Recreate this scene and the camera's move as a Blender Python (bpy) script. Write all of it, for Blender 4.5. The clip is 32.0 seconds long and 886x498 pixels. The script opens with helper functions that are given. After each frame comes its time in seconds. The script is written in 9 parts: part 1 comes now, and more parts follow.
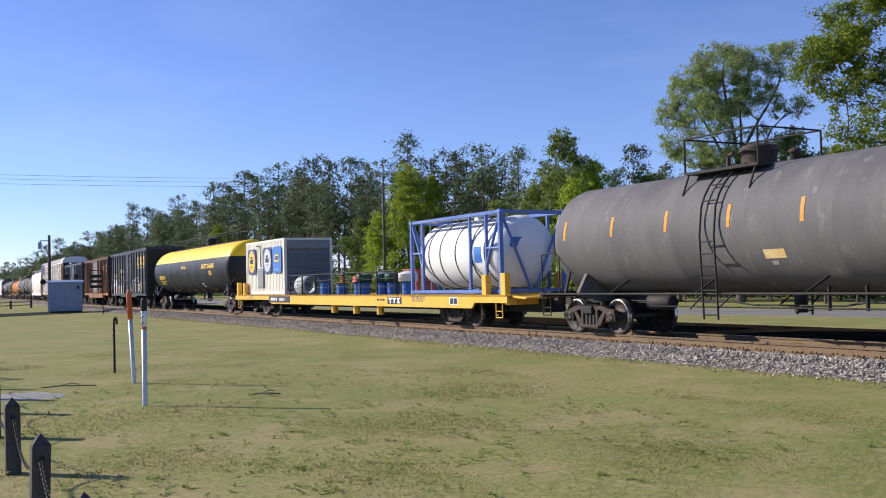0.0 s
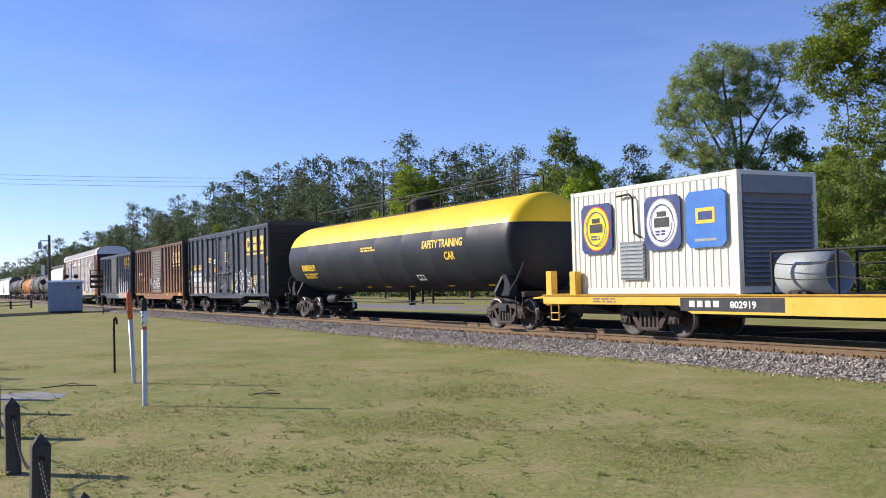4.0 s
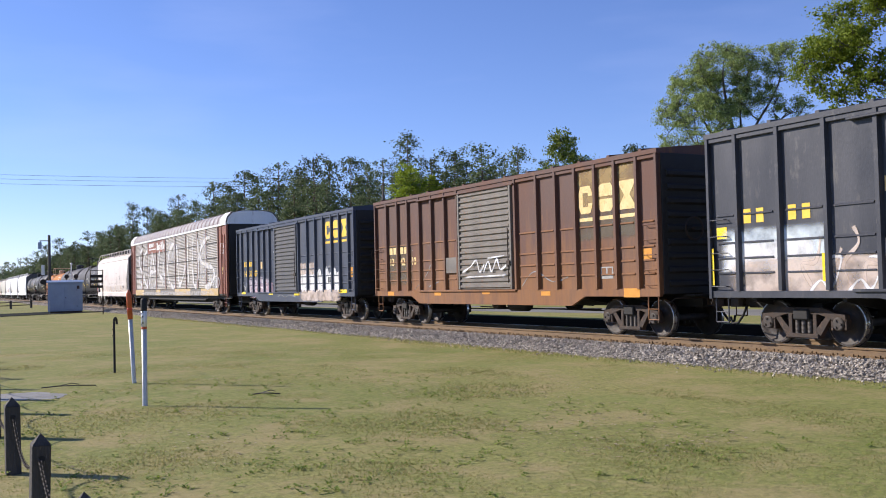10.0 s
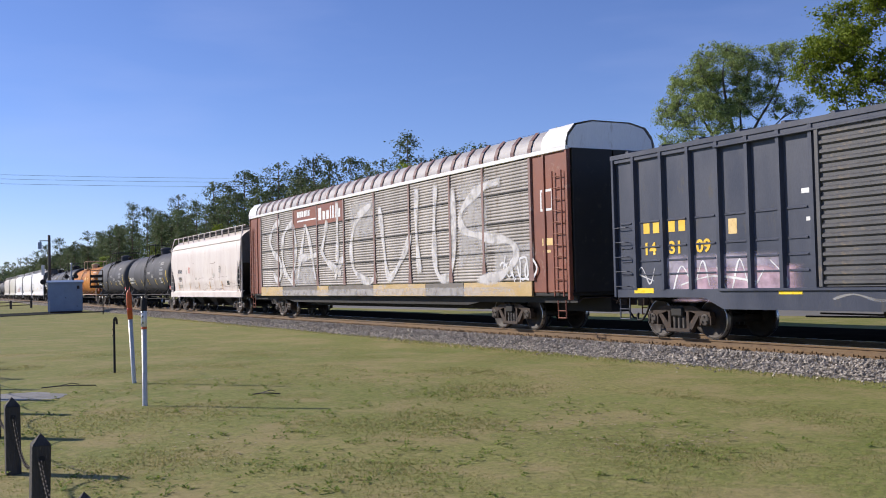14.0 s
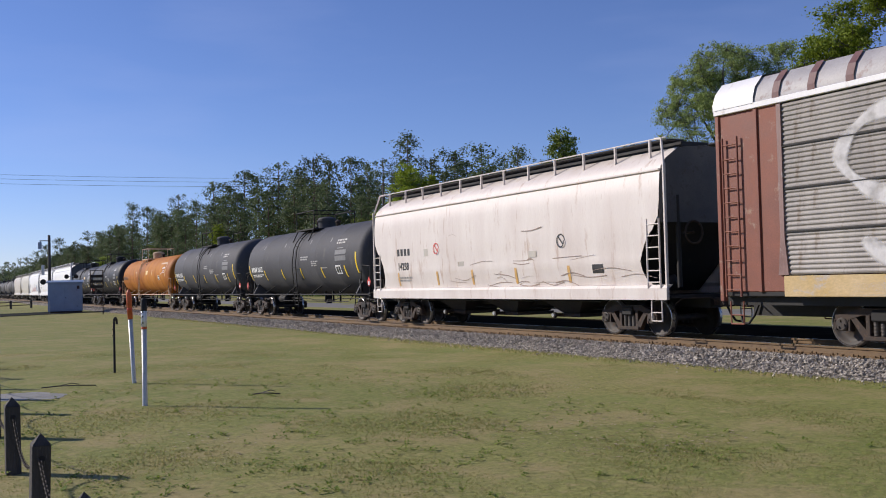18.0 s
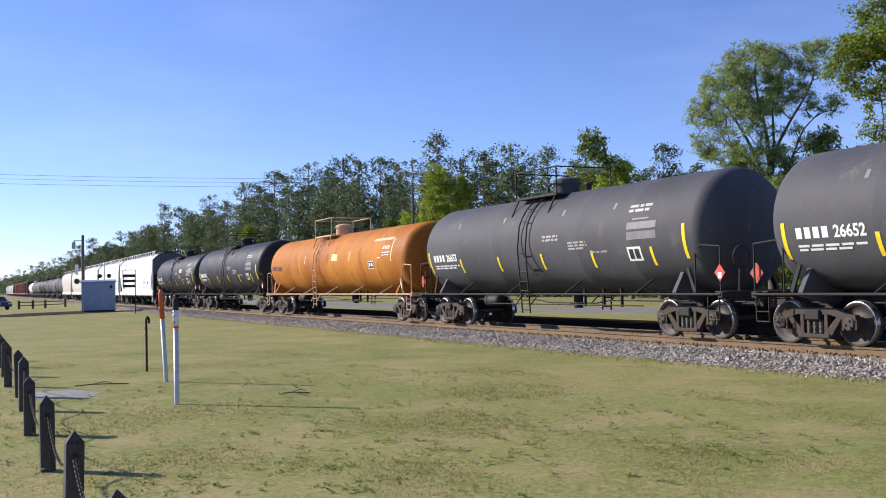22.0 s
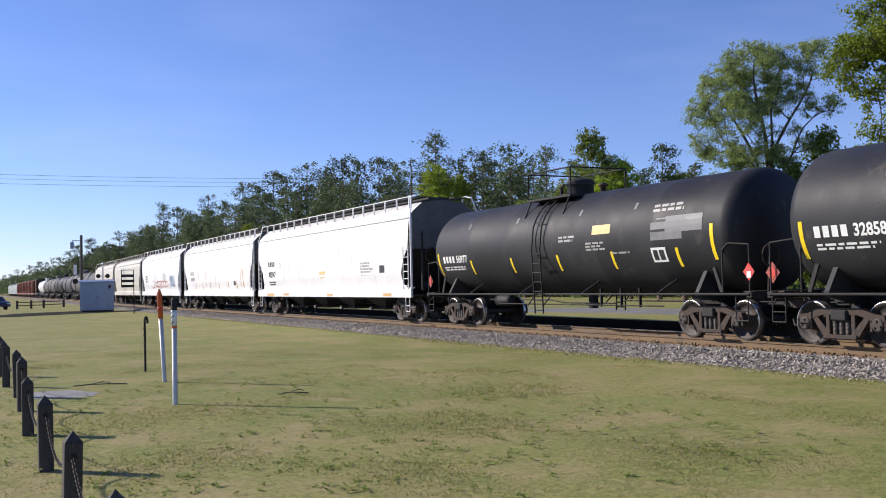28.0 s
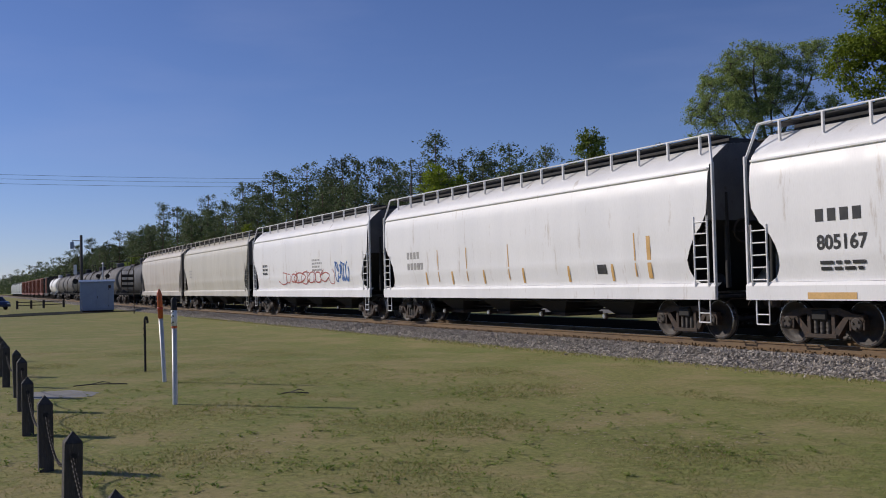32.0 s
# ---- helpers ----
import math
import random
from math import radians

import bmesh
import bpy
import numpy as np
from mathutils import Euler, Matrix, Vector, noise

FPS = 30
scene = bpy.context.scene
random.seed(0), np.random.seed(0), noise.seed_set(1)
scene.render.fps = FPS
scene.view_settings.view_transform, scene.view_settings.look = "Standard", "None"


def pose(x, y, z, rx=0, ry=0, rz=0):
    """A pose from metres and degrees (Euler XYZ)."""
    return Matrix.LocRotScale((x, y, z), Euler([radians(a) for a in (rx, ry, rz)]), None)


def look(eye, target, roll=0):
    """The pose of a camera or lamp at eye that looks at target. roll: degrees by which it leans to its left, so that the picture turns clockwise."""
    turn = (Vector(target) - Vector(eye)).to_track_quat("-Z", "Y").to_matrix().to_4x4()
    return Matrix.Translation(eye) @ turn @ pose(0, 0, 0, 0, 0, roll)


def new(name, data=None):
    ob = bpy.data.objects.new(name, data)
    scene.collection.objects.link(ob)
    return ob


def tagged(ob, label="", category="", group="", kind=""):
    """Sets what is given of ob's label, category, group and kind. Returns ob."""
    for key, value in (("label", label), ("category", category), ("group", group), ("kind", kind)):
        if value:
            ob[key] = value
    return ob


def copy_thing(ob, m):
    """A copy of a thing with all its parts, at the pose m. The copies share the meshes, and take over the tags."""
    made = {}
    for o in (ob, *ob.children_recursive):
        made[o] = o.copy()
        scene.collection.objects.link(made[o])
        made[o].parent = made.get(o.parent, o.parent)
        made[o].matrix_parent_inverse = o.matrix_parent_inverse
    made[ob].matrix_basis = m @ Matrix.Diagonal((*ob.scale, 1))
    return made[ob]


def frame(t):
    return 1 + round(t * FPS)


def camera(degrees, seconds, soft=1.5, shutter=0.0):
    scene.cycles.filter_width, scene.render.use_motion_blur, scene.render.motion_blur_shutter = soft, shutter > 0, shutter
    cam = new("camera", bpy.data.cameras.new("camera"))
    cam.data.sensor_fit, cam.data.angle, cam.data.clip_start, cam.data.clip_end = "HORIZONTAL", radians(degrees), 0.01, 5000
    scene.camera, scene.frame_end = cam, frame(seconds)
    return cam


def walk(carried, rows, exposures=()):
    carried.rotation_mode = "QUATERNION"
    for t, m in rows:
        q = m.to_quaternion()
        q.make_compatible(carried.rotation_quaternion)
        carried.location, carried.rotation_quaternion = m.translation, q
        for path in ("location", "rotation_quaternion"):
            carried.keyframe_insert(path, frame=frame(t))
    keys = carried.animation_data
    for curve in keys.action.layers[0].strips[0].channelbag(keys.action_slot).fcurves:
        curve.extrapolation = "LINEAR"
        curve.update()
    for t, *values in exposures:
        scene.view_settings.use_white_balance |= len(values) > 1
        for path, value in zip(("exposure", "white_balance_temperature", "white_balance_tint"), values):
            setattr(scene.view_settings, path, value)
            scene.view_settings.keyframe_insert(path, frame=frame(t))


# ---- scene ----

# ---- camera ----
EYE = (0.0, 0.0, 1.464)
YAW, TILT, LEAN = -61.293, 1.918, -1.389
PAN = (-1.624, 0.034, 0.073)


def aim(k):
    """The camera's pose; k tells how far it has been panned from its first to its last direction."""
    yaw, tilt = radians(YAW + k * PAN[0]), radians(TILT + k * PAN[1])
    way = Vector((math.sin(yaw) * math.cos(tilt), math.cos(yaw) * math.cos(tilt), math.sin(tilt)))
    return look(EYE, Vector(EYE) + way * 10, LEAN + k * PAN[2])


cam = camera(48.37, 32.0, soft=1.0)
walk(cam, [(t, aim(k)) for t, k in (
    (0, 0), (10, 0), (20, 0), (20.2, 0.0), (20.3, 0.07), (20.4, 0.42), (20.5, 0.62), (20.6, 0.92), (20.7, 1.1),
    (20.8, 1.16), (20.9, 1.12), (21, 1.1), (21.5, 1.07), (22, 1.05), (23, 1.02), (24.5, 1.0), (28, 1.0), (32, 1.0))],
    exposures=[(0, 0.31, 6350, 14), (3, 0.25, 6350, 14), (4, 0.37, 6350, 14), (6, 0.58, 6350, 14), (7, 0.55, 6350, 14), (9, 0.4, 6350, 14), (13, 0.21, 6350, 14), (16, -0.15, 6350, 14), (18, -0.17, 6350, 14), (19, 0.07, 6350, 14), (20, 0.2, 6350, 14), (21, 0.4, 6350, 14), (23, 0.45, 6350, 14), (24, 0.35, 6350, 14), (25, 0.37, 6350, 14), (28, 0.22, 6350, 14), (30, -0.42, 6350, 14), (31, -0.61, 6350, 14), (32, -0.65, 6350, 14)])

# ---- light ----
SUN_ELEV, SUN_WAY = 28.0, 43.0      # the shadows run 43 degrees off the track, away from the camera
to_sun = Vector((-math.cos(radians(SUN_WAY)) * math.cos(radians(SUN_ELEV)),
                 -math.sin(radians(SUN_WAY)) * math.cos(radians(SUN_ELEV)), math.sin(radians(SUN_ELEV))))
world = bpy.data.worlds.new("sky")
scene.world = world
world.use_nodes = True
wt = world.node_tree
sky = wt.nodes.new("ShaderNodeTexSky")
sky.sky_type, sky.sun_disc = "NISHITA", False
sky.sun_elevation = radians(SUN_ELEV)
sky.sun_rotation = math.atan2(to_sun.x, to_sun.y)
sky.air_density, sky.dust_density, sky.ozone_density = 0.85, 0.0, 3.5
back = wt.nodes["Background"]
back.inputs[1].default_value = 0.1
# thin streaks of high cloud
tc = wt.nodes.new("ShaderNodeTexCoord")
mp = wt.nodes.new("ShaderNodeMapping")
mp.inputs["Rotation"].default_value = (0.12, 0.1, 0.4)
mp.inputs["Scale"].default_value = (1.6, 2.2, 11.0)
cn = wt.nodes.new("ShaderNodeTexNoise")
cn.inputs["Scale"].default_value, cn.inputs["Detail"].default_value = 1.6, 5
cr = wt.nodes.new("ShaderNodeMapRange")
cr.inputs[1].default_value, cr.inputs[2].default_value, cr.inputs[3].default_value, cr.inputs[4].default_value = 0.48, 0.85, 0.0, 0.14
mx = wt.nodes.new("ShaderNodeMix")
mx.data_type = "RGBA"
mx.inputs[7].default_value = (6.5, 7.2, 8.0, 1)
wt.links.new(tc.outputs["Generated"], mp.inputs[0])
wt.links.new(mp.outputs[0], cn.inputs["Vector"])
wt.links.new(cn.outputs[0], cr.inputs[0])
wt.links.new(cr.outputs[0], mx.inputs[0])
wt.links.new(sky.outputs[0], mx.inputs[6])
hue = wt.nodes.new("ShaderNodeMix")
hue.data_type, hue.blend_type = "RGBA", "MULTIPLY"
hue.inputs[0].default_value = 1.0
hue.inputs[7].default_value = (0.97, 0.98, 1.27, 1)
wt.links.new(mx.outputs[2], hue.inputs[6])
wt.links.new(hue.outputs[2], back.inputs[0])
lamp = bpy.data.lights.new("sun", "SUN")
lamp.energy, lamp.angle, lamp.color = 5.0, radians(0.53), (1.0, 0.92, 0.8)
sun = new("sun", lamp)
sun.matrix_world = look((0, 0, 60), Vector((0, 0, 60)) - to_sun)


# ---- mesh tools ----
class Shape:
    """A mesh under construction."""

    def __init__(self):
        self.v, self.f, self.s = [], [], []

    def add(self, verts, faces, smooth=False):
        n = len(self.v)
        self.v.extend(tuple(p) for p in verts)
        self.f.extend(tuple(i + n for i in q) for q in faces)
        self.s.extend([smooth] * len(faces))
        return self

    def box(self, x0, x1, y0, y1, z0, z1, c=0.0):
        """A box; c bevels its edges."""
        if c <= 0:
            p = [(x, y, z) for x in (x0, x1) for y in (y0, y1) for z in (z0, z1)]
            return self.add(p, [(0, 1, 3, 2), (4, 6, 7, 5), (0, 4, 5, 1), (2, 3, 7, 6), (0, 2, 6, 4), (1, 5, 7, 3)])
        c = min(c, (x1 - x0) * 0.45, (y1 - y0) * 0.45, (z1 - z0) * 0.45)
        p, idx = [], {}
        X, Y, Z = (x0, x1), (y0, y1), (z0, z1)
        for i in (0, 1):
            for j in (0, 1):
                for k in (0, 1):
                    dx, dy, dz = c * (1 - 2 * i), c * (1 - 2 * j), c * (1 - 2 * k)
                    for a in range(3):
                        idx[i, j, k, a] = len(p)
                        p.append((X[i] + (0 if a == 0 else dx), Y[j] + (0 if a == 1 else dy), Z[k] + (0 if a == 2 else dz)))
        f = []
        for i in (0, 1):
            q = [idx[i, 0, 0, 0], idx[i, 0, 1, 0], idx[i, 1, 1, 0], idx[i, 1, 0, 0]]
            f.append(q if i == 0 else q[::-1])
            q = [idx[0, i, 0, 1], idx[1, i, 0, 1], idx[1, i, 1, 1], idx[0, i, 1, 1]]
            f.append(q if i == 0 else q[::-1])
            q = [idx[0, 0, i, 2], idx[0, 1, i, 2], idx[1, 1, i, 2], idx[1, 0, i, 2]]
            f.append(q if i == 0 else q[::-1])
        for i in (0, 1):
            for j in (0, 1):
                q = [idx[i, j, 0, 0], idx[i, j, 0, 1], idx[i, j, 1, 1], idx[i, j, 1, 0]]
                f.append(q if (i == j) else q[::-1])
                q = [idx[i, 0, j, 0], idx[i, 0, j, 2], idx[i, 1, j, 2], idx[i, 1, j, 0]]
                f.append(q[::-1] if (i == j) else q)
                q = [idx[0, i, j, 1], idx[0, i, j, 2], idx[1, i, j, 2], idx[1, i, j, 1]]
                f.append(q if (i == j) else q[::-1])
                for k in (0, 1):
                    q = [idx[i, j, k, 0], idx[i, j, k, 1], idx[i, j, k, 2]]
                    f.append(q if (i + j + k) % 2 == 0 else q[::-1])
        return self.add(p, f)

    def tube(self, p, q, r, n=7, r2=None, caps=True, smooth=True):
        p, q = Vector(p), Vector(q)
        d = q - p
        if d.length < 1e-6:
            return self
        d.normalize()
        a = d.orthogonal().normalized()
        b = d.cross(a)
        r2 = r if r2 is None else r2
        vs = []
        for c, rr in ((p, r), (q, r2)):
            for i in range(n):
                w = 2 * math.pi * i / n
                vs.append(c + a * (rr * math.cos(w)) + b * (rr * math.sin(w)))
        self.add(vs, [(i, (i + 1) % n, n + (i + 1) % n, n + i) for i in range(n)], smooth)
        if caps:
            self.add(vs, [tuple(range(n - 1, -1, -1)), tuple(range(n, 2 * n))])
        return self

    def rod(self, pts, r, n=6):
        for a, b in zip(pts, pts[1:]):
            self.tube(a, b, r, n)
        return self

    def prism(self, prof, axis, a0, a1):
        """A flat outline, drawn out along an axis. Outline in (y, z), (x, z) or (x, y)."""
        def at(p, a):
            return {"x": (a, p[0], p[1]), "y": (p[0], a, p[1]), "z": (p[0], p[1], a)}[axis]
        n = len(prof)
        vs = [at(p, a0) for p in prof] + [at(p, a1) for p in prof]
        return self.add(vs, [(i, (i + 1) % n, n + (i + 1) % n, n + i) for i in range(n)] + [tuple(range(n - 1, -1, -1)), tuple(range(n, 2 * n))])

    def lathe(self, prof, n=24, axis="x", c=(0, 0, 0), smooth=True):
        """Turns (along, radius) points about an axis through c."""
        vs = []
        for a, r in prof:
            for i in range(n):
                w = 2 * math.pi * i / n
                u, v = r * math.cos(w), r * math.sin(w)
                vs.append({"x": (c[0] + a, c[1] + u, c[2] + v), "y": (c[0] + u, c[1] + a, c[2] + v), "z": (c[0] + u, c[1] + v, c[2] + a)}[axis])
        fs = [(j * n + i, j * n + (i + 1) % n, (j + 1) * n + (i + 1) % n, (j + 1) * n + i) for j in range(len(prof) - 1) for i in range(n)]
        return self.add(vs, fs, smooth)

    def data(self, name, material):
        me = bpy.data.meshes.new(name)
        me.from_pydata(self.v, [], self.f)
        me.polygons.foreach_set("use_smooth", self.s)
        me.materials.append(material)
        bm = bmesh.new()
        bm.from_mesh(me)
        bmesh.ops.recalc_face_normals(bm, faces=bm.faces)
        bm.to_mesh(me)
        bm.free()
        return me


def thing(name, m, label, category, group="", kind=""):
    ob = new(name)
    ob.empty_display_size = 0.2
    ob.matrix_basis = m
    return tagged(ob, label, category, group, kind)


def part(name, shape, material, parent, label="", m=None):
    """One mesh object under a thing or a part. shape: a Shape, or mesh data that others share."""
    ob = new(name, shape.data(name, material) if isinstance(shape, Shape) else shape)
    ob.parent = parent
    if m is not None:
        ob.matrix_basis = m
    return tagged(ob, label)


def solid(name, shape, material, label, category="", group="", kind="", m=None):
    """A top-level thing of one mesh."""
    ob = new(name, shape.data(name, material) if isinstance(shape, Shape) else shape)
    if m is not None:
        ob.matrix_basis = m
    return tagged(ob, label, category, group, kind)


# ---- materials ----
def surf(name, a, b=None, spots=None, spot_amount=0.0, rough=0.55, metal=0.0, scale=1.2, stretch=(1, 1, 1), grain=0.12, bump=0.15, fine=30.0, vary=0.0, coat=0.0, spec=0.5):
    """Paint, metal or earth: two tones in large patches, a fine grain, and spots of a third tone."""
    mt = bpy.data.materials.new(name)
    mt.use_nodes = True
    nt = mt.node_tree
    N, Lk = nt.nodes, nt.links
    bs = N["Principled BSDF"]
    co = N.new("ShaderNodeTexCoord")
    ma = N.new("ShaderNodeMapping")
    ma.inputs["Scale"].default_value = stretch
    Lk.new(co.outputs["Object"], ma.inputs[0])

    def noise_of(sc, detail, rgh=0.6):
        n = N.new("ShaderNodeTexNoise")
        n.inputs["Scale"].default_value, n.inputs["Detail"].default_value, n.inputs["Roughness"].default_value = sc, detail, rgh
        Lk.new(ma.outputs[0], n.inputs["Vector"])
        return n.outputs[0]

    def ramp(src, lo, hi, x0=0.0, x1=1.0):
        r = N.new("ShaderNodeMapRange")
        r.inputs[1].default_value, r.inputs[2].default_value, r.inputs[3].default_value, r.inputs[4].default_value = lo, hi, x0, x1
        Lk.new(src, r.inputs[0])
        return r.outputs[0]

    def mix(fac, c1, c2, mode="MIX"):
        m = N.new("ShaderNodeMix")
        m.data_type, m.blend_type = "RGBA", mode
        for sock, val in ((m.inputs[0], fac), (m.inputs[6], c1), (m.inputs[7], c2)):
            if isinstance(val, (int, float)):
                sock.default_value = val
            elif isinstance(val, tuple):
                sock.default_value = (*val, 1)
            else:
                Lk.new(val, sock)
        return m.outputs[2]

    big, small = noise_of(scale, 5), noise_of(fine, 3)
    col = mix(ramp(big, 0.35, 0.65), tuple(a), tuple(b or [min(1, x * 1.25) for x in a]))
    if spots:
        col = mix(ramp(noise_of(scale * 3.1, 6, 0.7), 0.62 - spot_amount * 0.3, 0.72 - spot_amount * 0.2), col, tuple(spots))
    g = ramp(small, 0.25, 0.75, 1 - grain, 1 + grain)
    vm = N.new("ShaderNodeVectorMath")
    vm.operation = "SCALE"
    Lk.new(col, vm.inputs[0])
    Lk.new(g, vm.inputs["Scale"])
    col = vm.outputs[0]
    if vary:
        oi = N.new("ShaderNodeObjectInfo")
        vm = N.new("ShaderNodeVectorMath")
        vm.operation = "SCALE"
        Lk.new(col, vm.inputs[0])
        Lk.new(ramp(oi.outputs["Random"], 0, 1, 1 - vary, 1 + vary), vm.inputs["Scale"])
        col = vm.outputs[0]
    Lk.new(col, bs.inputs["Base Color"])
    Lk.new(ramp(big, 0.3, 0.7, max(0.05, rough - 0.1), min(1, rough + 0.1)), bs.inputs["Roughness"])
    bs.inputs["Metallic"].default_value = metal
    bs.inputs["Specular IOR Level"].default_value = spec
    if bump:
        bp = N.new("ShaderNodeBump")
        bp.inputs["Strength"].default_value, bp.inputs["Distance"].default_value = bump, 0.02
        Lk.new(small, bp.inputs["Height"])
        Lk.new(bp.outputs[0], bs.inputs["Normal"])
    return mt


def leaves(name, a, b, light=0.35):
    """Leaves: a tone for every leaf, and light that shines through."""
    mt = bpy.data.materials.new(name)
    mt.use_nodes = True
    nt = mt.node_tree
    N, Lk = nt.nodes, nt.links
    bs, out = N["Principled BSDF"], N["Material Output"]
    ge, oi = N.new("ShaderNodeNewGeometry"), N.new("ShaderNodeObjectInfo")
    m = N.new("ShaderNodeMix")
    m.data_type = "RGBA"
    m.inputs[6].default_value, m.inputs[7].default_value = (*a, 1), (*b, 1)
    Lk.new(ge.outputs["Random Per Island"], m.inputs[0])
    vm = N.new("ShaderNodeVectorMath")
    vm.operation = "SCALE"
    r = N.new("ShaderNodeMapRange")
    r.inputs[3].default_value, r.inputs[4].default_value = 0.75, 1.3
    Lk.new(oi.outputs["Random"], r.inputs[0])
    Lk.new(m.outputs[2], vm.inputs[0])
    Lk.new(r.outputs[0], vm.inputs["Scale"])
    Lk.new(vm.outputs[0], bs.inputs["Base Color"])
    bs.inputs["Roughness"].default_value = 0.6
    bs.inputs["Specular IOR Level"].default_value = 0.25
    tr = N.new("ShaderNodeBsdfTranslucent")
    Lk.new(vm.outputs[0], tr.inputs[0])
    ms = N.new("ShaderNodeMixShader")
    ms.inputs[0].default_value = light
    Lk.new(bs.outputs[0], ms.inputs[1])
    Lk.new(tr.outputs[0], ms.inputs[2])
    Lk.new(ms.outputs[0], out.inputs[0])
    return mt


def glass(name, tint):
    mt = bpy.data.materials.new(name)
    mt.use_nodes = True
    bs = mt.node_tree.nodes["Principled BSDF"]
    bs.inputs["Base Color"].default_value = (*tint, 1)
    bs.inputs["Roughness"].default_value = 0.05
    bs.inputs["Metallic"].default_value = 0.0
    return mt


M_IRON = surf("truck_iron", (0.026, 0.017, 0.012), (0.056, 0.036, 0.025), (0.095, 0.053, 0.031), 0.25, rough=0.75, scale=4, bump=0.3)
M_WHEEL = surf("wheel_steel", (0.028, 0.022, 0.018), (0.055, 0.042, 0.033), (0.09, 0.05, 0.028), 0.2, rough=0.65, scale=5)
M_BLACK = surf("black_underframe", (0.01, 0.01, 0.0105), (0.022, 0.02, 0.018), rough=0.75, scale=3)
M_COIL = surf("spring_steel", (0.04, 0.034, 0.03), (0.075, 0.062, 0.052), rough=0.6, scale=6)
M_BLK = surf("black_paint_boxcar", (0.034, 0.037, 0.048), (0.056, 0.06, 0.076), (0.1, 0.097, 0.098), 0.2, spec=0.35, rough=0.45, scale=0.9, stretch=(1, 1, 0.35))
M_BLU = surf("blue_black_paint", (0.04, 0.048, 0.074), (0.066, 0.075, 0.104), (0.08, 0.075, 0.07), 0.12, spec=0.35, rough=0.45, scale=0.9, stretch=(1, 1, 0.35))


def rusted_brown():
    """Brown paint that the rust eats from the foot upwards, in streaks."""
    mt = surf("brown_rusty_paint", (0.082, 0.036, 0.026), (0.13, 0.056, 0.036), (0.17, 0.07, 0.026), 0.12, rough=0.7, scale=0.8, stretch=(1, 1, 0.4), bump=0.3)
    nt = mt.node_tree
    N, Lk = nt.nodes, nt.links
    bs = N["Principled BSDF"]
    src = bs.inputs["Base Color"].links[0].from_socket
    co, sp, ma, no = N.new("ShaderNodeTexCoord"), N.new("ShaderNodeSeparateXYZ"), N.new("ShaderNodeMapping"), N.new("ShaderNodeTexNoise")
    ma.inputs["Scale"].default_value = (2.2, 1.0, 0.3)
    no.inputs["Scale"].default_value, no.inputs["Detail"].default_value, no.inputs["Roughness"].default_value = 1.3, 7, 0.7
    Lk.new(co.outputs["Object"], sp.inputs[0])
    Lk.new(co.outputs["Object"], ma.inputs[0])
    Lk.new(ma.outputs[0], no.inputs["Vector"])
    up, ad, cl, m = N.new("ShaderNodeMapRange"), N.new("ShaderNodeMath"), N.new("ShaderNodeMapRange"), N.new("ShaderNodeMix")
    up.inputs[1].default_value, up.inputs[2].default_value, up.inputs[3].default_value, up.inputs[4].default_value = 1.2, 3.6, 0.22, -0.2
    cl.inputs[1].default_value, cl.inputs[2].default_value, cl.inputs[4].default_value = 0.42, 0.78, 0.85
    m.data_type = "RGBA"
    m.inputs[7].default_value = (0.25, 0.105, 0.028, 1)
    Lk.new(sp.outputs[2], up.inputs[0])
    Lk.new(up.outputs[0], ad.inputs[0])
    Lk.new(no.outputs[0], ad.inputs[1])
    Lk.new(ad.outputs[0], cl.inputs[0])
    Lk.new(cl.outputs[0], m.inputs[0])
    Lk.new(src, m.inputs[6])
    Lk.new(m.outputs[2], bs.inputs["Base Color"])
    return mt


M_BRN = rusted_brown()
M_DOORG = surf("weathered_grey_door", (0.13, 0.115, 0.1), (0.21, 0.19, 0.165), (0.22, 0.12, 0.06), 0.15, rough=0.65, scale=1.4)
M_DOORB = surf("grey_blue_door", (0.06, 0.062, 0.07), (0.1, 0.1, 0.104), (0.17, 0.135, 0.1), 0.15, rough=0.6, scale=1.4)
M_ZINC = surf("galvanised_screen", (0.21, 0.193, 0.18), (0.325, 0.303, 0.282), (0.18, 0.145, 0.12), 0.16, rough=0.55, metal=0.25, scale=0.8, stretch=(1.6, 1, 0.35), vary=0.13)
M_RKBRN = surf("oxide_brown_paint", (0.19, 0.06, 0.036), (0.26, 0.085, 0.05), (0.32, 0.2, 0.14), 0.1, rough=0.6, scale=1)
M_ROOF = surf("weathered_grey_roof", (0.33, 0.31, 0.31), (0.43, 0.41, 0.41), (0.25, 0.18, 0.17), 0.2, rough=0.55, scale=1.0)
M_TGRY = surf("grey_tank_paint", (0.068, 0.068, 0.075), (0.094, 0.094, 0.102), (0.12, 0.114, 0.11), 0.1, spec=0.2, rough=0.68, scale=0.7, stretch=(1, 1, 0.5))
M_TGRY2 = surf("worn_grey_tank_paint", (0.11, 0.107, 0.108), (0.158, 0.152, 0.148), (0.21, 0.195, 0.18), 0.16, spec=0.2, rough=0.7, scale=0.8, stretch=(1.5, 1, 0.5))
M_TBLK = surf("black_tank_paint", (0.023, 0.023, 0.026), (0.038, 0.038, 0.041), (0.065, 0.06, 0.055), 0.1, spec=0.2, rough=0.55, scale=0.7, stretch=(1, 1, 0.5))
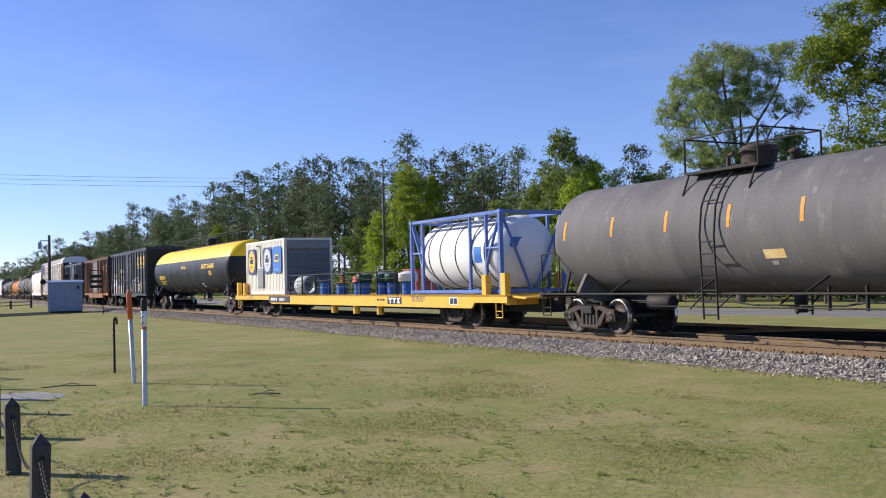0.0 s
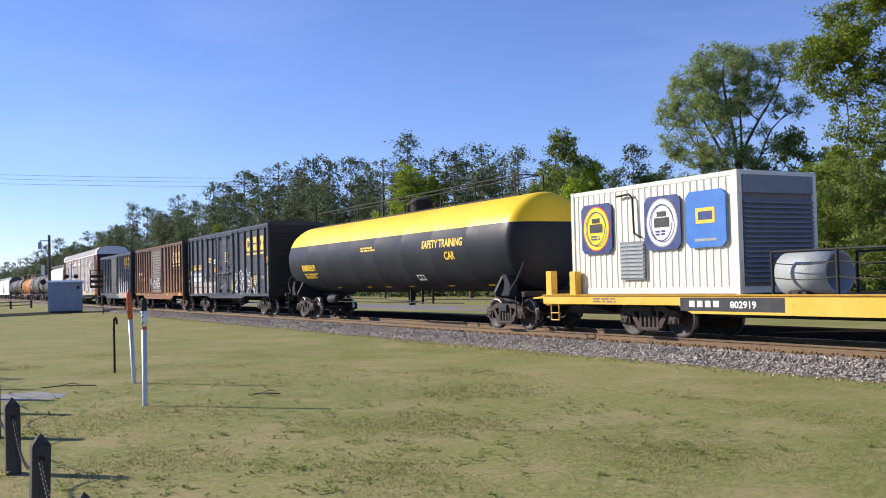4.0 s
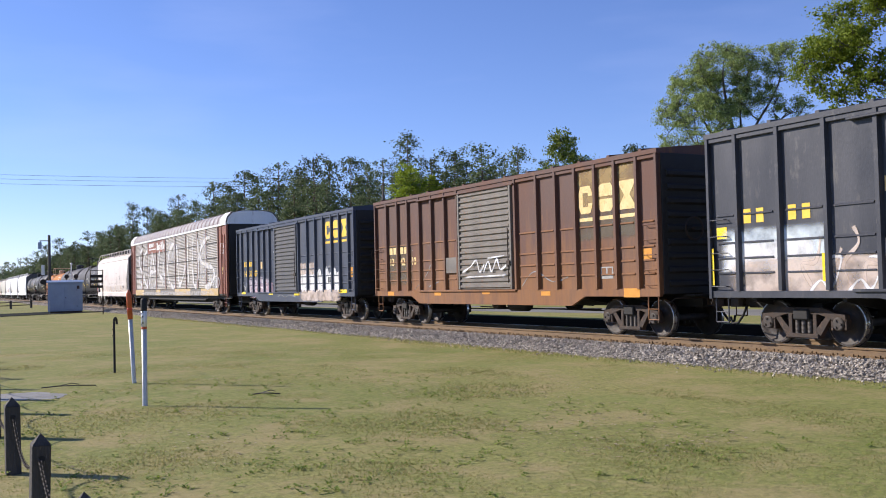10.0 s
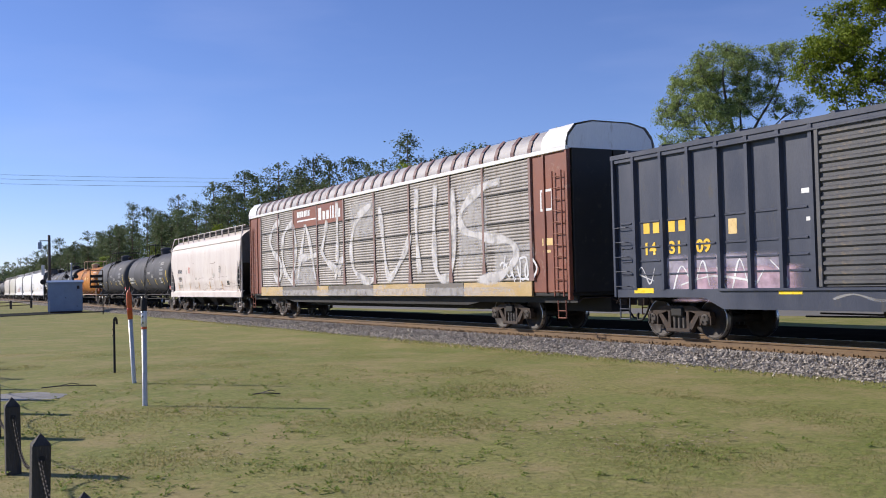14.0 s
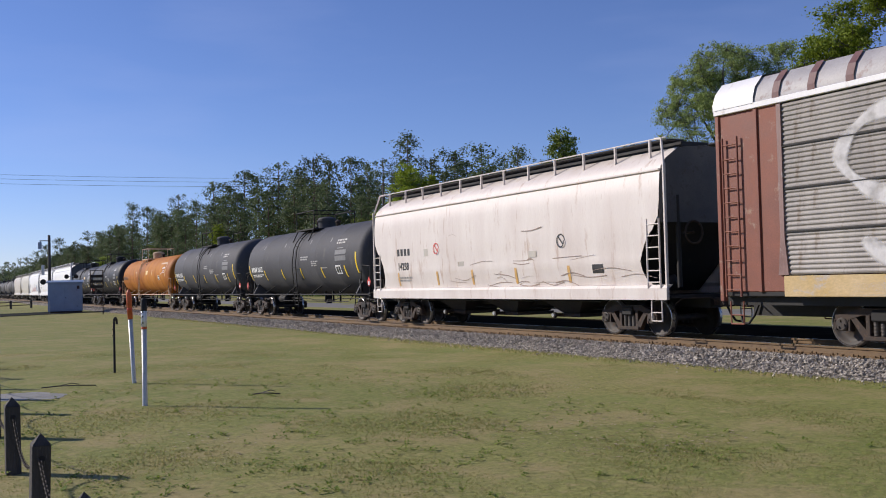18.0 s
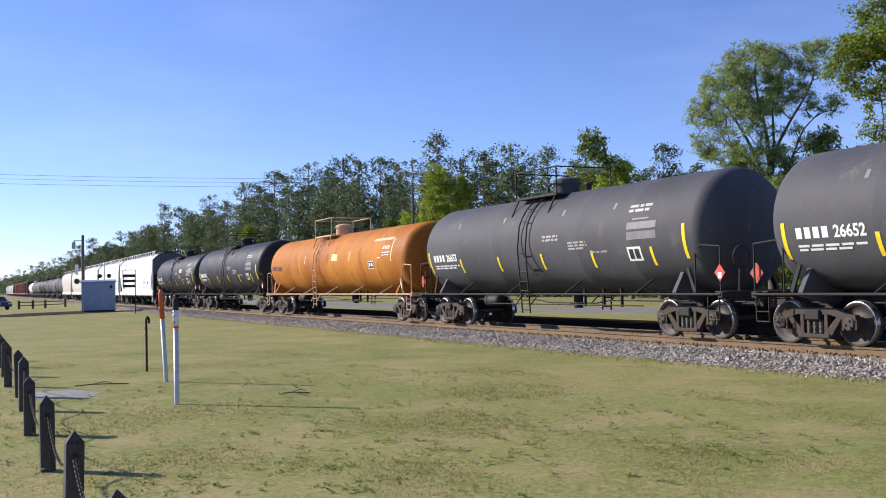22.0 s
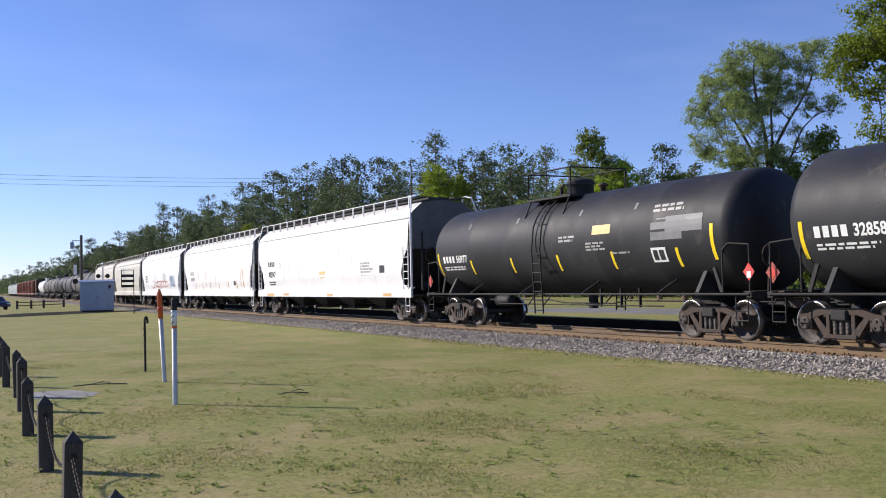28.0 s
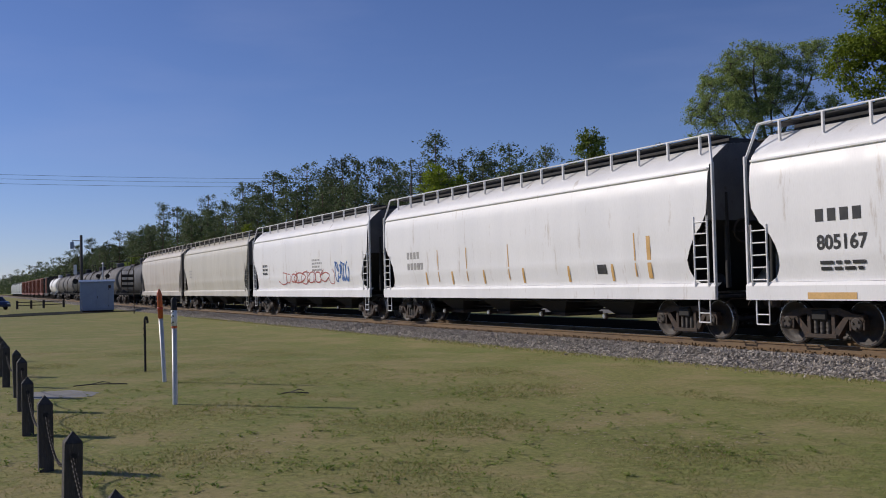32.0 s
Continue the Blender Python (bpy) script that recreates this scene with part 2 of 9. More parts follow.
M_TORG = surf("rusty_orange_tank_paint", (0.33, 0.1, 0.012), (0.5, 0.195, 0.025), (0.26, 0.08, 0.014), 0.24, spec=0.2, rough=0.68, scale=0.42, stretch=(1.2, 1, 0.45), grain=0.12, bump=0.2)
M_REDD = surf("dull_red_placard", (0.28, 0.05, 0.035), (0.36, 0.09, 0.06), (0.15, 0.05, 0.04), 0.2, rough=0.7, scale=4)
M_TAN = surf("pale_rusted_frame", (0.5, 0.33, 0.19), (0.62, 0.45, 0.3), (0.25, 0.11, 0.05), 0.2, rough=0.65, scale=3)
M_HWHT = surf("white_hopper_paint", (0.8, 0.79, 0.78), (0.85, 0.84, 0.83), (0.6, 0.55, 0.5), 0.08, rough=0.45, scale=0.8, stretch=(1.5, 1, 0.25), grain=0.04, bump=0.05)
M_HPNK = surf("faded_white_paint", (0.66, 0.58, 0.53), (0.74, 0.68, 0.63), (0.52, 0.4, 0.33), 0.16, rough=0.55, scale=0.8, stretch=(1.6, 1, 0.3), grain=0.05)
M_HCRM = surf("cream_hopper_paint", (0.5, 0.47, 0.4), (0.58, 0.55, 0.48), (0.45, 0.38, 0.29), 0.14, rough=0.5, scale=0.8, stretch=(1.6, 1, 0.3), grain=0.05)
M_HBGE = surf("beige_hopper_paint", (0.47, 0.43, 0.37), (0.56, 0.52, 0.46), (0.4, 0.28, 0.2), 0.2, rough=0.55, scale=0.8, stretch=(2.2, 1, 0.25), grain=0.05)
# two greys for car ends: grime or weathering, with the ends' shade painted in
M_HEND = surf("dark_grey_grime_and_shade", (0.013, 0.012, 0.012), (0.025, 0.023, 0.022), (0.045, 0.036, 0.03), 0.15, rough=0.7, scale=1.5)
M_ENDG = surf("weathered_shade_grey_end", (0.075, 0.075, 0.08), (0.12, 0.118, 0.12), (0.07, 0.06, 0.05), 0.15, rough=0.65, scale=1.2)
M_PALM = leaves("palmetto_fronds", (0.07, 0.11, 0.035), (0.17, 0.22, 0.07), 0.3)
M_YEL = surf("bright_yellow_paint", (0.88, 0.57, 0.02), (0.92, 0.62, 0.03), spec=0.3, rough=0.45, scale=0.8, grain=0.03, bump=0.02, coat=0.3)
M_NAVY = surf("glossy_dark_navy", (0.018, 0.02, 0.027), (0.026, 0.028, 0.036), spec=0.2, rough=0.5, scale=0.8, grain=0.04, bump=0.02)
M_FLAT = surf("flat_car_yellow", (0.78, 0.44, 0.04), (0.84, 0.5, 0.06), (0.55, 0.3, 0.06), 0.1, rough=0.45, scale=1.2, grain=0.05)
M_DECK = surf("worn_deck", (0.16, 0.13, 0.1), (0.24, 0.2, 0.16), rough=0.85, scale=2)
M_WHITE = surf("white_paint", (0.78, 0.78, 0.77), (0.82, 0.82, 0.81), rough=0.4, scale=1, grain=0.03, bump=0.03)
M_CREAM = surf("ivory_container_paint", (0.72, 0.68, 0.56), (0.78, 0.74, 0.62), rough=0.5, scale=1, grain=0.03, bump=0.03)
M_MARKW = surf("white_lettering", (0.75, 0.75, 0.74), (0.82, 0.82, 0.8), rough=0.5, scale=4, grain=0.06, bump=0)
M_MARKY = surf("yellow_lettering", (0.85, 0.52, 0.03), (0.9, 0.6, 0.06), rough=0.5, scale=4, grain=0.06, bump=0)
M_MARKP = surf("faded_yellow_lettering", (0.72, 0.5, 0.19), (0.8, 0.62, 0.3), (0.5, 0.26, 0.1), 0.2, rough=0.6, scale=4, grain=0.08, bump=0)
M_MARKK = surf("black_lettering", (0.02, 0.02, 0.022), (0.035, 0.035, 0.036), rough=0.5, scale=4, bump=0)
M_MARKG = surf("grey_lettering", (0.3, 0.29, 0.28), (0.4, 0.39, 0.37), rough=0.55, scale=4, bump=0)
M_MARKD = surf("dim_grey_stencil", (0.15, 0.15, 0.155), (0.2, 0.2, 0.2), rough=0.6, scale=4, bump=0)
M_REFL = surf("yellow_reflector", (0.95, 0.66, 0.02), (0.98, 0.72, 0.04), rough=0.3, scale=5, grain=0.03, bump=0)
M_REFO = surf("orange_reflector", (0.62, 0.27, 0.05), (0.7, 0.33, 0.07), spec=0.2, rough=0.65, scale=5, bump=0)
M_TANR = surf("tan_reflector", (0.6, 0.36, 0.12), (0.68, 0.42, 0.16), rough=0.45, scale=5, bump=0)
M_RED = surf("red_paint", (0.6, 0.045, 0.03), (0.68, 0.07, 0.05), rough=0.45, scale=3)
M_REDW = surf("faded_red_paint", (0.36, 0.075, 0.06), (0.44, 0.11, 0.09), rough=0.6, scale=2)
M_BLUEF = surf("blue_frame_paint", (0.09, 0.16, 0.42), (0.12, 0.2, 0.48), (0.2, 0.22, 0.3), 0.08, rough=0.45, scale=2)
M_DRUM = surf("blue_plastic_drum", (0.026, 0.11, 0.36), (0.038, 0.14, 0.42), rough=0.35, scale=3, grain=0.03)
M_GREEN = surf("dark_green_steel", (0.012, 0.062, 0.038), (0.02, 0.085, 0.054), rough=0.5, scale=3)
M_STEEL = surf("galvanised_steel", (0.42, 0.42, 0.42), (0.55, 0.55, 0.55), rough=0.38, metal=0.85, scale=4, grain=0.08)
M_PIPE = surf("dull_galvanised_pipe", (0.5, 0.5, 0.49), (0.6, 0.6, 0.58), (0.34, 0.3, 0.26), 0.1, rough=0.4, metal=0.15, scale=5, grain=0.08)
M_SILVER = surf("silver_housing_paint", (0.24, 0.3, 0.4), (0.28, 0.345, 0.45), (0.3, 0.33, 0.36), 0.1, rough=0.4, metal=0.2, scale=1.5, grain=0.04)
M_POST = surf("weathered_dark_timber", (0.042, 0.037, 0.032), (0.08, 0.07, 0.06), (0.13, 0.115, 0.1), 0.14, rough=0.85, scale=5, stretch=(4, 4, 0.6), bump=0.5, fine=22)
M_CHAIN = surf("rusty_chain", (0.035, 0.028, 0.023), (0.06, 0.048, 0.038), rough=0.75, metal=0.2, scale=12)
M_ORANGE = surf("orange_marker_cap", (0.55, 0.1, 0.03), (0.65, 0.15, 0.05), (0.3, 0.07, 0.04), 0.2, rough=0.5, scale=9)
M_RAIL = surf("rusty_rail", (0.14, 0.085, 0.038), (0.2, 0.125, 0.058), (0.1, 0.055, 0.03), 0.25, rough=0.75, scale=2.5, stretch=(0.3, 1, 1))
M_SHINE = surf("rail_head_steel", (0.42, 0.4, 0.38), (0.5, 0.48, 0.46), rough=0.3, metal=0.9, scale=5)
M_TIE = surf("creosoted_timber", (0.085, 0.068, 0.055), (0.14, 0.11, 0.09), (0.2, 0.17, 0.14), 0.15, rough=0.9, scale=3, stretch=(3, 0.4, 1), vary=0.2, bump=0.5)
M_LOUV = surf("blue_grey_louvre_paint", (0.17, 0.18, 0.2), (0.22, 0.235, 0.26), rough=0.55, scale=2)
M_HGRN = surf("pale_grey_green_paint", (0.3, 0.33, 0.33), (0.37, 0.4, 0.4), (0.25, 0.24, 0.22), 0.15, rough=0.6, scale=0.8, stretch=(1.6, 1, 0.3))


def ballast_material():
    """Crushed stone: cells of differing tone, dark between them."""
    mt = surf("grey_ballast_stone", (0.31, 0.278, 0.24), (0.41, 0.37, 0.32), (0.22, 0.18, 0.15), 0.15, spec=0.1, rough=0.9, scale=1.5, fine=60)
    nt = mt.node_tree
    N, Lk = nt.nodes, nt.links
    bs = N["Principled BSDF"]
    src = bs.inputs["Base Color"].links[0].from_socket
    co = N.new("ShaderNodeTexCoord")
    vo = N.new("ShaderNodeTexVoronoi")
    vo.inputs["Scale"].default_value = 17.0
    Lk.new(co.outputs["Object"], vo.inputs["Vector"])
    sep = N.new("ShaderNodeSeparateColor")
    Lk.new(vo.outputs["Color"], sep.inputs[0])
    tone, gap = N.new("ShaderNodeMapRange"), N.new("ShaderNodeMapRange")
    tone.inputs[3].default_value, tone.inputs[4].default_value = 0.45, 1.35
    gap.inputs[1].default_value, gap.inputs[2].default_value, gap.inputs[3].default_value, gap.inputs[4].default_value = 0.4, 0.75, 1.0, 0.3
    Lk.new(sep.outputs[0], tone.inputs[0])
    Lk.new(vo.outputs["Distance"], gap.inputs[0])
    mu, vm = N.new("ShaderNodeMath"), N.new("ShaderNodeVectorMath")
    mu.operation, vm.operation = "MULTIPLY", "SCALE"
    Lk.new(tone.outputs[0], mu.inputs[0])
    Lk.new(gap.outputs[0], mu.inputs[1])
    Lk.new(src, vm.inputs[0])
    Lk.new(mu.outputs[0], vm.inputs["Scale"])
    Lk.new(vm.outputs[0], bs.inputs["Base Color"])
    bp = N.new("ShaderNodeBump")
    bp.inputs["Strength"].default_value, bp.inputs["Distance"].default_value = 1.0, 0.04
    bp.invert = True
    Lk.new(vo.outputs["Distance"], bp.inputs["Height"])
    Lk.new(bp.outputs[0], bs.inputs["Normal"])
    return mt


M_STONE = ballast_material()
# dirt brown taken down to near-black, so it carries the train's shadow
M_DIRTSHADE = surf("train_shade_dirt", (0.016, 0.0125, 0.0085), (0.027, 0.021, 0.014), (0.05, 0.038, 0.026), 0.1, spec=0.0, rough=1.0, scale=1.2, fine=25, bump=0.5)
M_BARK = surf("pine_bark", (0.11, 0.075, 0.055), (0.18, 0.125, 0.095), rough=0.95, scale=3, stretch=(3, 3, 0.5), bump=0.6)
M_BARK2 = surf("grey_bark", (0.075, 0.065, 0.055), (0.13, 0.115, 0.1), rough=0.95, scale=3, stretch=(3, 3, 0.5), bump=0.6)
M_PINE = leaves("pine_needles", (0.045, 0.075, 0.032), (0.165, 0.205, 0.09), 0.3)
M_LEAF = leaves("spring_leaves", (0.125, 0.18, 0.035), (0.28, 0.34, 0.075), 0.47)
M_LIME = leaves("young_bright_leaves", (0.2, 0.28, 0.025), (0.38, 0.46, 0.05), 0.5)
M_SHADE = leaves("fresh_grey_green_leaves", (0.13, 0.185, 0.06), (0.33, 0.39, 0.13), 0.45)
M_OAK = leaves("oak_leaves", (0.09, 0.135, 0.014), (0.26, 0.32, 0.035), 0.4)
M_BUSH = leaves("undergrowth_leaves", (0.06, 0.1, 0.03), (0.15, 0.2, 0.06), 0.35)
M_GRASS = leaves("grass_blades", (0.27, 0.32, 0.08), (0.54, 0.46, 0.22), 0.55)
M_LITTER = leaves("dead_leaf_litter", (0.24, 0.18, 0.1), (0.48, 0.4, 0.26), 0.15)
M_WEED = leaves("weed_leaves", (0.12, 0.19, 0.03), (0.33, 0.4, 0.085), 0.4)
M_ASPH = surf("shade_dark_asphalt", (0.016, 0.018, 0.014), (0.026, 0.028, 0.02), (0.04, 0.04, 0.032), 0.1, spec=0.05, rough=0.9, scale=0.6, fine=60)
M_ROAD = surf("pale_worn_road", (0.17, 0.16, 0.145), (0.22, 0.21, 0.19), rough=0.9, scale=0.4, fine=40)
M_CONC = surf("pale_concrete", (0.2, 0.2, 0.19), (0.29, 0.285, 0.27), rough=0.9, scale=1.5)

# ---- ground ----
D0, BEND_S, BEND_L, BEND_R = 17.04, -24.0, 90.0, 3270.0


def track(s):
    """Where the track's centre line lies s metres along it, and its heading. Straight, a wide bend, then straight again."""
    k = 1 / BEND_R
    u, w = max(-BEND_L, min(0, s - BEND_S)), min(0, s - BEND_S + BEND_L)
    x = (s if s >= BEND_S else BEND_S + math.sin(u * k) / k) + w * math.cos(BEND_L * k)
    y = D0 + (1 - math.cos(u * k)) / k - w * math.sin(BEND_L * k)
    return x, y, u * k


def beside(s, off, z):
    """A point off metres to the far side of the track."""
    x, y, h = track(s)
    return (x - math.sin(h) * off, y + math.cos(h) * off, z)


def ground_material():
    mt = surf("mown_grass", (0.192, 0.212, 0.055), (0.265, 0.252, 0.086), rough=0.95, scale=0.16, grain=0.35, bump=0.7, fine=14, spec=0.15)
    nt = mt.node_tree
    N, Lk = nt.nodes, nt.links
    bs = N["Principled BSDF"]
    src = bs.inputs["Base Color"].links[0].from_socket
    co = N.new("ShaderNodeTexCoord")
    # bare straw-coloured patches and fresh green ones
    for sc, lo, hi, col, amt in ((0.8, 0.47, 0.64, (0.375, 0.29, 0.145), 0.62), (0.35, 0.55, 0.7, (0.145, 0.205, 0.04), 0.5), (5.0, 0.54, 0.70, (0.38, 0.3, 0.15), 0.65), (8.0, 0.55, 0.66, (0.11, 0.15, 0.04), 0.38), (20.0, 0.56, 0.66, (0.095, 0.115, 0.038), 0.34), (45.0, 0.54, 0.7, (0.42, 0.36, 0.2), 0.45)):
        n = N.new("ShaderNodeTexNoise")
        n.inputs["Scale"].default_value, n.inputs["Detail"].default_value, n.inputs["Roughness"].default_value = sc, 6, 0.65
        Lk.new(co.outputs["Object"], n.inputs["Vector"])
        r = N.new("ShaderNodeMapRange")
        r.inputs[1].default_value, r.inputs[2].default_value, r.inputs[3].default_value, r.inputs[4].default_value = lo, hi, 0, amt
        Lk.new(n.outputs[0], r.inputs[0])
        m = N.new("ShaderNodeMix")
        m.data_type = "RGBA"
        Lk.new(r.outputs[0], m.inputs[0])
        Lk.new(src, m.inputs[6])
        m.inputs[7].default_value = (*col, 1)
        src = m.outputs[2]
    Lk.new(src, bs.inputs["Base Color"])
    return mt


M_GROUND = ground_material()


def ground_height(off):
    """The ground's height by the distance from the track's centre: level lawn, a low bank, a level strip beyond that lies higher."""
    a = abs(off)
    if a < (2.55 if off < 0 else 2.9):
        return -0.62
    if off < 0:
        return -0.4
    return -0.15 - 0.25 * max(0, min(1, (a - 60) / 100))


def lay_ground():
    sh = Shape()
    ss = [-3000, -1500, -900, -600, -450, -340, -260, -200, -160] + list(range(-130, 42, 3)) + [60, 90, 140, 220, 400, 800, 1500]
    offs = [-900, -400, -200, -100, -60, -40, -30, -24] + [-22 + i for i in range(17)] + [-4.6, -4.1, -3.7, -3.3, -3.0, -2.8, -2.55, -2.2, 2.6, 3.0, 3.4, 3.9, 4.6, 6, 8, 10, 13, 16, 20, 26, 34, 44, 60, 90, 150, 300, 700, 1600, 2500]
    vs = []
    for s in ss:
        for o in offs:
            z = ground_height(o)
            if 2.9 < abs(o) < 60:
                z += 0.035 * noise.noise((s * 0.35, o * 0.5, 3.1)) + 0.05 * noise.noise((s * 0.06, o * 0.08, 7.7))
            vs.append(beside(s, o, z))
    n = len(offs)
    fs = [(i * n + j, i * n + j + 1, (i + 1) * n + j + 1, (i + 1) * n + j) for i in range(len(ss) - 1) for j in range(n - 1)]
    sh.add(vs, fs, True)
    solid("ground", sh, M_GROUND, "mown lawn with green, straw-coloured and bare patches", "ground", kind="structure")


lay_ground()


def ribbon(name, ss, prof, material, label, category, zfun=None, kind="structure"):
    """A profile of (off, z) points drawn along the track."""
    sh = Shape()
    n = len(prof)
    sh.add([beside(s, o, z) for s in ss for o, z in prof], [(i * n + j, i * n + (j + 1) % n, (i + 1) * n + (j + 1) % n, (i + 1) * n + j) for i in range(len(ss) - 1) for j in range(n)])
    return solid(name, sh, material, label, category, kind=kind)


TRACK_S = [-3000, -1500, -800, -500, -350, -250, -200, -160] + list(range(-130, 40, 4)) + [60, 100, 200, 500]
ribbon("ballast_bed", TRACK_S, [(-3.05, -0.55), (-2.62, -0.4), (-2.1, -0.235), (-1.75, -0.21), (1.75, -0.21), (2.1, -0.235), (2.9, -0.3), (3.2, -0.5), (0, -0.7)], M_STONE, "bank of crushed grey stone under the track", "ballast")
# near-black strips: shade under and behind the train, put into the colour
ribbon("dark_bed", TRACK_S, [(-0.6, -0.23), (-0.6, -0.2), (0.6, -0.2), (0.6, -0.23)], M_DIRTSHADE, "dark bed between the rails, the train's shade in its colour", "dirt")
ribbon("far_shoulder", TRACK_S, [(0.92, -0.26), (0.92, -0.2), (1.8, -0.2), (2.4, -0.23), (2.4, -0.3)], M_DIRTSHADE, "far shoulder of the track, the train's shade in its colour", "dirt")
ribbon("cinder_strip", TRACK_S, [(2.3, -0.3), (2.45, -0.14), (4.5, -0.11), (6.6, -0.13), (7.2, -0.3)], M_DIRTSHADE, "ground strip beyond the track, the train's shadow in its colour", "dirt")
RAILP = [(-0.07, -0.185), (-0.07, -0.172), (-0.02, -0.155), (-0.012, -0.05), (-0.036, -0.04), (-0.037, -0.004), (0.037, -0.004), (0.036, -0.04), (0.012, -0.05), (0.02, -0.155), (0.07, -0.172), (0.07, -0.185)]
for side in (-1, 1):
    c = side * 0.755
    r = ribbon("rail", TRACK_S, [(c + a, b) for a, b in RAILP], M_RAIL, "rusty steel running rail with a bright worn head", "rail")
    sh = Shape()
    sh.add([beside(s, c + a, b) for s in TRACK_S for a, b in ((-0.03, -0.003), (0.03, -0.003), (0.03, 0.0), (-0.03, 0.0))],
           [(i * 4 + j, i * 4 + (j + 1) % 4, i * 4 + 4 + (j + 1) % 4, i * 4 + 4 + j) for i in range(len(TRACK_S) - 1) for j in range(4)])
    part("rail_head", sh, M_SHINE, r, "bright worn running surface")


def lay_ties():
    bed = thing("track_ties", Matrix(), "dark weathered wooden railway ties bedded in the ballast", "ties", kind="structure")
    rnd = random.Random(4)
    data = []
    for i in range(5):
        data.append(Shape().box(-0.115, 0.115, -1.3 - 0.04 * rnd.random(), 1.3 + 0.04 * rnd.random(), -0.36, -0.192, 0.012).data("tie", M_TIE))
    plates, far = Shape(), Shape()
    s, count = -5.0, 0
    while s > -330:
        x, y, h = track(s)
        m = pose(x, y, rnd.uniform(-0.006, 0.004), 0, 0, math.degrees(h) + rnd.uniform(-1, 1))
        if count < 270:
            part("tie", data[rnd.randrange(5)], M_TIE, bed, m=m)
        else:
            far.add([m @ Vector(p) for p in ((-0.11, -1.3, -0.19), (0.11, -1.3, -0.19), (0.11, 1.3, -0.19), (-0.11, 1.3, -0.19))], [(0, 1, 2, 3)])
        if s > -75:
            for c in (-0.755, 0.755):
                q = Shape().box(-0.09, 0.09, c - 0.17, c + 0.17, -0.192, -0.178)
                for a in (-0.06, 0.05):
                    for b in (-0.1, 0.1):
                        q.box(a - 0.014, a + 0.014, c + b - 0.02, c + b + 0.02, -0.18, -0.13 + rnd.uniform(-0.01, 0.012))
                # rail anchors and loose rusty clips
                for _ in range(3 if c < 0 else 0):
                    a, b, l = rnd.uniform(-0.22, 0.22), c - rnd.uniform(0.08, 0.3), rnd.uniform(0.03, 0.1)
                    q.box(a - l, a + l, b - 0.016, b + 0.016, -0.195, -0.165 + rnd.uniform(-0.01, 0.02))
                q.box(0.13, 0.16, c - 0.1, c + 0.1, -0.2, -0.15)
                plates.add([m @ Vector(p) for p in q.v], q.f)
        s -= 0.5
        count += 1
    part("tie_plate", plates, M_RAIL, bed, "rusty tie plates with spikes")["kind"] = "stuff"
    part("far_tie", far, M_TIE, bed)["kind"] = "stuff"


def lay_stones():
    """Loose stones on the near shoulder of the bank, thinning out into the grass."""
    rng = np.random.default_rng(3)
    base = np.array([(1, 0, 0), (-1, 0, 0), (0, 1, 0), (0, -1, 0), (0, 0, 1), (0, 0, -1)], float)
    tri = [(0, 2, 4), (2, 1, 4), (1, 3, 4), (3, 0, 4), (2, 0, 5), (1, 2, 5), (3, 1, 5), (0, 3, 5)]
    vs, fs = [], []
    for s0, s1, count in ((-34, -7, 32000), (-70, -34, 13000), (-120, -70, 3000)):
        for _ in range(count):
            s, o = rng.uniform(s0, s1), -1.15 - abs(rng.normal(0, 1)) * 0.68
            if rng.random() < 0.03:
                o = rng.uniform(-0.7, 2.2)
            if o < -2.85 and rng.random() < 0.8:
                o = rng.uniform(-2.75, -1.2)
            a = abs(o)
            z = -0.2 if a < 1.8 else -0.235 - (a - 2.1) * 0.32 if a < 2.62 else -0.4
            r = rng.uniform(0.018, 0.039) * (1.0 if s > -34 else 1.35)
            c = np.array(beside(s, o, z + rng.uniform(-0.3, 0.6) * r))
            p = base * rng.uniform(0.55, 1.15, (6, 3)) * r + rng.normal(0, 0.22, (6, 3)) * r + c
            n = len(vs)
            vs.extend(map(tuple, p))
            fs.extend((i + n, j + n, k + n) for i, j, k in tri)
    me = bpy.data.meshes.new("loose_stones")
    me.from_pydata(vs, [], fs)
    me.materials.append(M_PEBBLE)
    tagged(new("loose_stones", me), "loose crushed grey stones on the track's shoulder", "gravel", kind="stuff")


def pebble_material():
    mt = surf("crushed_stone", (0.39, 0.345, 0.285), (0.5, 0.445, 0.375), spec=0.1, rough=0.9, scale=3, fine=50, bump=0.2)
    nt = mt.node_tree
    bs = nt.nodes["Principled BSDF"]
    src = bs.inputs["Base Color"].links[0].from_socket
    ge, r, vm = nt.nodes.new("ShaderNodeNewGeometry"), nt.nodes.new("ShaderNodeMapRange"), nt.nodes.new("ShaderNodeVectorMath")
    r.inputs[3].default_value, r.inputs[4].default_value = 0.45, 1.35
    vm.operation = "SCALE"
    nt.links.new(ge.outputs["Random Per Island"], r.inputs[0])
    nt.links.new(src, vm.inputs[0])
    nt.links.new(r.outputs[0], vm.inputs["Scale"])
    nt.links.new(vm.outputs[0], bs.inputs["Base Color"])
    return mt


M_PEBBLE = pebble_material()


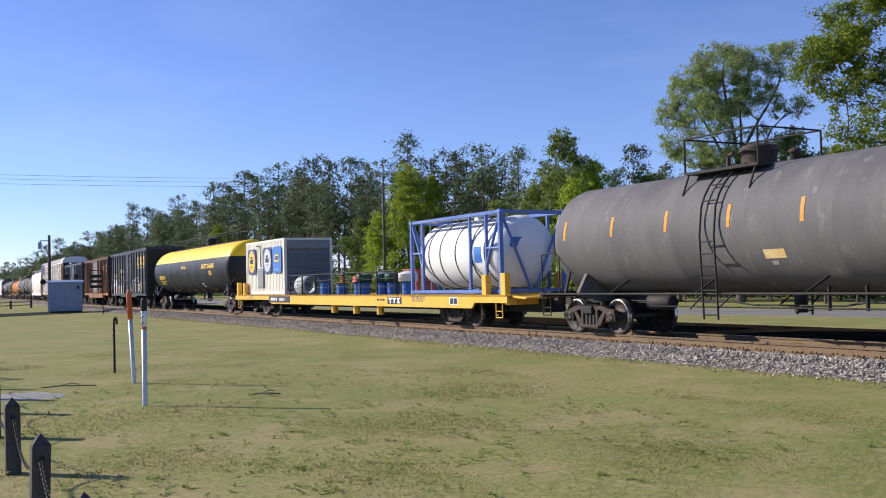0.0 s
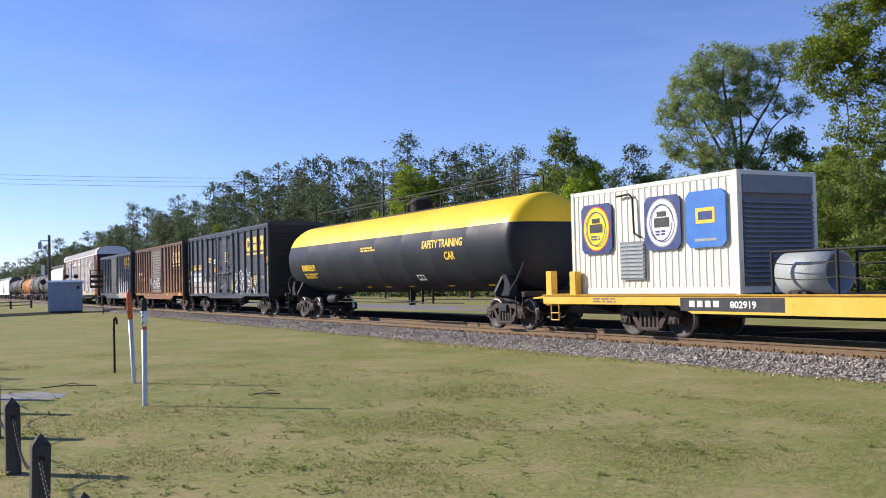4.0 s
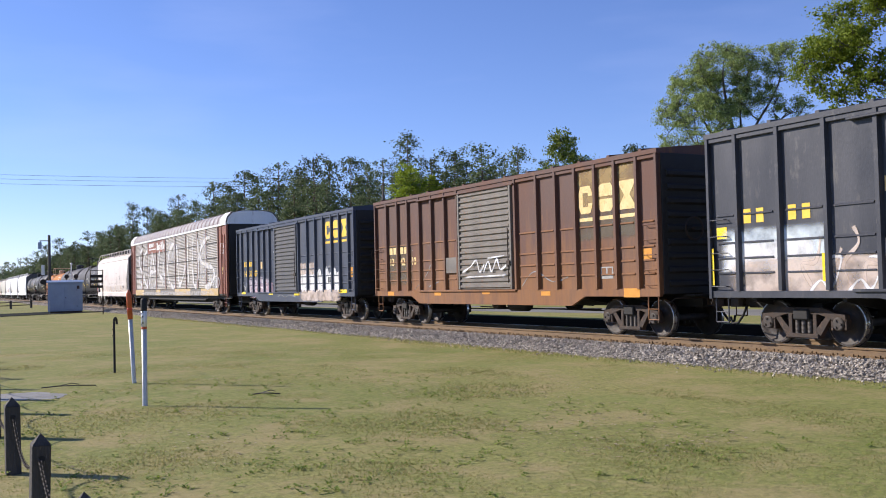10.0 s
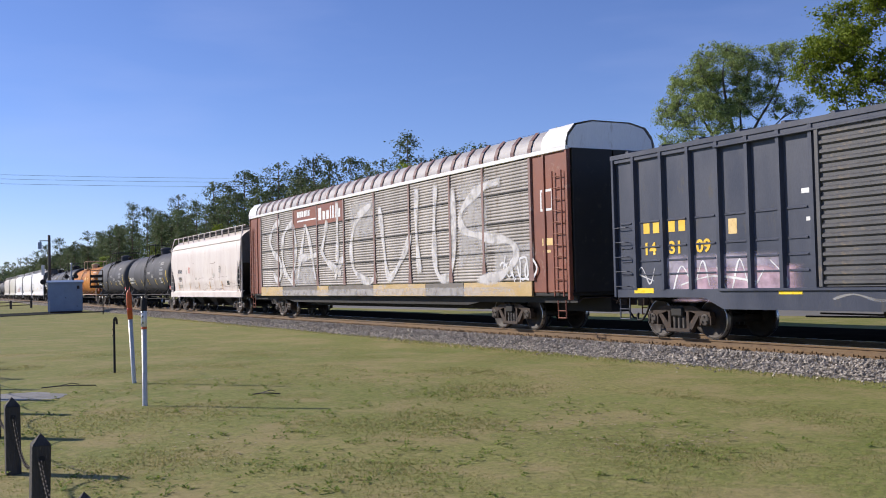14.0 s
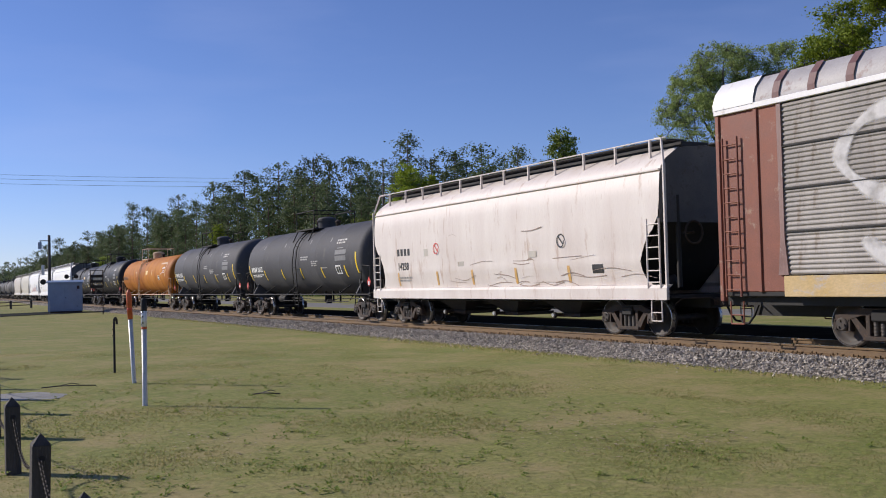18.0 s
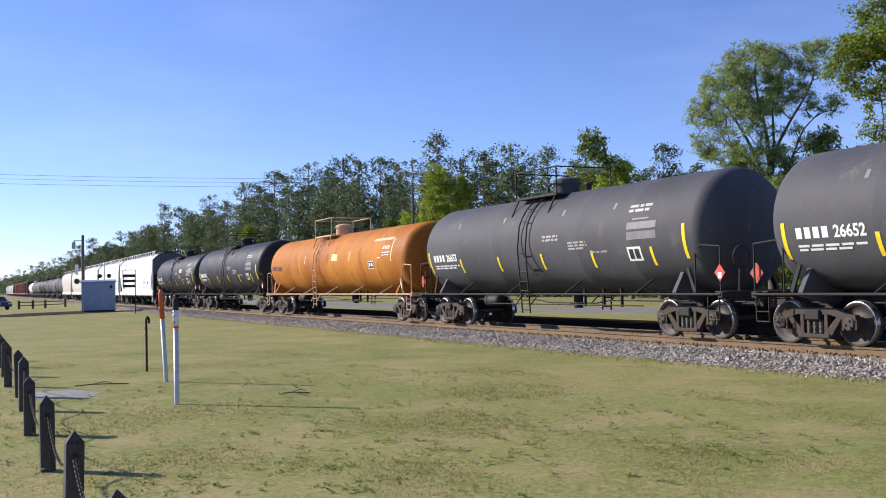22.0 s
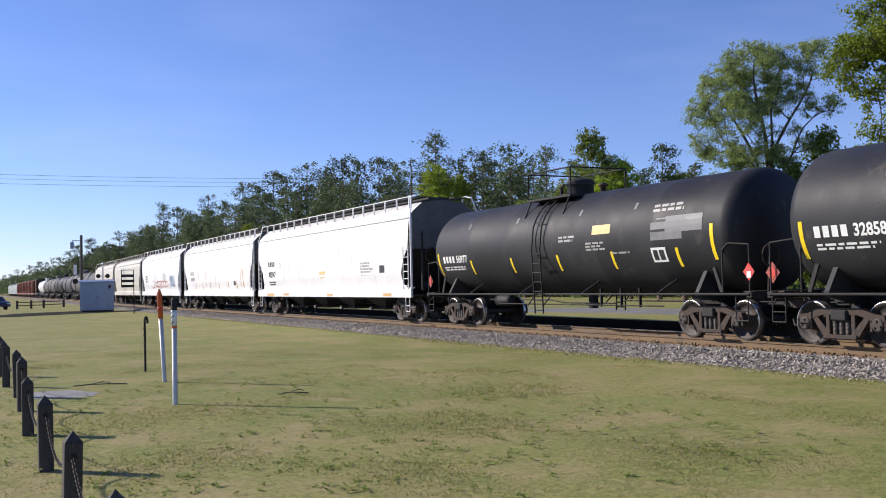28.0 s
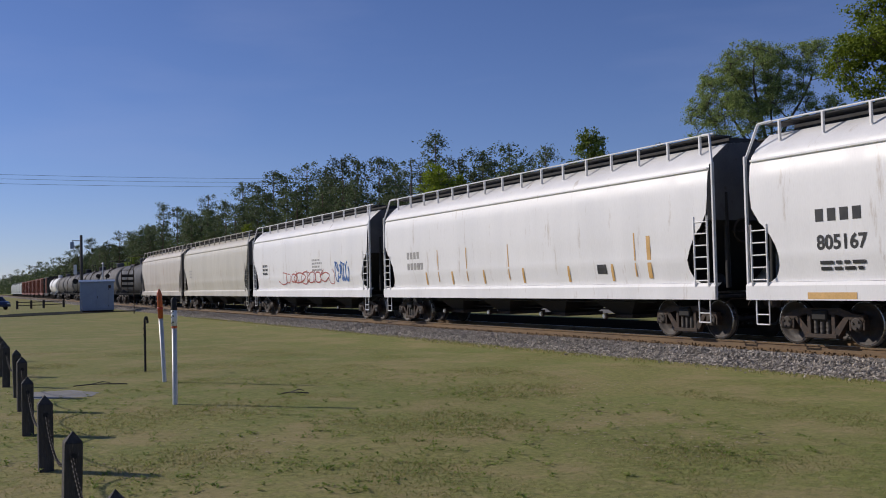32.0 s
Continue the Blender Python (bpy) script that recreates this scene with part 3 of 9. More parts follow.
def strip(name, pts, width, z, material, label, category):
    """A flat way through points, laid just over the ground."""
    sh = Shape()
    vs = []
    for i, p in enumerate(pts):
        a, b = Vector(pts[max(0, i - 1)]), Vector(pts[min(len(pts) - 1, i + 1)])
        d = (b - a).normalized()
        n = Vector((-d.y, d.x)) * width / 2
        vs += [(p[0] + n.x, p[1] + n.y, z), (p[0] - n.x, p[1] - n.y, z), (p[0] - n.x, p[1] - n.y, z - 0.25), (p[0] + n.x, p[1] + n.y, z - 0.25)]
    sh.add(vs, [(i * 4 + j, i * 4 + (j + 1) % 4, i * 4 + 4 + (j + 1) % 4, i * 4 + 4 + j) for i in range(len(pts) - 1) for j in range(4)])
    return solid(name, sh, material, label, category, kind="structure")


strip("road", [(-900, 90), (-400, 52), (-200, 37), (-110, 30.5), (-70, 29.3), (-43, 29.8), (-26, 32.2), (0, 35.6), (40, 40), (120, 48), (600, 90)], 5.6, -0.125, M_ROAD, "pale worn two-lane road beyond the track", "road")
# near-black colour and width also stand in for a shadow band on the lawn
strip("side_road", [(-70, -60), (-80, -8), (-88, 6), (-93, 13.9)], 8.5, -0.375, M_ASPH, "asphalt side road up to the level crossing, shade in its dark colour", "road")
strip("side_road_beyond", [(-98, 21.5), (-100, 26.8)], 5.5, -0.12, M_ASPH, "dark asphalt side road beyond the level crossing", "road")


# ---- trees ----
def leaf_cards(rng, centres, radii, per, size, flat=0.6, tree=True):
    """Small leaf quads scattered in clumps round the centres, most of them turned outwards and up."""
    vs, fs = [], []
    for c, r in zip(centres, radii):
        o = rng.normal(0, 0.5, (per, 3)) * r * np.array([1, 1, flat])
        p = o + np.array(c)
        way = o / (np.linalg.norm(o, axis=1)[:, None] + 1e-6) * 0.6 + np.array([0, 0, 0.45])
        if tree:
            way = way + np.array([c[0], c[1], 0]) / (math.hypot(c[0], c[1]) + 0.3) * 0.5
        nrm = way + rng.normal(0, 0.55, (per, 3))
        nrm /= np.linalg.norm(nrm, axis=1)[:, None]
        a = np.cross(nrm, rng.normal(0, 1, (per, 3)))
        a /= np.linalg.norm(a, axis=1)[:, None]
        b = np.cross(nrm, a)
        s = (size * rng.uniform(0.6, 1.4, per))[:, None]
        q = np.stack([p - a * s - b * s * 0.55, p + a * s - b * s * 0.25, p + a * s * 0.7 + b * s * 0.6, p - a * s * 0.6 + b * s * 0.5], 1).reshape(-1, 3)
        n = len(vs)
        vs.extend(map(tuple, q))
        fs.extend((n + 4 * i, n + 4 * i + 1, n + 4 * i + 2, n + 4 * i + 3) for i in range(per))
    return vs, fs


def plain_mesh(name, vs, fs, material):
    me = bpy.data.meshes.new(name)
    me.from_pydata(vs, [], fs)
    me.materials.append(material)
    return me


def crown_tree(name, label, material, fork, stems, lobes, boughs, twigs, per, size, clump, seed):
    """A tree whose limbs reach out from its stems into lobes of the crown (x, y, z, half width, half height, fullness); twigs branch off them, leaves sit in tight clumps at their ends."""
    rnd, rng = random.Random(seed), np.random.default_rng(seed)
    wood, r0 = Shape(), fork * 0.034
    wood.tube((0, 0, -0.5), (0.05, 0, fork * 0.5), r0 * 1.25, 10, r0, False).tube((0.05, 0, fork * 0.5), (0, 0, fork), r0, 10, r0 * 0.85, False)
    nodes = [(Vector((0, 0, fork)), r0 * 0.75)]
    # the main stems rise from the fork, each bowed on its way
    for goal, r in stems:
        goal, a = Vector(goal), Vector((0, 0, fork))
        last, n = a, 6
        side = Vector((rnd.uniform(-0.3, 0.3), rnd.uniform(-0.3, 0.3), 0.0))
        for i in range(1, n + 1):
            u = i / n
            p = a.lerp(goal, u) + Vector((0, 0, 1)) * math.sin(math.pi * u) * 0.1 * (goal - a).length + side * math.sin(2 * math.pi * u)
            wood.tube(last, p, r * (1.08 - 0.8 * (i - 1) / n), 7, r * (1.08 - 0.8 * u), False)
            nodes.append((p, r * (1.0 - 0.7 * u)))
            last = p

    def grow(goal, r_end, bend):
        """Joins a goal to the nearest wood that lies below it, by a bowed limb."""
        a, r = min(nodes, key=lambda q: (q[0] - goal).length + max(0, q[0].z - goal.z + 0.3) * 2)
        d = goal - a
        mid = a.lerp(goal, 0.5) + Vector((rnd.uniform(-1, 1), rnd.uniform(-1, 1), rnd.uniform(-0.2, 1.0))) * bend * d.length
        pts = [a, a.lerp(mid, 0.55), mid.lerp(goal, 0.45), goal]
        r = min(r * 0.75, r_end * (1 + d.length * 0.9))
        for i in range(3):
            wood.tube(pts[i], pts[i + 1], r + (r_end - r) * i / 3, 5, r + (r_end - r) * (i + 1) / 3, False)
        nodes.extend((p, r + (r_end - r) * k) for p, k in ((pts[1], 0.33), (pts[2], 0.67), (goal, 1.0)))
    total = sum(w * w * hh * f for _, _, _, w, hh, f in lobes)
    goals = []
    for x, y, z, w, hh, f in lobes:
        mine, tries, want = [], 0, max(3, round(boughs * w * w * hh * f / total))
        while len(mine) < want and tries < want * 12:
            tries += 1
            v = Vector((rnd.gauss(0, 1), rnd.gauss(0, 1), rnd.gauss(0.25, 0.9))).normalized() * rnd.uniform(0.3, 1.0) ** 0.45
            p = Vector((x + v.x * w, y + v.y * w, z + v.z * hh))
            if all((p - g).length > clump * 0.75 for g in mine):
                mine.append(p)
        goals += mine
    goals.sort(key=lambda g: (g - nodes[0][0]).length)
    for g in goals:
        grow(g, 0.028, 0.14)
    centres, radii = [], []
    for g in goals:
        for _ in range(rnd.randint(twigs - 2, twigs + 2)):
            v = Vector((rnd.gauss(0, 1), rnd.gauss(0, 1), rnd.gauss(0.1, 0.7))) * clump * 0.95
            wood.tube(g, g + v * 0.9, 0.018, 4, 0.006, False)
            centres.append(tuple(g + v))
            radii.append(clump * rnd.uniform(0.55, 1.2))
    vs, fs = leaf_cards(rng, centres, radii, per, size, 0.7, False)
    tree = thing(name, Matrix(), label, "tree")
    part("trunk", wood, M_BARK2, tree)
    part("crown", plain_mesh("crown", vs, fs, material), material, tree)
    return tree


def spreading_tree(seed, material, label):
    """A broad-leaved tree of the wood's edge, 13 m high, leafy almost to the ground."""
    rnd = random.Random(seed)
    lobes = [(0, 0, 11.3, 1.5, 1.6, 1.0)]
    for i in range(10):
        a, z = 2.4 * i + rnd.uniform(-0.4, 0.4), 3.0 + 0.75 * i + rnd.uniform(-0.6, 0.6)
        out = rnd.uniform(1.3, 2.7) * (1.0 if z < 9 else 0.65)
        lobes.append((math.cos(a) * out, math.sin(a) * out, z, rnd.uniform(1.1, 1.9), rnd.uniform(0.8, 1.4), rnd.uniform(0.6, 1.1)))
    stems = [((math.cos(a) * 1.6, math.sin(a) * 1.6, rnd.uniform(8, 11)), 0.09) for a in (0.3, 2.2, 4.4)]
    return crown_tree("broadleaf_tree", label, material, 3.2, stems, lobes, 95, 5, 34, 0.1, 0.5, seed)


def pine(h, seed, bare=0.5):
    """A tall pine: a straight bare trunk, whorls of short boughs and tufts of needles."""
    rnd, rng = random.Random(seed), np.random.default_rng(seed)
    wood = Shape()
    r = h * 0.0095
    lean = (rnd.uniform(-0.4, 0.4), rnd.uniform(-0.4, 0.4))
    at = lambda z: (lean[0] * (z / h) ** 2, lean[1] * (z / h) ** 2, z)
    for i in range(6):
        wood.tube(at(h * i / 6 - (0.5 if i == 0 else 0)), at(h * (i + 1) / 6), r * (1.15 - i / 6), 7, r * (1.15 - (i + 1) / 6) + 0.01, False)
    centres, radii = [], []
    z, lop = h * bare, rnd.uniform(0, 6.28)
    while z < h * 0.955:
        u = (z - h * bare) / (h * (1 - bare))
        reach = h * 0.1 * (0.4 + 0.6 * math.sin(math.pi * (0.14 + 0.66 * u)) ** 0.8) * rnd.uniform(0.6, 1.2)
        if rnd.random() < 0.2:
            z += h * 0.025
            continue
        for _ in range(rnd.randint(2, 3)):
            a = lop + rnd.gauss(0, 1.6)
            b = reach * rnd.uniform(0.5, 1.1)
            p = Vector(at(z))
            t = p + Vector((math.cos(a) * b, math.sin(a) * b, b * rnd.uniform(0.05, 0.55)))
            wood.tube(p, t, r * 0.17, 4, 0.012, False)
            for k in ((0.62, 1.0) if b > 1.1 else (0.9,)):
                centres.append(tuple(p.lerp(t, k) + Vector((rnd.uniform(-0.2, 0.2), rnd.uniform(-0.2, 0.2), rnd.uniform(0.0, 0.35)))))
                radii.append(rnd.uniform(0.55, 1.0))
        lop += rnd.uniform(1, 3)
        z += h * 0.021 * rnd.uniform(0.6, 1.5)
    for k in range(3):
        centres.append((at(h)[0] + rnd.uniform(-0.4, 0.4), at(h)[1] + rnd.uniform(-0.4, 0.4), h * (0.955 + 0.012 * k)))
        radii.append(0.75 - 0.1 * k)
    # a few dead stubs below the crown
    for _ in range(5):
        z = h * bare * rnd.uniform(0.5, 0.98)
        a = rnd.uniform(0, 6.28)
        wood.tube(at(z), (math.cos(a) * 1.1, math.sin(a) * 1.1, z + 0.2), r * 0.2, 4, 0.01, False)
    vs, fs = leaf_cards(rng, centres, radii, 25, 0.145, 0.8)
    tree = thing("pine_tree", Matrix(), "tall pine with a bare trunk and dark tufted crown", "tree", "pines of the wood's edge")
    part("trunk", wood, M_BARK, tree)
    part("crown", plain_mesh("crown", vs, fs, M_PINE), M_PINE, tree)
    return tree


def ray_at(az, y):
    """The spot on the line y metres off, in a direction az degrees from straight across the track."""
    return y * math.tan(radians(az)), y


def plant_woods():
    rnd = random.Random(12)
    kinds = [pine(20 + 0.8 * i, 40 + i, (0.42, 0.52, 0.38, 0.55, 0.46, 0.34)[i]) for i in range(6)]
    used = [False] * 6
    lo = [spreading_tree(70 + i, (M_LEAF, M_LIME, M_LEAF)[i], ("broad-leaved tree in pale spring leaf at the wood's edge", "broad-leaved tree in bright lime-green leaf at the wood's edge", "slender broad-leaved tree in spring leaf")[i]) for i in range(3)]

    def put(src, x, y, h0, h, wide=1.0):
        k = h / h0
        m = pose(x, y, -0.5, 0, 0, rnd.uniform(0, 360)) @ Matrix.Diagonal((k * wide, k * wide, k, 1))
        c = copy_thing(src, m)
        c.matrix_basis = m
        return c
    # the front row, whose tops draw the skyline: direction, top angle
    TOPS = ((-48.5, 6.4), (-50.3, 7.6), (-53.0, 6.6), (-55.2, 7.0), (-56.8, 7.8), (-57.6, 7.3), (-58.8, 8.0), (-59.7, 7.1), (-60.6, 7.6), (-61.9, 7.3), (-63.2, 8.75), (-64.6, 7.3), (-65.6, 7.0), (-66.6, 7.35), (-67.9, 7.2), (-68.7, 7.4), (-69.6, 6.9),
            (-70.75, 7.1), (-71.8, 6.3), (-72.7, 6.6), (-73.6, 5.8), (-74.3, 6.0), (-75.3, 5.0), (-76.3, 5.3), (-77.2, 4.4), (-78.0, 4.6), (-78.8, 4.75), (-79.7, 3.6), (-80.4, 3.2), (-81.1, 3.3), (-81.8, 2.7), (-82.5, 2.9), (-83.2, 2.5), (-83.7, 2.2), (-84.2, 1.9), (-84.5, 1.85), (-84.8, 1.6), (-85.1, 1.65), (-85.4, 1.4), (-85.7, 1.45), (-86.0, 1.2), (-86.3, 1.25), (-86.6, 1.0), (-86.9, 0.95), (-87.2, 0.8))
    for i, (az, el) in enumerate(TOPS):
        y = 62 + rnd.uniform(-4, 6)
        x, y = ray_at(az, y)
        put(kinds[i % 6], x, y, 20 + 0.8 * (i % 6), math.hypot(x, y) * math.tan(radians(el)) + 1.9, rnd.uniform(0.95, 1.3))
    # rows behind and between
    x = -50.0
    while x > -560:
        for row in range(3 if x > -170 else 2):
            y = (60, 69, 80)[row] + rnd.uniform(-4, 4)
            xx = x + rnd.uniform(-2, 2)
            az = math.degrees(math.atan2(xx, y))
            el = np.interp(-az, [45, 50, 60, 66, 71, 76, 79, 83, 86], [5.2, 6.2, 6.6, 6.4, 6.0, 4.5, 3.8, 2.1, 0.9]) * rnd.uniform(0.78, 1.02)
            h = max(6, math.hypot(xx, y) * math.tan(radians(el)) + 1.9)
            j = rnd.randrange(6)
            put(kinds[j], xx, y, 20 + 0.8 * j, h, rnd.uniform(1.0, 1.45))
        x -= 5.2 if x > -200 else 9.0
    # broad-leaved trees in front
    for az, y, h, j, w in ((-63.3, 52, 15.9, 1, 0.82), (-61.9, 55, 14.6, 1, 0.7), (-65.0, 50, 10.5, 1, 0.9), (-66.0, 56, 11, 0, 0.9), (-54.2, 52, 15.0, 0, 0.75), (-52.6, 54, 12.6, 1, 0.75), (-53.6, 50, 10.5, 1, 0.9), (-55.8, 56, 12.0, 2, 0.9), (-74.1, 54, 14.2, 1, 0.75), (-47.0, 56, 10.5, 2, 0.9), (-49.5, 57, 11.0, 0, 0.9), (-41.6, 46, 10.3, 0, 0.85), (-43.0, 44, 8.6, 2, 0.9), (-38.6, 44, 8.6, 2, 1.0), (-46.2, 44, 8.2, 0, 0.9), (-44.3, 47, 7.8, 2, 1.0), (-40.2, 42, 7.6, 0, 1.0), (-36.6, 41, 8.6, 0, 1.0), (-34.0, 43, 8.0, 2, 1.1), (-47.6, 42, 6.6, 2, 1.0), (-39.4, 48, 9.2, 0, 0.9), (-47.6, 50, 8.0, 2, 1.0), (-36, 52, 8, 1, 1.2), (-77.5, 58, 14, 2, 1.2), (-80.2, 58, 13, 0, 1.3), (-68.5, 57, 10, 2, 0.9), (-58.0, 57, 10.5, 0, 0.9)):
        x, y = ray_at(az, y)
        put(lo[j], x, y, 13, h, w)
    for k in kinds + lo:
        for o in [*k.children_recursive, k]:
            bpy.data.objects.remove(o)
    # undergrowth along the wood's edge
    rng = np.random.default_rng(5)
    cs, rs = [], []
    for _ in range(1500):
        x = -15 - 420 * rng.random() ** 1.7
        y = rng.uniform(51, 58)
        hh = rng.uniform(0.3, 3.6) * (0.5 + 0.5 * (y - 50) / 8)
        cs.append((x, y, hh - 0.4))
        rs.append(rng.uniform(0.8, 1.6))
    vs, fs = leaf_cards(rng, cs, rs, 26, 0.22, 0.8, False)
    tagged(new("undergrowth", plain_mesh("undergrowth", vs, fs, M_BUSH)), "dense mixed shrubs along the edge of the wood", "shrubs", kind="stuff")
    cs, rs = [], []
    for _ in range(4400):
        x = -30 - 640 * rng.random() ** 1.3
        y = rng.uniform(62, 92)
        az = math.degrees(math.atan2(-x, y))
        el = float(np.interp(az, [40, 50, 60, 66, 71, 76, 79, 83, 86], [2.2, 3.9, 4.5, 4.4, 4.1, 3.3, 2.8, 1.8, 0.8]))
        cs.append((x, y, rng.random() ** 0.8 * (math.hypot(x, y) * math.tan(radians(el)) + 1.5)))
        rs.append(rng.uniform(1.2, 2.4))
    vs, fs = leaf_cards(rng, cs, rs, 22, 0.26, 0.9, False)
    tagged(new("woodland", plain_mesh("woodland", vs, fs, M_PINE)), "dark depth of the pine wood", "woods", kind="stuff")
    # far, hazy woods beyond the bend
    cs, rs = [], []
    for _ in range(900):
        x = rng.uniform(-1500, -420)
        cs.append((x, rng.uniform(80, 120) - (x + 420) * 0.03, rng.uniform(0, 1) * min(14, 9 + 6 * rng.random())))
        rs.append(rng.uniform(3, 6))
    for _ in range(1500):
        x, y = -480 - 1000 * rng.random(), rng.uniform(58, 82)
        az = math.degrees(math.atan2(-x, y))
        el = float(np.interp(az, [80, 82, 84, 86, 87.4], [2.6, 2.0, 1.4, 0.9, 0.6])) * rng.uniform(0.75, 1.05)
        cs.append((x, y, rng.random() ** 0.7 * (math.hypot(x, y) * math.tan(radians(el)) + 1.0)))
        rs.append(rng.uniform(1.8, 3.4))
    vs, fs = leaf_cards(rng, cs, rs, 14, 0.75, 0.9, False)
    tagged(new("far_woods", plain_mesh("far_woods", vs, fs, M_PINE)), "distant woods along the track", "woods", kind="stuff")


plant_woods()


def palmetto(seed):
    """A cabbage palm: a rough trunk and a round head of fan-shaped fronds, each of narrow leaflets on a stalk."""
    rnd = random.Random(seed)
    h = 3.2
    wood, vs, fs = Shape(), [], []
    for i in range(5):
        wood.tube((0, 0, h * i / 5 - 0.3), (0, 0, h * (i + 1) / 5 - 0.3), 0.2 - 0.01 * (i % 2), 8, 0.22, False)
    for _ in range(44):
        a, up = rnd.uniform(0, 6.28), rnd.uniform(-0.5, 1.2)
        d = Vector((math.cos(a) * math.cos(up), math.sin(a) * math.cos(up), math.sin(up)))
        base = Vector((0, 0, h - 0.4))
        tip = base + d * rnd.uniform(0.9, 1.3)
        wood.tube(base, tip, 0.018, 4, 0.012, False)
        side = d.cross(Vector((0, 0, 1))).normalized()
        nrm = side.cross(d)
        for k in range(-6, 7):
            w = k * 0.2
            q = (d * math.cos(w) + side * math.sin(w)).normalized()
            l = rnd.uniform(0.75, 1.05) * (1 - 0.03 * abs(k))
            end = tip + q * l + nrm * (-0.05) + Vector((0, 0, -0.22 * l))
            mid = tip + q * l * 0.55
            o = q.cross(nrm) * 0.035
            n = len(vs)
            vs.extend(map(tuple, (tip, mid - o, end, mid + o)))
            fs.append((n, n + 1, n + 2, n + 3))
    tree = thing("palmetto", Matrix(), "cabbage palm with a round head of fan-shaped fronds", "palm", "palms at the wood's edge")
    part("trunk", wood, M_BARK, tree)
    part("crown", plain_mesh("crown", vs, fs, M_PALM), M_PALM, tree)
    return tree


for seed, az, y, k in ((1, -59.7, 49, 1.25), (2, -58.2, 50, 1.1), (3, -50.6, 47, 1.0), (4, -49.2, 45, 1.05), (5, -52.2, 48, 0.9), (6, -47.9, 44, 0.85)):
    tree = palmetto(seed)
    tree.matrix_basis = pose(*ray_at(az, y), -0.2, 0, 0, seed * 50) @ Matrix.Scale(k, 4)
big = crown_tree("shade_tree", "tall open-crowned tree in fresh spring leaf", M_SHADE, 6.6,
                 [((-2.6, 0.6, 12.6), 0.11), ((-0.5, -0.4, 14.4), 0.14), ((0.7, 0.8, 13.2), 0.1), ((2.7, -0.2, 13.6), 0.11), ((3.4, 0.5, 11.4), 0.08), ((-2.6, -0.9, 10.2), 0.08)],
                 [(-0.35, 0.0, 14.15, 1.9, 1.45, 1.0), (2.67, 0.2, 13.9, 1.2, 1.4, 0.9), (-2.24, 0.4, 13.0, 1.45, 1.3, 1.0), (-3.36, -0.3, 11.4, 1.15, 1.05, 1.0), (-3.3, 0.3, 9.7, 1.0, 0.8, 0.9),
                  (-1.2, -0.8, 10.9, 1.7, 1.5, 0.85), (1.0, 0.6, 12.1, 1.5, 1.4, 0.85), (-2.2, 0.1, 9.0, 1.4, 1.0, 0.8), (1.5, 0.2, 9.7, 1.3, 1.0, 0.55), (3.15, 0.3, 11.6, 1.15, 0.7, 0.8), (-0.5, 0.2, 8.5, 2.0, 1.0, 0.9), (-0.2, -0.2, 6.6, 2.3, 1.1, 0.7), (0.2, -0.3, 4.8, 1.8, 1.0, 0.6)], 310, 8, 46, 0.04, 0.31, 5)
big.matrix_basis = pose(*ray_at(-44.6, 43), -0.4, 0, 0, 44.6)
oak = crown_tree("oak_tree", "broad oak in yellow-green spring leaf", M_OAK, 4.2,
                 [((-6.8, 0, 9.8), 0.16), ((-6.3, 0.6, 7.0), 0.12), ((-4.4, -0.8, 12.6), 0.17), ((0.4, 0.5, 14.0), 0.2), ((4.0, 0.4, 10.5), 0.17), ((0.5, 3.5, 10.5), 0.16), ((0.0, -3.4, 10.0), 0.16)],
                 [(-8.0, 0, 9.9, 0.8, 0.75, 1.3), (-7.1, 0.3, 10.6, 1.1, 0.8, 1.3), (-6.05, -0.3, 10.4, 1.1, 1.0, 1.3), (-6.2, 0.2, 12.1, 1.1, 0.9, 1.3), (-7.2, 0.2, 8.75, 0.5, 0.3, 1.3), (-5.8, 0.2, 9.2, 0.8, 0.8, 1.1),
                  (-5.5, -0.2, 7.8, 0.9, 0.8, 1.0), (-7.2, 0.1, 7.3, 0.85, 0.55, 0.6), (-6.3, 0.3, 6.6, 1.1, 0.6, 0.8), (-4.4, 0, 13.2, 1.9, 1.5, 0.8), (-3.0, 0, 9.6, 2.2, 3.4, 0.45), (0.6, 0, 11.2, 4.2, 4.2, 0.3), (4.6, 0, 9.6, 2.6, 3.2, 0.3)], 330, 7, 62, 0.05, 0.38, 9)
oak.matrix_basis = pose(*ray_at(-29.6, 36), -0.4, 0, 0, 29.6)

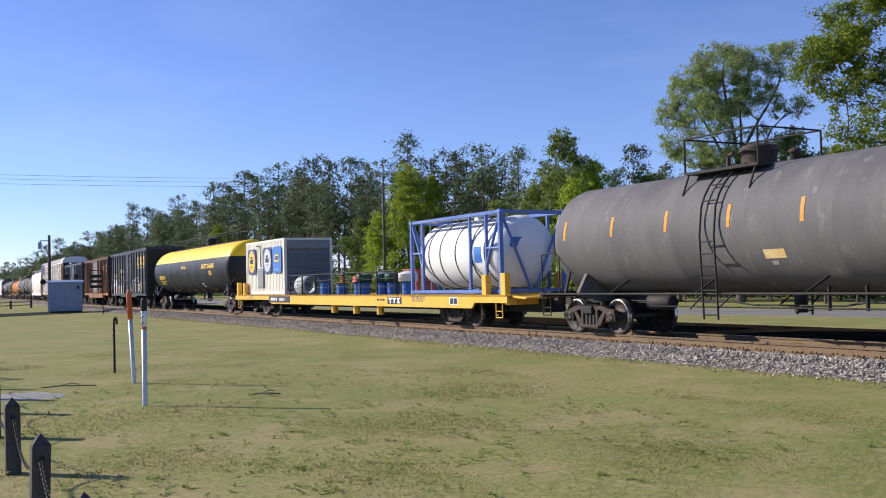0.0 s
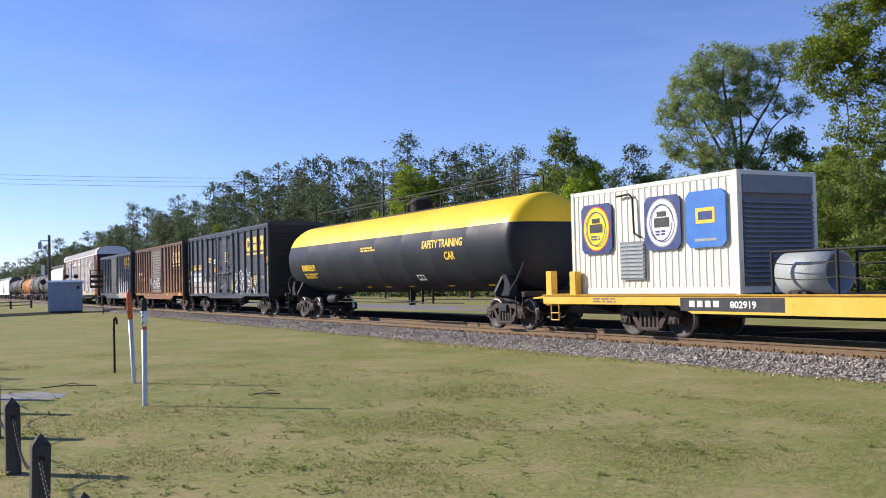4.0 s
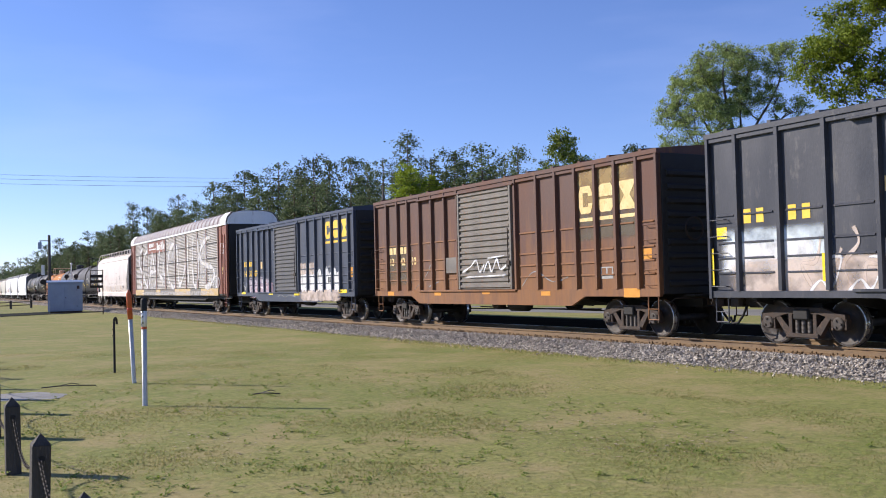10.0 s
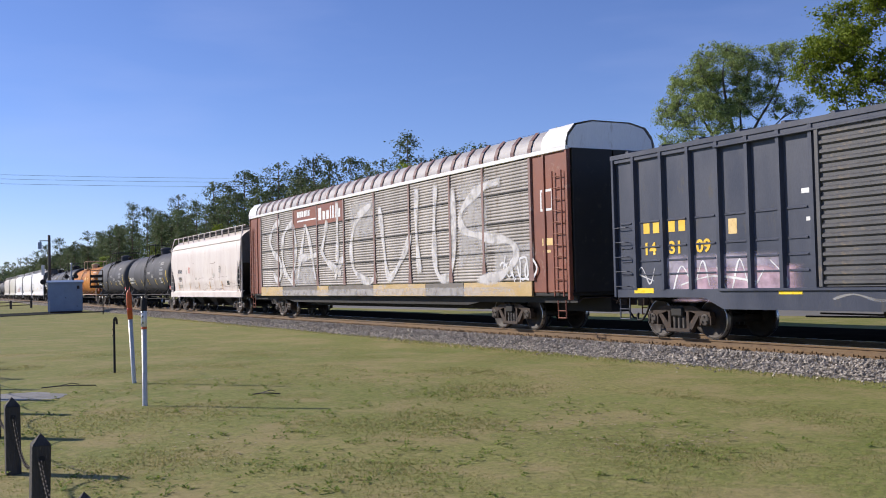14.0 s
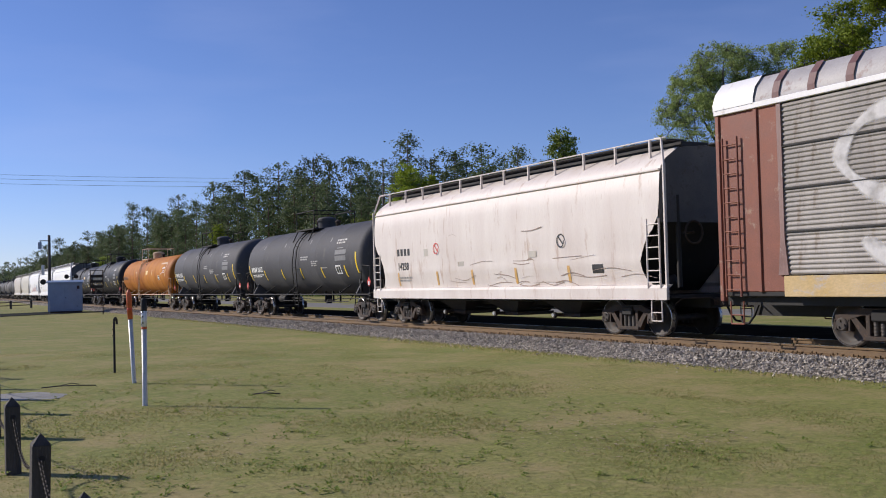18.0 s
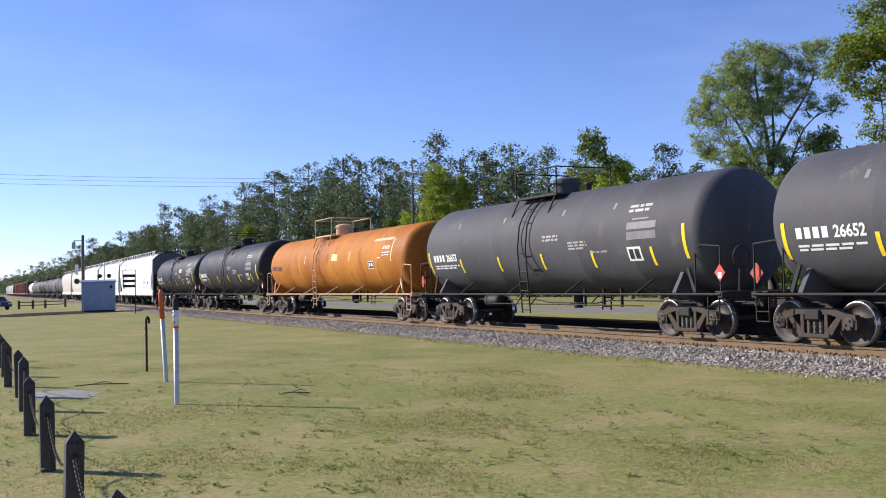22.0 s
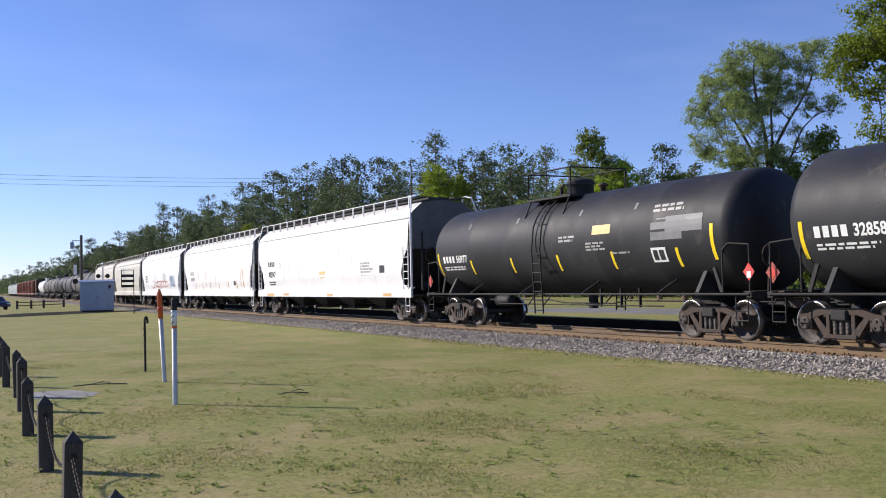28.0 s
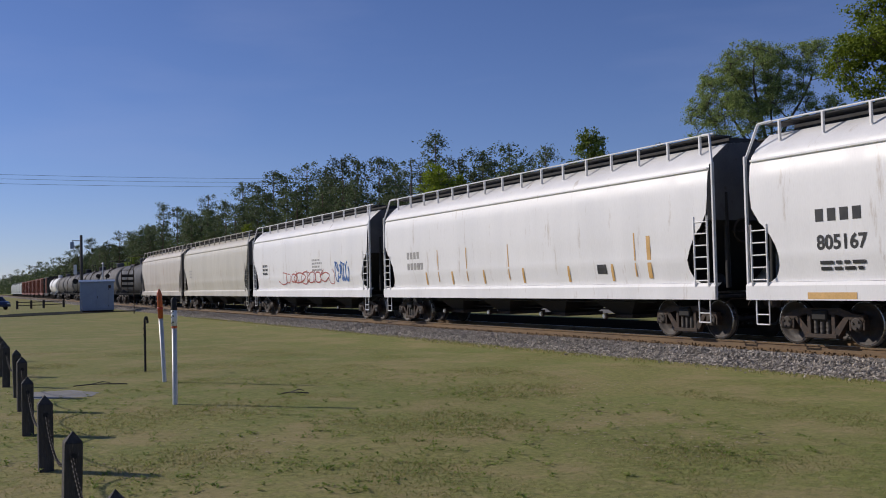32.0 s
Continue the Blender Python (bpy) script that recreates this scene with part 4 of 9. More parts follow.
# ---- foreground: chain fence, marker poles, weeds and grass ----
def chain_fence():
    rnd = random.Random(2)
    spots = [(-5.6, 0.86), (-8.7, 0.96), (-11.03, 0.975), (-13.95, 1.02), (-16.75, 1.14), (-19.05, 1.23), (-21.35, 1.17), (-24.0, 1.25), (-26.8, 1.33), (-29.6, 1.4)]
    tops = []
    for i, (x, y) in enumerate(spots):
        h = (0.815, 0.735, 0.815, 0.79, 0.885, 0.88, 0.88, 0.83, 0.82, 0.82)[i]
        w = 0.072
        p = thing("fence_post", pose(x, y, -0.42, rnd.uniform(-1.5, 1.5), rnd.uniform(-1.5, 1.5), rnd.uniform(-4, 4)), "dark weathered square timber post with a pointed top", "post", "posts of the chain fence")
        part("post", Shape().box(-w, w, -w, w, -0.25, h - 0.09, 0.008), M_POST, p)
        part("cap", Shape().add([(-w, -w, h - 0.09), (w, -w, h - 0.09), (w, w, h - 0.09), (-w, w, h - 0.09), (0, 0, h)], [(0, 1, 4), (1, 2, 4), (2, 3, 4), (3, 0, 4)]), M_POST, p, "pointed post top")
        part("chain_hole", Shape().lathe([(w - 0.002, 0.02), (w + 0.006, 0.026), (w + 0.004, 0.0)], 10, "x", (0, 0, h - 0.2), False), M_BLACK, p)
        part("chain_hole", Shape().lathe([(-w + 0.002, 0.02), (-w - 0.006, 0.026), (-w - 0.004, 0.0)], 10, "x", (0, 0, h - 0.2), False), M_BLACK, p)
        tops.append((x, y, -0.42 + h - 0.2))
    link, n = Shape(), 12
    vs = []
    for k in range(n):
        w = 2 * math.pi * k / n
        cx, cy = 0.021 * math.cos(w) + (0.010 if math.cos(w) > 0 else -0.010), 0.014 * math.sin(w)
        vs += [(cx + 0.0045 * math.cos(w) * a, cy + 0.0045 * math.sin(w) * a, 0.0045 * b) for a, b in ((1, 0), (0, 1), (-1, 0), (0, -1))]
    link.add(vs, [(4 * k + j, 4 * ((k + 1) % n) + j, 4 * ((k + 1) % n) + (j + 1) % 4, 4 * k + (j + 1) % 4) for k in range(n) for j in range(4)], True)
    link = link.data("link", M_CHAIN)
    total = 0
    for (x0, y0, z0), (x1, y1, z1) in zip(tops, tops[1:]):
        ch = thing("chain", Matrix(), "rusty steel chain hanging between fence posts", "chain", "chains of the fence")
        L = math.hypot(x1 - x0, y1 - y0) - 0.15
        n = int(L * 1.07 / 0.05)
        one = Shape()
        for i in range(n + 1):
            u = (i + 0.5) / (n + 1)
            sag = 0.26 * (1 - (2 * u - 1) ** 2)
            slope = math.degrees(math.atan2(0.26 * 4 * (2 * u - 1) * 1.0, L))
            m = Matrix.Translation((x0 - 0.075 + (x1 - x0 + 0.15) * u, y0 + (y1 - y0) * u, z0 + (z1 - z0) * u - sag)) @ Euler((radians(45 + 90 * (i % 2)), radians(slope), 0)).to_matrix().to_4x4()
            if total < 280:
                part("link", link, M_CHAIN, ch, m=m)
                total += 1
            else:
                me_v = [m @ v.co for v in link.vertices]
                one.add(me_v, [tuple(p.vertices) for p in link.polygons], True)
        if one.v:
            part("chain_run", one, M_CHAIN, ch)["kind"] = "stuff"


def marker_poles():
    p = thing("marker_pole", pose(-16.12, 3.36, -0.43, 0, 0.4, 0), "galvanised steel pipe marker with a black cap", "marker post")
    part("pipe", Shape().lathe([(-0.2, 0.041), (1.34, 0.041), (1.34, 0.03)], 16, "z"), M_PIPE, p)
    part("collar", Shape().lathe([(1.3, 0.041), (1.3, 0.048), (1.56, 0.048), (1.56, 0.03)], 16, "z"), M_WHITE, p, "white collar with dark holes")
    for z in (1.36, 1.46, 1.53):
        part("hole", Shape().lathe([(0.0465, 0.0), (0.0495, 0.014), (0.0495, 0.0)], 8, "x", (0, 0, z), False), M_BLACK, p, m=pose(0, 0, 0, 0, 0, -35))
        part("hole", Shape().lathe([(0.0465, 0.0), (0.0495, 0.014), (0.0495, 0.0)], 8, "x", (0, 0, z - 0.02), False), M_BLACK, p, m=pose(0, 0, 0, 0, 0, -75))
    part("rust_band", Shape().lathe([(1.26, 0.041), (1.262, 0.045), (1.3, 0.045), (1.302, 0.041)], 16, "z"), M_ORANGE, p)
    part("cap", Shape().lathe([(1.55, 0.05), (1.72, 0.05), (1.75, 0.035), (1.76, 0.001)], 16, "z"), M_BLACK, p)
    p = thing("marker_pole", pose(-20.1, 3.99, -0.43, 3.4, 3.6, 0), "leaning pale pipe marker with a faded orange sleeve", "marker post")
    part("pipe", Shape().lathe([(-0.2, 0.043), (1.36, 0.043), (1.36, 0.03)], 16, "z"), M_PIPE, p)
    part("sleeve", Shape().lathe([(1.32, 0.043), (1.32, 0.05), (1.8, 0.052), (1.84, 0.042), (1.9, 0.016), (1.9, 0.001)], 16, "z"), M_ORANGE, p, "faded orange plastic sleeve")
    part("sleeve_band", Shape().lathe([(1.5, 0.05), (1.5, 0.054), (1.54, 0.054), (1.54, 0.05)], 16, "z"), M_RED, p)
    p = thing("vent_pipe", pose(-23.0, 4.14, -0.43, 0, 0.3, -30), "thin dark pipe with a hooked top and a pale tag", "pipe")
    pts = [(0, 0, -0.1), (0, 0, 1.18)] + [(-0.085 + 0.085 * math.cos(a), 0, 1.18 + 0.085 * math.sin(a)) for a in (0.5, 1.1, 1.6, 2.1, 2.7, 3.14)] + [(-0.17, 0, 1.12)]
    part("pipe", Shape().rod(pts, 0.026, 10), M_BLACK, p)
    part("tag", Shape().box(-0.05, -0.01, -0.042, -0.028, 0.86, 1.14, 0.004), M_MARKP, p, "pale weathered tag")
    part("bracket", Shape().box(0.02, 0.06, -0.02, 0.02, 1.0, 1.03).box(0.02, 0.06, -0.02, 0.02, 0.86, 0.89), M_IRON, p)


def ground_clutter():
    solid("concrete_slab", Shape().prism([(-19.8, 1.45), (-18.5, 1.42), (-18.25, 2.35), (-18.9, 2.6), (-19.7, 2.2)], "z", -0.6, -0.385), M_CONC, "cracked pale concrete pad flush with the lawn", "slab")
    rng = np.random.default_rng(8)
    # fallen twigs
    rnd = random.Random(6)
    for x, y, l, a in ((-20.3, 2.3, 1.0, 70), (-16.4, 5.2, 0.5, 50)):
        tw = thing("twig", pose(x, y, -0.37, 0, 0, a), "fallen crooked brown twig lying on the lawn", "twig")
        q = [(0, 0, 0), (l * 0.3, 0.04, 0.02), (l * 0.65, -0.05, 0.03), (l, 0.03, 0.01)]
        part("stem", Shape().rod(q, 0.012, 5), M_BARK2, tw)
        part("fork", Shape().rod([q[1], (l * 0.5, 0.22, 0.05), (l * 0.62, 0.3, 0.02)], 0.008, 5), M_BARK2, tw)
    # short mown blades, thicker near by
    vs, fs = [], []
    n = 105000
    az = np.radians(rng.uniform(-88, -35, n))
    d = 6.5 + 26 * rng.random(n) ** 1.35
    X, Y = d * np.sin(az), d * np.cos(az)
    keep = Y < 13.7
    X, Y, d = X[keep], Y[keep], d[keep]
    for x, y, dd in zip(X, Y, d):
        z = -0.4 + 0.035 * noise.noise((x * 0.35, (y - D0) * 0.5, 3.1)) + 0.05 * noise.noise((x * 0.06, (y - D0) * 0.08, 7.7)) - 0.01
        patch = noise.noise((x * 0.45, y * 0.45, 1.7))
        if patch < -0.12 and rng.random() < 0.3:
            continue
        for _ in range(2):
            a, h, w = rng.uniform(0, 6.28), rng.uniform(0.008, 0.022) * (1 + 0.4 * (patch > 0.2)), rng.uniform(0.004, 0.007) * (1 + dd * 0.05)
            ca, sa = math.cos(a), math.sin(a)
            ox, oy = rng.uniform(-0.05, 0.05, 2)
            lean = rng.uniform(0.6, 2.2) * h
            k = len(vs)
            vs += [(x + ox - sa * w, y + oy + ca * w, z), (x + ox + sa * w, y + oy - ca * w, z), (x + ox + ca * lean, y + oy + sa * lean, z + h)]
            fs.append((k, k + 1, k + 2))
    # ragged tufts along the foot of the ballast
    for _ in range(9000):
        sx, o = rng.uniform(-62, -7), -2.62 - abs(rng.normal(0, 0.28))
        if noise.noise((sx * 0.7, 0.3, 5.5)) < -0.25 and o > -2.75:
            continue
        x, y, z = beside(sx, o, -0.42)
        a, h, w = rng.uniform(0, 6.28), rng.uniform(0.03, 0.085), rng.uniform(0.006, 0.012) * (1 + 0.02 * abs(sx))
        ca, sa, lean, k = math.cos(a), math.sin(a), rng.uniform(0.3, 1.4) * h, len(vs)
        vs += [(x - sa * w, y + ca * w, z), (x + sa * w, y - ca * w, z), (x + ca * lean, y + sa * lean, z + h)]
        fs.append((k, k + 1, k + 2))
    tagged(new("grass_blades", plain_mesh("grass_blades", vs, fs, M_GRASS)), "short mown green and straw-coloured grass", "grass", kind="stuff")
    # broad-leaved weeds in loose patches
    vs, fs = [], []
    cents = [(-10.6, 5.48, 0.3), (-10.45, 5.75, 0.22), (-9.9, 3.3, 0.3), (-9.4, 3.9, 0.25)]
    while len(cents) < 130:
        x, y = -8.2 - 9.5 * rng.random() ** 1.4, rng.uniform(1.2, 7.5)
        # the weeds keep together: thick by the fence, thin further out
        if noise.noise((x * 0.55, y * 0.55, 4.2)) > 0.02 + 0.09 * max(0, y - 4.6) + 0.03 * max(0, -x - 11):
            cents.append((float(x), float(y), float(rng.uniform(0.03, 0.13))))
    cents += [(float(a), float(b), float(c)) for a, b, c in zip(rng.uniform(-20, -7, 420), rng.uniform(0.0, 9, 420), rng.uniform(0.02, 0.06, 420))]
    for x, y, r in cents:
        for _ in range(int(8 + 110 * r)):
            a, q = rng.uniform(0, 6.28), r * math.sqrt(rng.random())
            px, py, pz = x + q * math.cos(a), y + q * math.sin(a), -0.4 + rng.uniform(0, 0.05)
            b, l, w, t = rng.uniform(0, 6.28), rng.uniform(0.015, 0.045), rng.uniform(0.008, 0.018), rng.uniform(0.1, 0.8)
            cb, sb = math.cos(b), math.sin(b)
            k = len(vs)
            vs += [(px, py, pz), (px + cb * l * 0.6 - sb * w, py + sb * l * 0.6 + cb * w, pz + l * t * 0.6), (px + cb * l * 1.3, py + sb * l * 1.3, pz + l * t), (px + cb * l * 0.6 + sb * w, py + sb * l * 0.6 - cb * w, pz + l * t * 0.6)]
            fs.append((k, k + 1, k + 2, k + 3))
    lv, lf = [], []
    for _ in range(6500):
        x, y = -7.5 - 16 * rng.random() ** 1.3, rng.uniform(0.3, 11.5)
        if noise.noise((x * 0.4, y * 0.4, 9.3)) < -0.05 + 0.05 * max(0, y - 5):
            continue
        a, l, w, t = rng.uniform(0, 6.28), rng.uniform(0.012, 0.038), rng.uniform(0.009, 0.02), rng.uniform(-0.08, 0.16)
        ca, sa, z, k = math.cos(a), math.sin(a), -0.39 + rng.uniform(0, 0.008), len(lv)
        lv += [(x - ca * l, y - sa * l, z), (x - sa * w, y + ca * w, z + l * abs(t)), (x + ca * l, y + sa * l, z + l * t * 0.5), (x + sa * w, y - ca * w, z + 0.004)]
        lf.append((k, k + 1, k + 2, k + 3))
    tagged(new("leaf_litter", plain_mesh("leaf_litter", lv, lf, M_LITTER)), "dry brown leaves and straw scattered over the lawn", "leaves", kind="stuff")
    tagged(new("weeds", plain_mesh("weeds", vs, fs, M_WEED)), "patches of low green broad-leaved weeds in the lawn", "weeds", kind="stuff")


# ---- beside the crossing ----
def crossing():
    box = thing("signal_cabinet", pose(-90.4, 12.25, -0.42, 0, 0, 82), "silver-blue metal signal cabinet beside the crossing", "cabinet")
    # its door side looks along -y after the turn
    w = 1.4
    part("body", Shape().box(-w, w, -0.2, 1.9, 0.16, 2.6, 0.02), M_SILVER, box)
    part("roof", Shape().prism([(-0.32, 2.6), (-0.32, 2.68), (0.85, 2.84), (2.02, 2.68), (2.02, 2.6)], "x", -w - 0.1, w + 0.1), M_SILVER, box)
    part("base_frame", Shape().box(-w + 0.05, w - 0.05, -0.15, 1.85, 0.02, 0.16), M_IRON, box)
    for x in (-w + 0.2, 0, w - 0.2):
        part("foot", Shape().box(x - 0.1, x + 0.1, -0.15, 0.1, -0.1, 0.05), M_CONC, box)
    d = part("door", Shape().box(-0.05, 0.95, -0.235, -0.2, 0.3, 2.35, 0.012), M_SILVER, box)
    part("handle", Shape().box(0.02, 0.06, -0.28, -0.235, 1.2, 1.4, 0.01), M_IRON, d)
    part("hinge", Shape().box(0.93, 0.97, -0.25, -0.22, 0.5, 0.62).box(0.93, 0.97, -0.25, -0.22, 1.9, 2.02), M_IRON, d)
    part("vent", Shape().box(0.75, 1.15, -0.232, -0.2, 2.05, 2.35, 0.01), M_IRON, box)
    part("seam", Shape().box(-0.66, -0.63, -0.215, -0.2, 0.2, 2.58), M_SILVER, box)
    part("conduit", Shape().tube((-w + 0.15, -0.24, 0.0), (-w + 0.15, -0.24, 1.1), 0.03), M_STEEL, box)
    # crossing lamps on a mast behind the cabinet
    mast = thing("crossing_signal", pose(-94.6, 13.0, -0.42, 0, 0, 82), "crossing signal mast with a pair of hooded lamps", "signal")
    part("mast", Shape().tube((0.35, 0, -0.1), (0.35, 0, 4.3), 0.06, 10), M_STEEL, mast)
    for x in (-0.05, 0.75):
        lampo = part("lamp", Shape().lathe([(0.0, 0.001), (0.0, 0.15), (-0.12, 0.15), (-0.12, 0.001)], 14, "y", (x, -0.05, 3.2)), M_BLACK, mast)
        part("backing_plate", Shape().lathe([(0.02, 0.001), (0.02, 0.2), (0.035, 0.2), (0.035, 0.001)], 18, "y", (x, -0.05, 3.2), False), M_BLACK, lampo)
        part("lens", Shape().lathe([(-0.121, 0.0), (-0.121, 0.13), (-0.11, 0.13)], 14, "y", (x, -0.05, 3.2)), M_IRON, lampo)
    part("cross_arm", Shape().tube((-0.05, 0, 3.2), (0.75, 0, 3.2), 0.03), M_STEEL, mast)
    part("bell", Shape().lathe([(4.3, 0.12), (4.4, 0.1), (4.46, 0.001)], 12, "z", (0.35, 0, 0)), M_STEEL, mast)
    fr = thing("crossing_gate_rack", pose(-80.4, 13.2, -0.42, 0, 0, 80), "dark open steel frame with three crossbars standing beside the crossing", "frame")
    for x, low in ((-0.46, 2.08), (0.46, -0.2)):
        part("upright", Shape().box(x - 0.035, x + 0.035, -0.03, 0.03, low, 3.47, 0.006), M_IRON, fr)
    for z0, z1 in ((3.42, 3.47), (2.88, 3.1), (2.48, 2.68), (2.08, 2.28)):
        part("crossbar", Shape().box(-0.425, 0.425, -0.03, 0.03, z0, z1, 0.008), M_BLACK, fr)
    pl = thing("signal_pole", pose(-106.5, 12.95, -0.45, 0, 0, 82), "weathered wooden pole with a bracket and signal lamps", "pole")
    part("pole", Shape().lathe([(-0.3, 0.17), (4, 0.155), (7.6, 0.13), (7.62, 0.001)], 12, "z"), M_BARK2, pl)
    part("bracket", Shape().box(-0.9, 0, -0.05, 0.05, 7.0, 7.1).box(-0.85, -0.75, -0.04, 0.04, 6.3, 7.05).tube((-0.8, 0, 6.4), (0, 0, 6.1), 0.035), M_STEEL, pl)
    part("lamp_box", Shape().box(-1.05, -0.7, -0.15, 0.1, 6.2, 6.9, 0.02), M_SILVER, pl)
    part("sign", Shape().box(-0.75, -0.45, -0.22, -0.17, 3.6, 4.6, 0.01), M_WHITE, pl, "narrow white sign")
    part("crossing_lamp", Shape().lathe([(-0.2, 0.001), (-0.2, 0.28), (-0.17, 0.28), (-0.17, 0.001)], 14, "y", (-0.6, 0, 2.9), False), M_BLACK, pl)
    # low timber fence and a parked car
    f = thing("rail_fence", Matrix(), "low dark timber rail fence beside the side road", "fence")
    xs = [(-117.6, 7.6), (-118.7, 9.1), (-119.9, 10.5), (-123.5, 13.0)]
    for x, y in xs:
        part("post", Shape().box(x - 0.12, x + 0.12, y - 0.12, y + 0.12, -0.6, 0.55, 0.02), M_POST, f)
    for z in (0.0, 0.35):
        for a, b in zip(xs, xs[1:]):
            part("rail", Shape().tube((*a, z), (*b, z), 0.05, 6), M_POST, f)
    car = thing("parked_car", pose(-118.3, 5.1, -0.40, 0, 0, 28), "dark blue saloon car parked beyond the side road", "car")
    prof = [(-2.2, 0.35), (-2.25, 0.75), (-2.1, 0.95), (-1.35, 1.02), (-0.75, 1.42), (0.65, 1.44), (1.35, 0.98), (2.05, 0.86), (2.22, 0.6), (2.2, 0.35)]
    part("body", Shape().prism(prof, "y", -0.85, 0.85), M_CARB, car)
    for s in (-1, 1):
        part("window", Shape().prism([(-1.15, 1.03), (-0.7, 1.36), (0.55, 1.38), (1.1, 1.02)], "y", s * 0.852 - 0.006, s * 0.852 + 0.006), M_PANE, car)
    part("rear_window", Shape().add([(-1.37, -0.7, 1.04), (-1.37, 0.7, 1.04), (-0.8, 0.62, 1.42), (-0.8, -0.62, 1.42)], [(0, 1, 2, 3)]), M_PANE, car)
    part("windscreen", Shape().add([(1.36, -0.7, 1.0), (1.36, 0.7, 1.0), (0.72, 0.62, 1.43), (0.72, -0.62, 1.43)], [(0, 1, 2, 3)]), M_PANE, car)
    for x in (-1.35, 1.35):
        for s in (-1, 1):
            wh = part("wheel", Shape().lathe([(s * 0.68, 0.001), (s * 0.68, 0.31), (s * 0.72, 0.33), (s * 0.86, 0.33), (s * 0.88, 0.3), (s * 0.88, 0.2)], 18, "y", (x, 0, 0.33)), M_BLACK, car)
            part("rim", Shape().lathe([(s * 0.87, 0.0), (s * 0.89, 0.08), (s * 0.87, 0.2)], 14, "y", (x, 0, 0.33)), M_STEEL, wh)
    for s in (-1, 1):
        part("tail_light", Shape().box(-2.27, -2.2, s * 0.62 - 0.15, s * 0.62 + 0.15, 0.68, 0.84, 0.01), M_RED, car)
        part("headlight", Shape().box(2.12, 2.2, s * 0.62 - 0.16, s * 0.62 + 0.16, 0.6, 0.74, 0.01), M_WHITE, car)
    # power line along the side road
    for x, y, h in ((-97, -22, 12.6), (-97, 66, 13.1)):
        p = thing("power_pole", pose(x, y, -0.5), "tall weathered wooden power pole with a cross-arm", "power pole", "poles of the power line")
        part("pole", Shape().lathe([(-0.3, 0.2), (6, 0.17), (h, 0.13), (h + 0.02, 0.001)], 12, "z"), M_BARK2, p)
        part("cross_arm", Shape().box(-1.1, 1.1, -0.06, 0.06, h - 0.5, h - 0.38, 0.01), M_BARK2, p)
        for k in (-1, 0, 1):
            part("insulator", Shape().lathe([(h - 0.38, 0.05), (h - 0.3, 0.07), (h - 0.2, 0.05), (h - 0.18, 0.001)], 8, "z", (k, 0, 0)), M_WHITE, p)
    for k, dz in ((-1, 0.0), (0, -0.55), (1, -1.15)):
        pts = [(-97 + k, -22 + 66 * i / 16, 12.25 + dz * 0.9 + 0.4 * i / 16 - 0.55 * (1 - (i / 8 - 1) ** 2) + 0.35) for i in range(22)]
        solid("power_wire", Shape().rod(pts, 0.013, 5), M_BLACK, "dark power wire strung across the track", "wire", "wires of the power line")
    p = thing("power_pole", pose(*ray_at(-64.7, 47), -0.5), "slim weathered wooden pole at the wood's edge", "power pole")
    part("pole", Shape().lathe([(-0.3, 0.17), (6, 0.15), (13.2, 0.11), (13.22, 0.001)], 10, "z"), M_BARK2, p)
    part("step_bracket", Shape().box(-0.35, 0.35, -0.05, 0.05, 12.6, 12.7), M_IRON, p)


M_CARB = surf("dark_blue_car_paint", (0.03, 0.045, 0.1), (0.035, 0.05, 0.115), rough=0.2, scale=2, grain=0.02, bump=0)
M_PANE = glass("dark_glass", (0.02, 0.025, 0.03))
chain_fence()
marker_poles()
ground_clutter()
crossing()

# ---- parts that all the railway cars share ----
WHEEL_R = 0.457
SPIN = []          # wheelsets that turn: (object, car, place on the car)


def wheelset_data():
    sh = Shape()
    sh.tube((0, -1.06, 0), (0, 1.06, 0), 0.085, 10)
    for s in (-1, 1):
        prof = [(0.665, 0.0), (0.665, 0.13), (0.70, 0.16), (0.725, 0.36), (0.685, 0.40), (0.675, 0.478), (0.705, 0.482), (0.716, 0.46), (0.81, 0.452), (0.815, 0.395), (0.765, 0.365), (0.74, 0.17), (0.80, 0.13), (0.80, 0.0)]
        sh.lathe([(a * s, r) for a, r in prof], 28, "y")
        sh.lathe([(0.93 * s, 0.0), (0.93 * s, 0.135), (1.075 * s, 0.135), (1.09 * s, 0.11), (1.09 * s, 0.0)], 14, "y", smooth=False)
        for k in range(3):
            w = 2 * math.pi * k / 3 + 0.4
            sh.tube((0.075 * math.cos(w), 1.085 * s, 0.075 * math.sin(w)), (0.075 * math.cos(w), 1.115 * s, 0.075 * math.sin(w)), 0.024, 6)
    return sh.data("wheelset", M_WHEEL)


def tread_data(s):
    return Shape().lathe([(0.722 * s, 0.4625), (0.806 * s, 0.4555), (0.8175 * s, 0.449), (0.8185 * s, 0.432)], 28, "y").data("wheel_tread", M_SHINE)


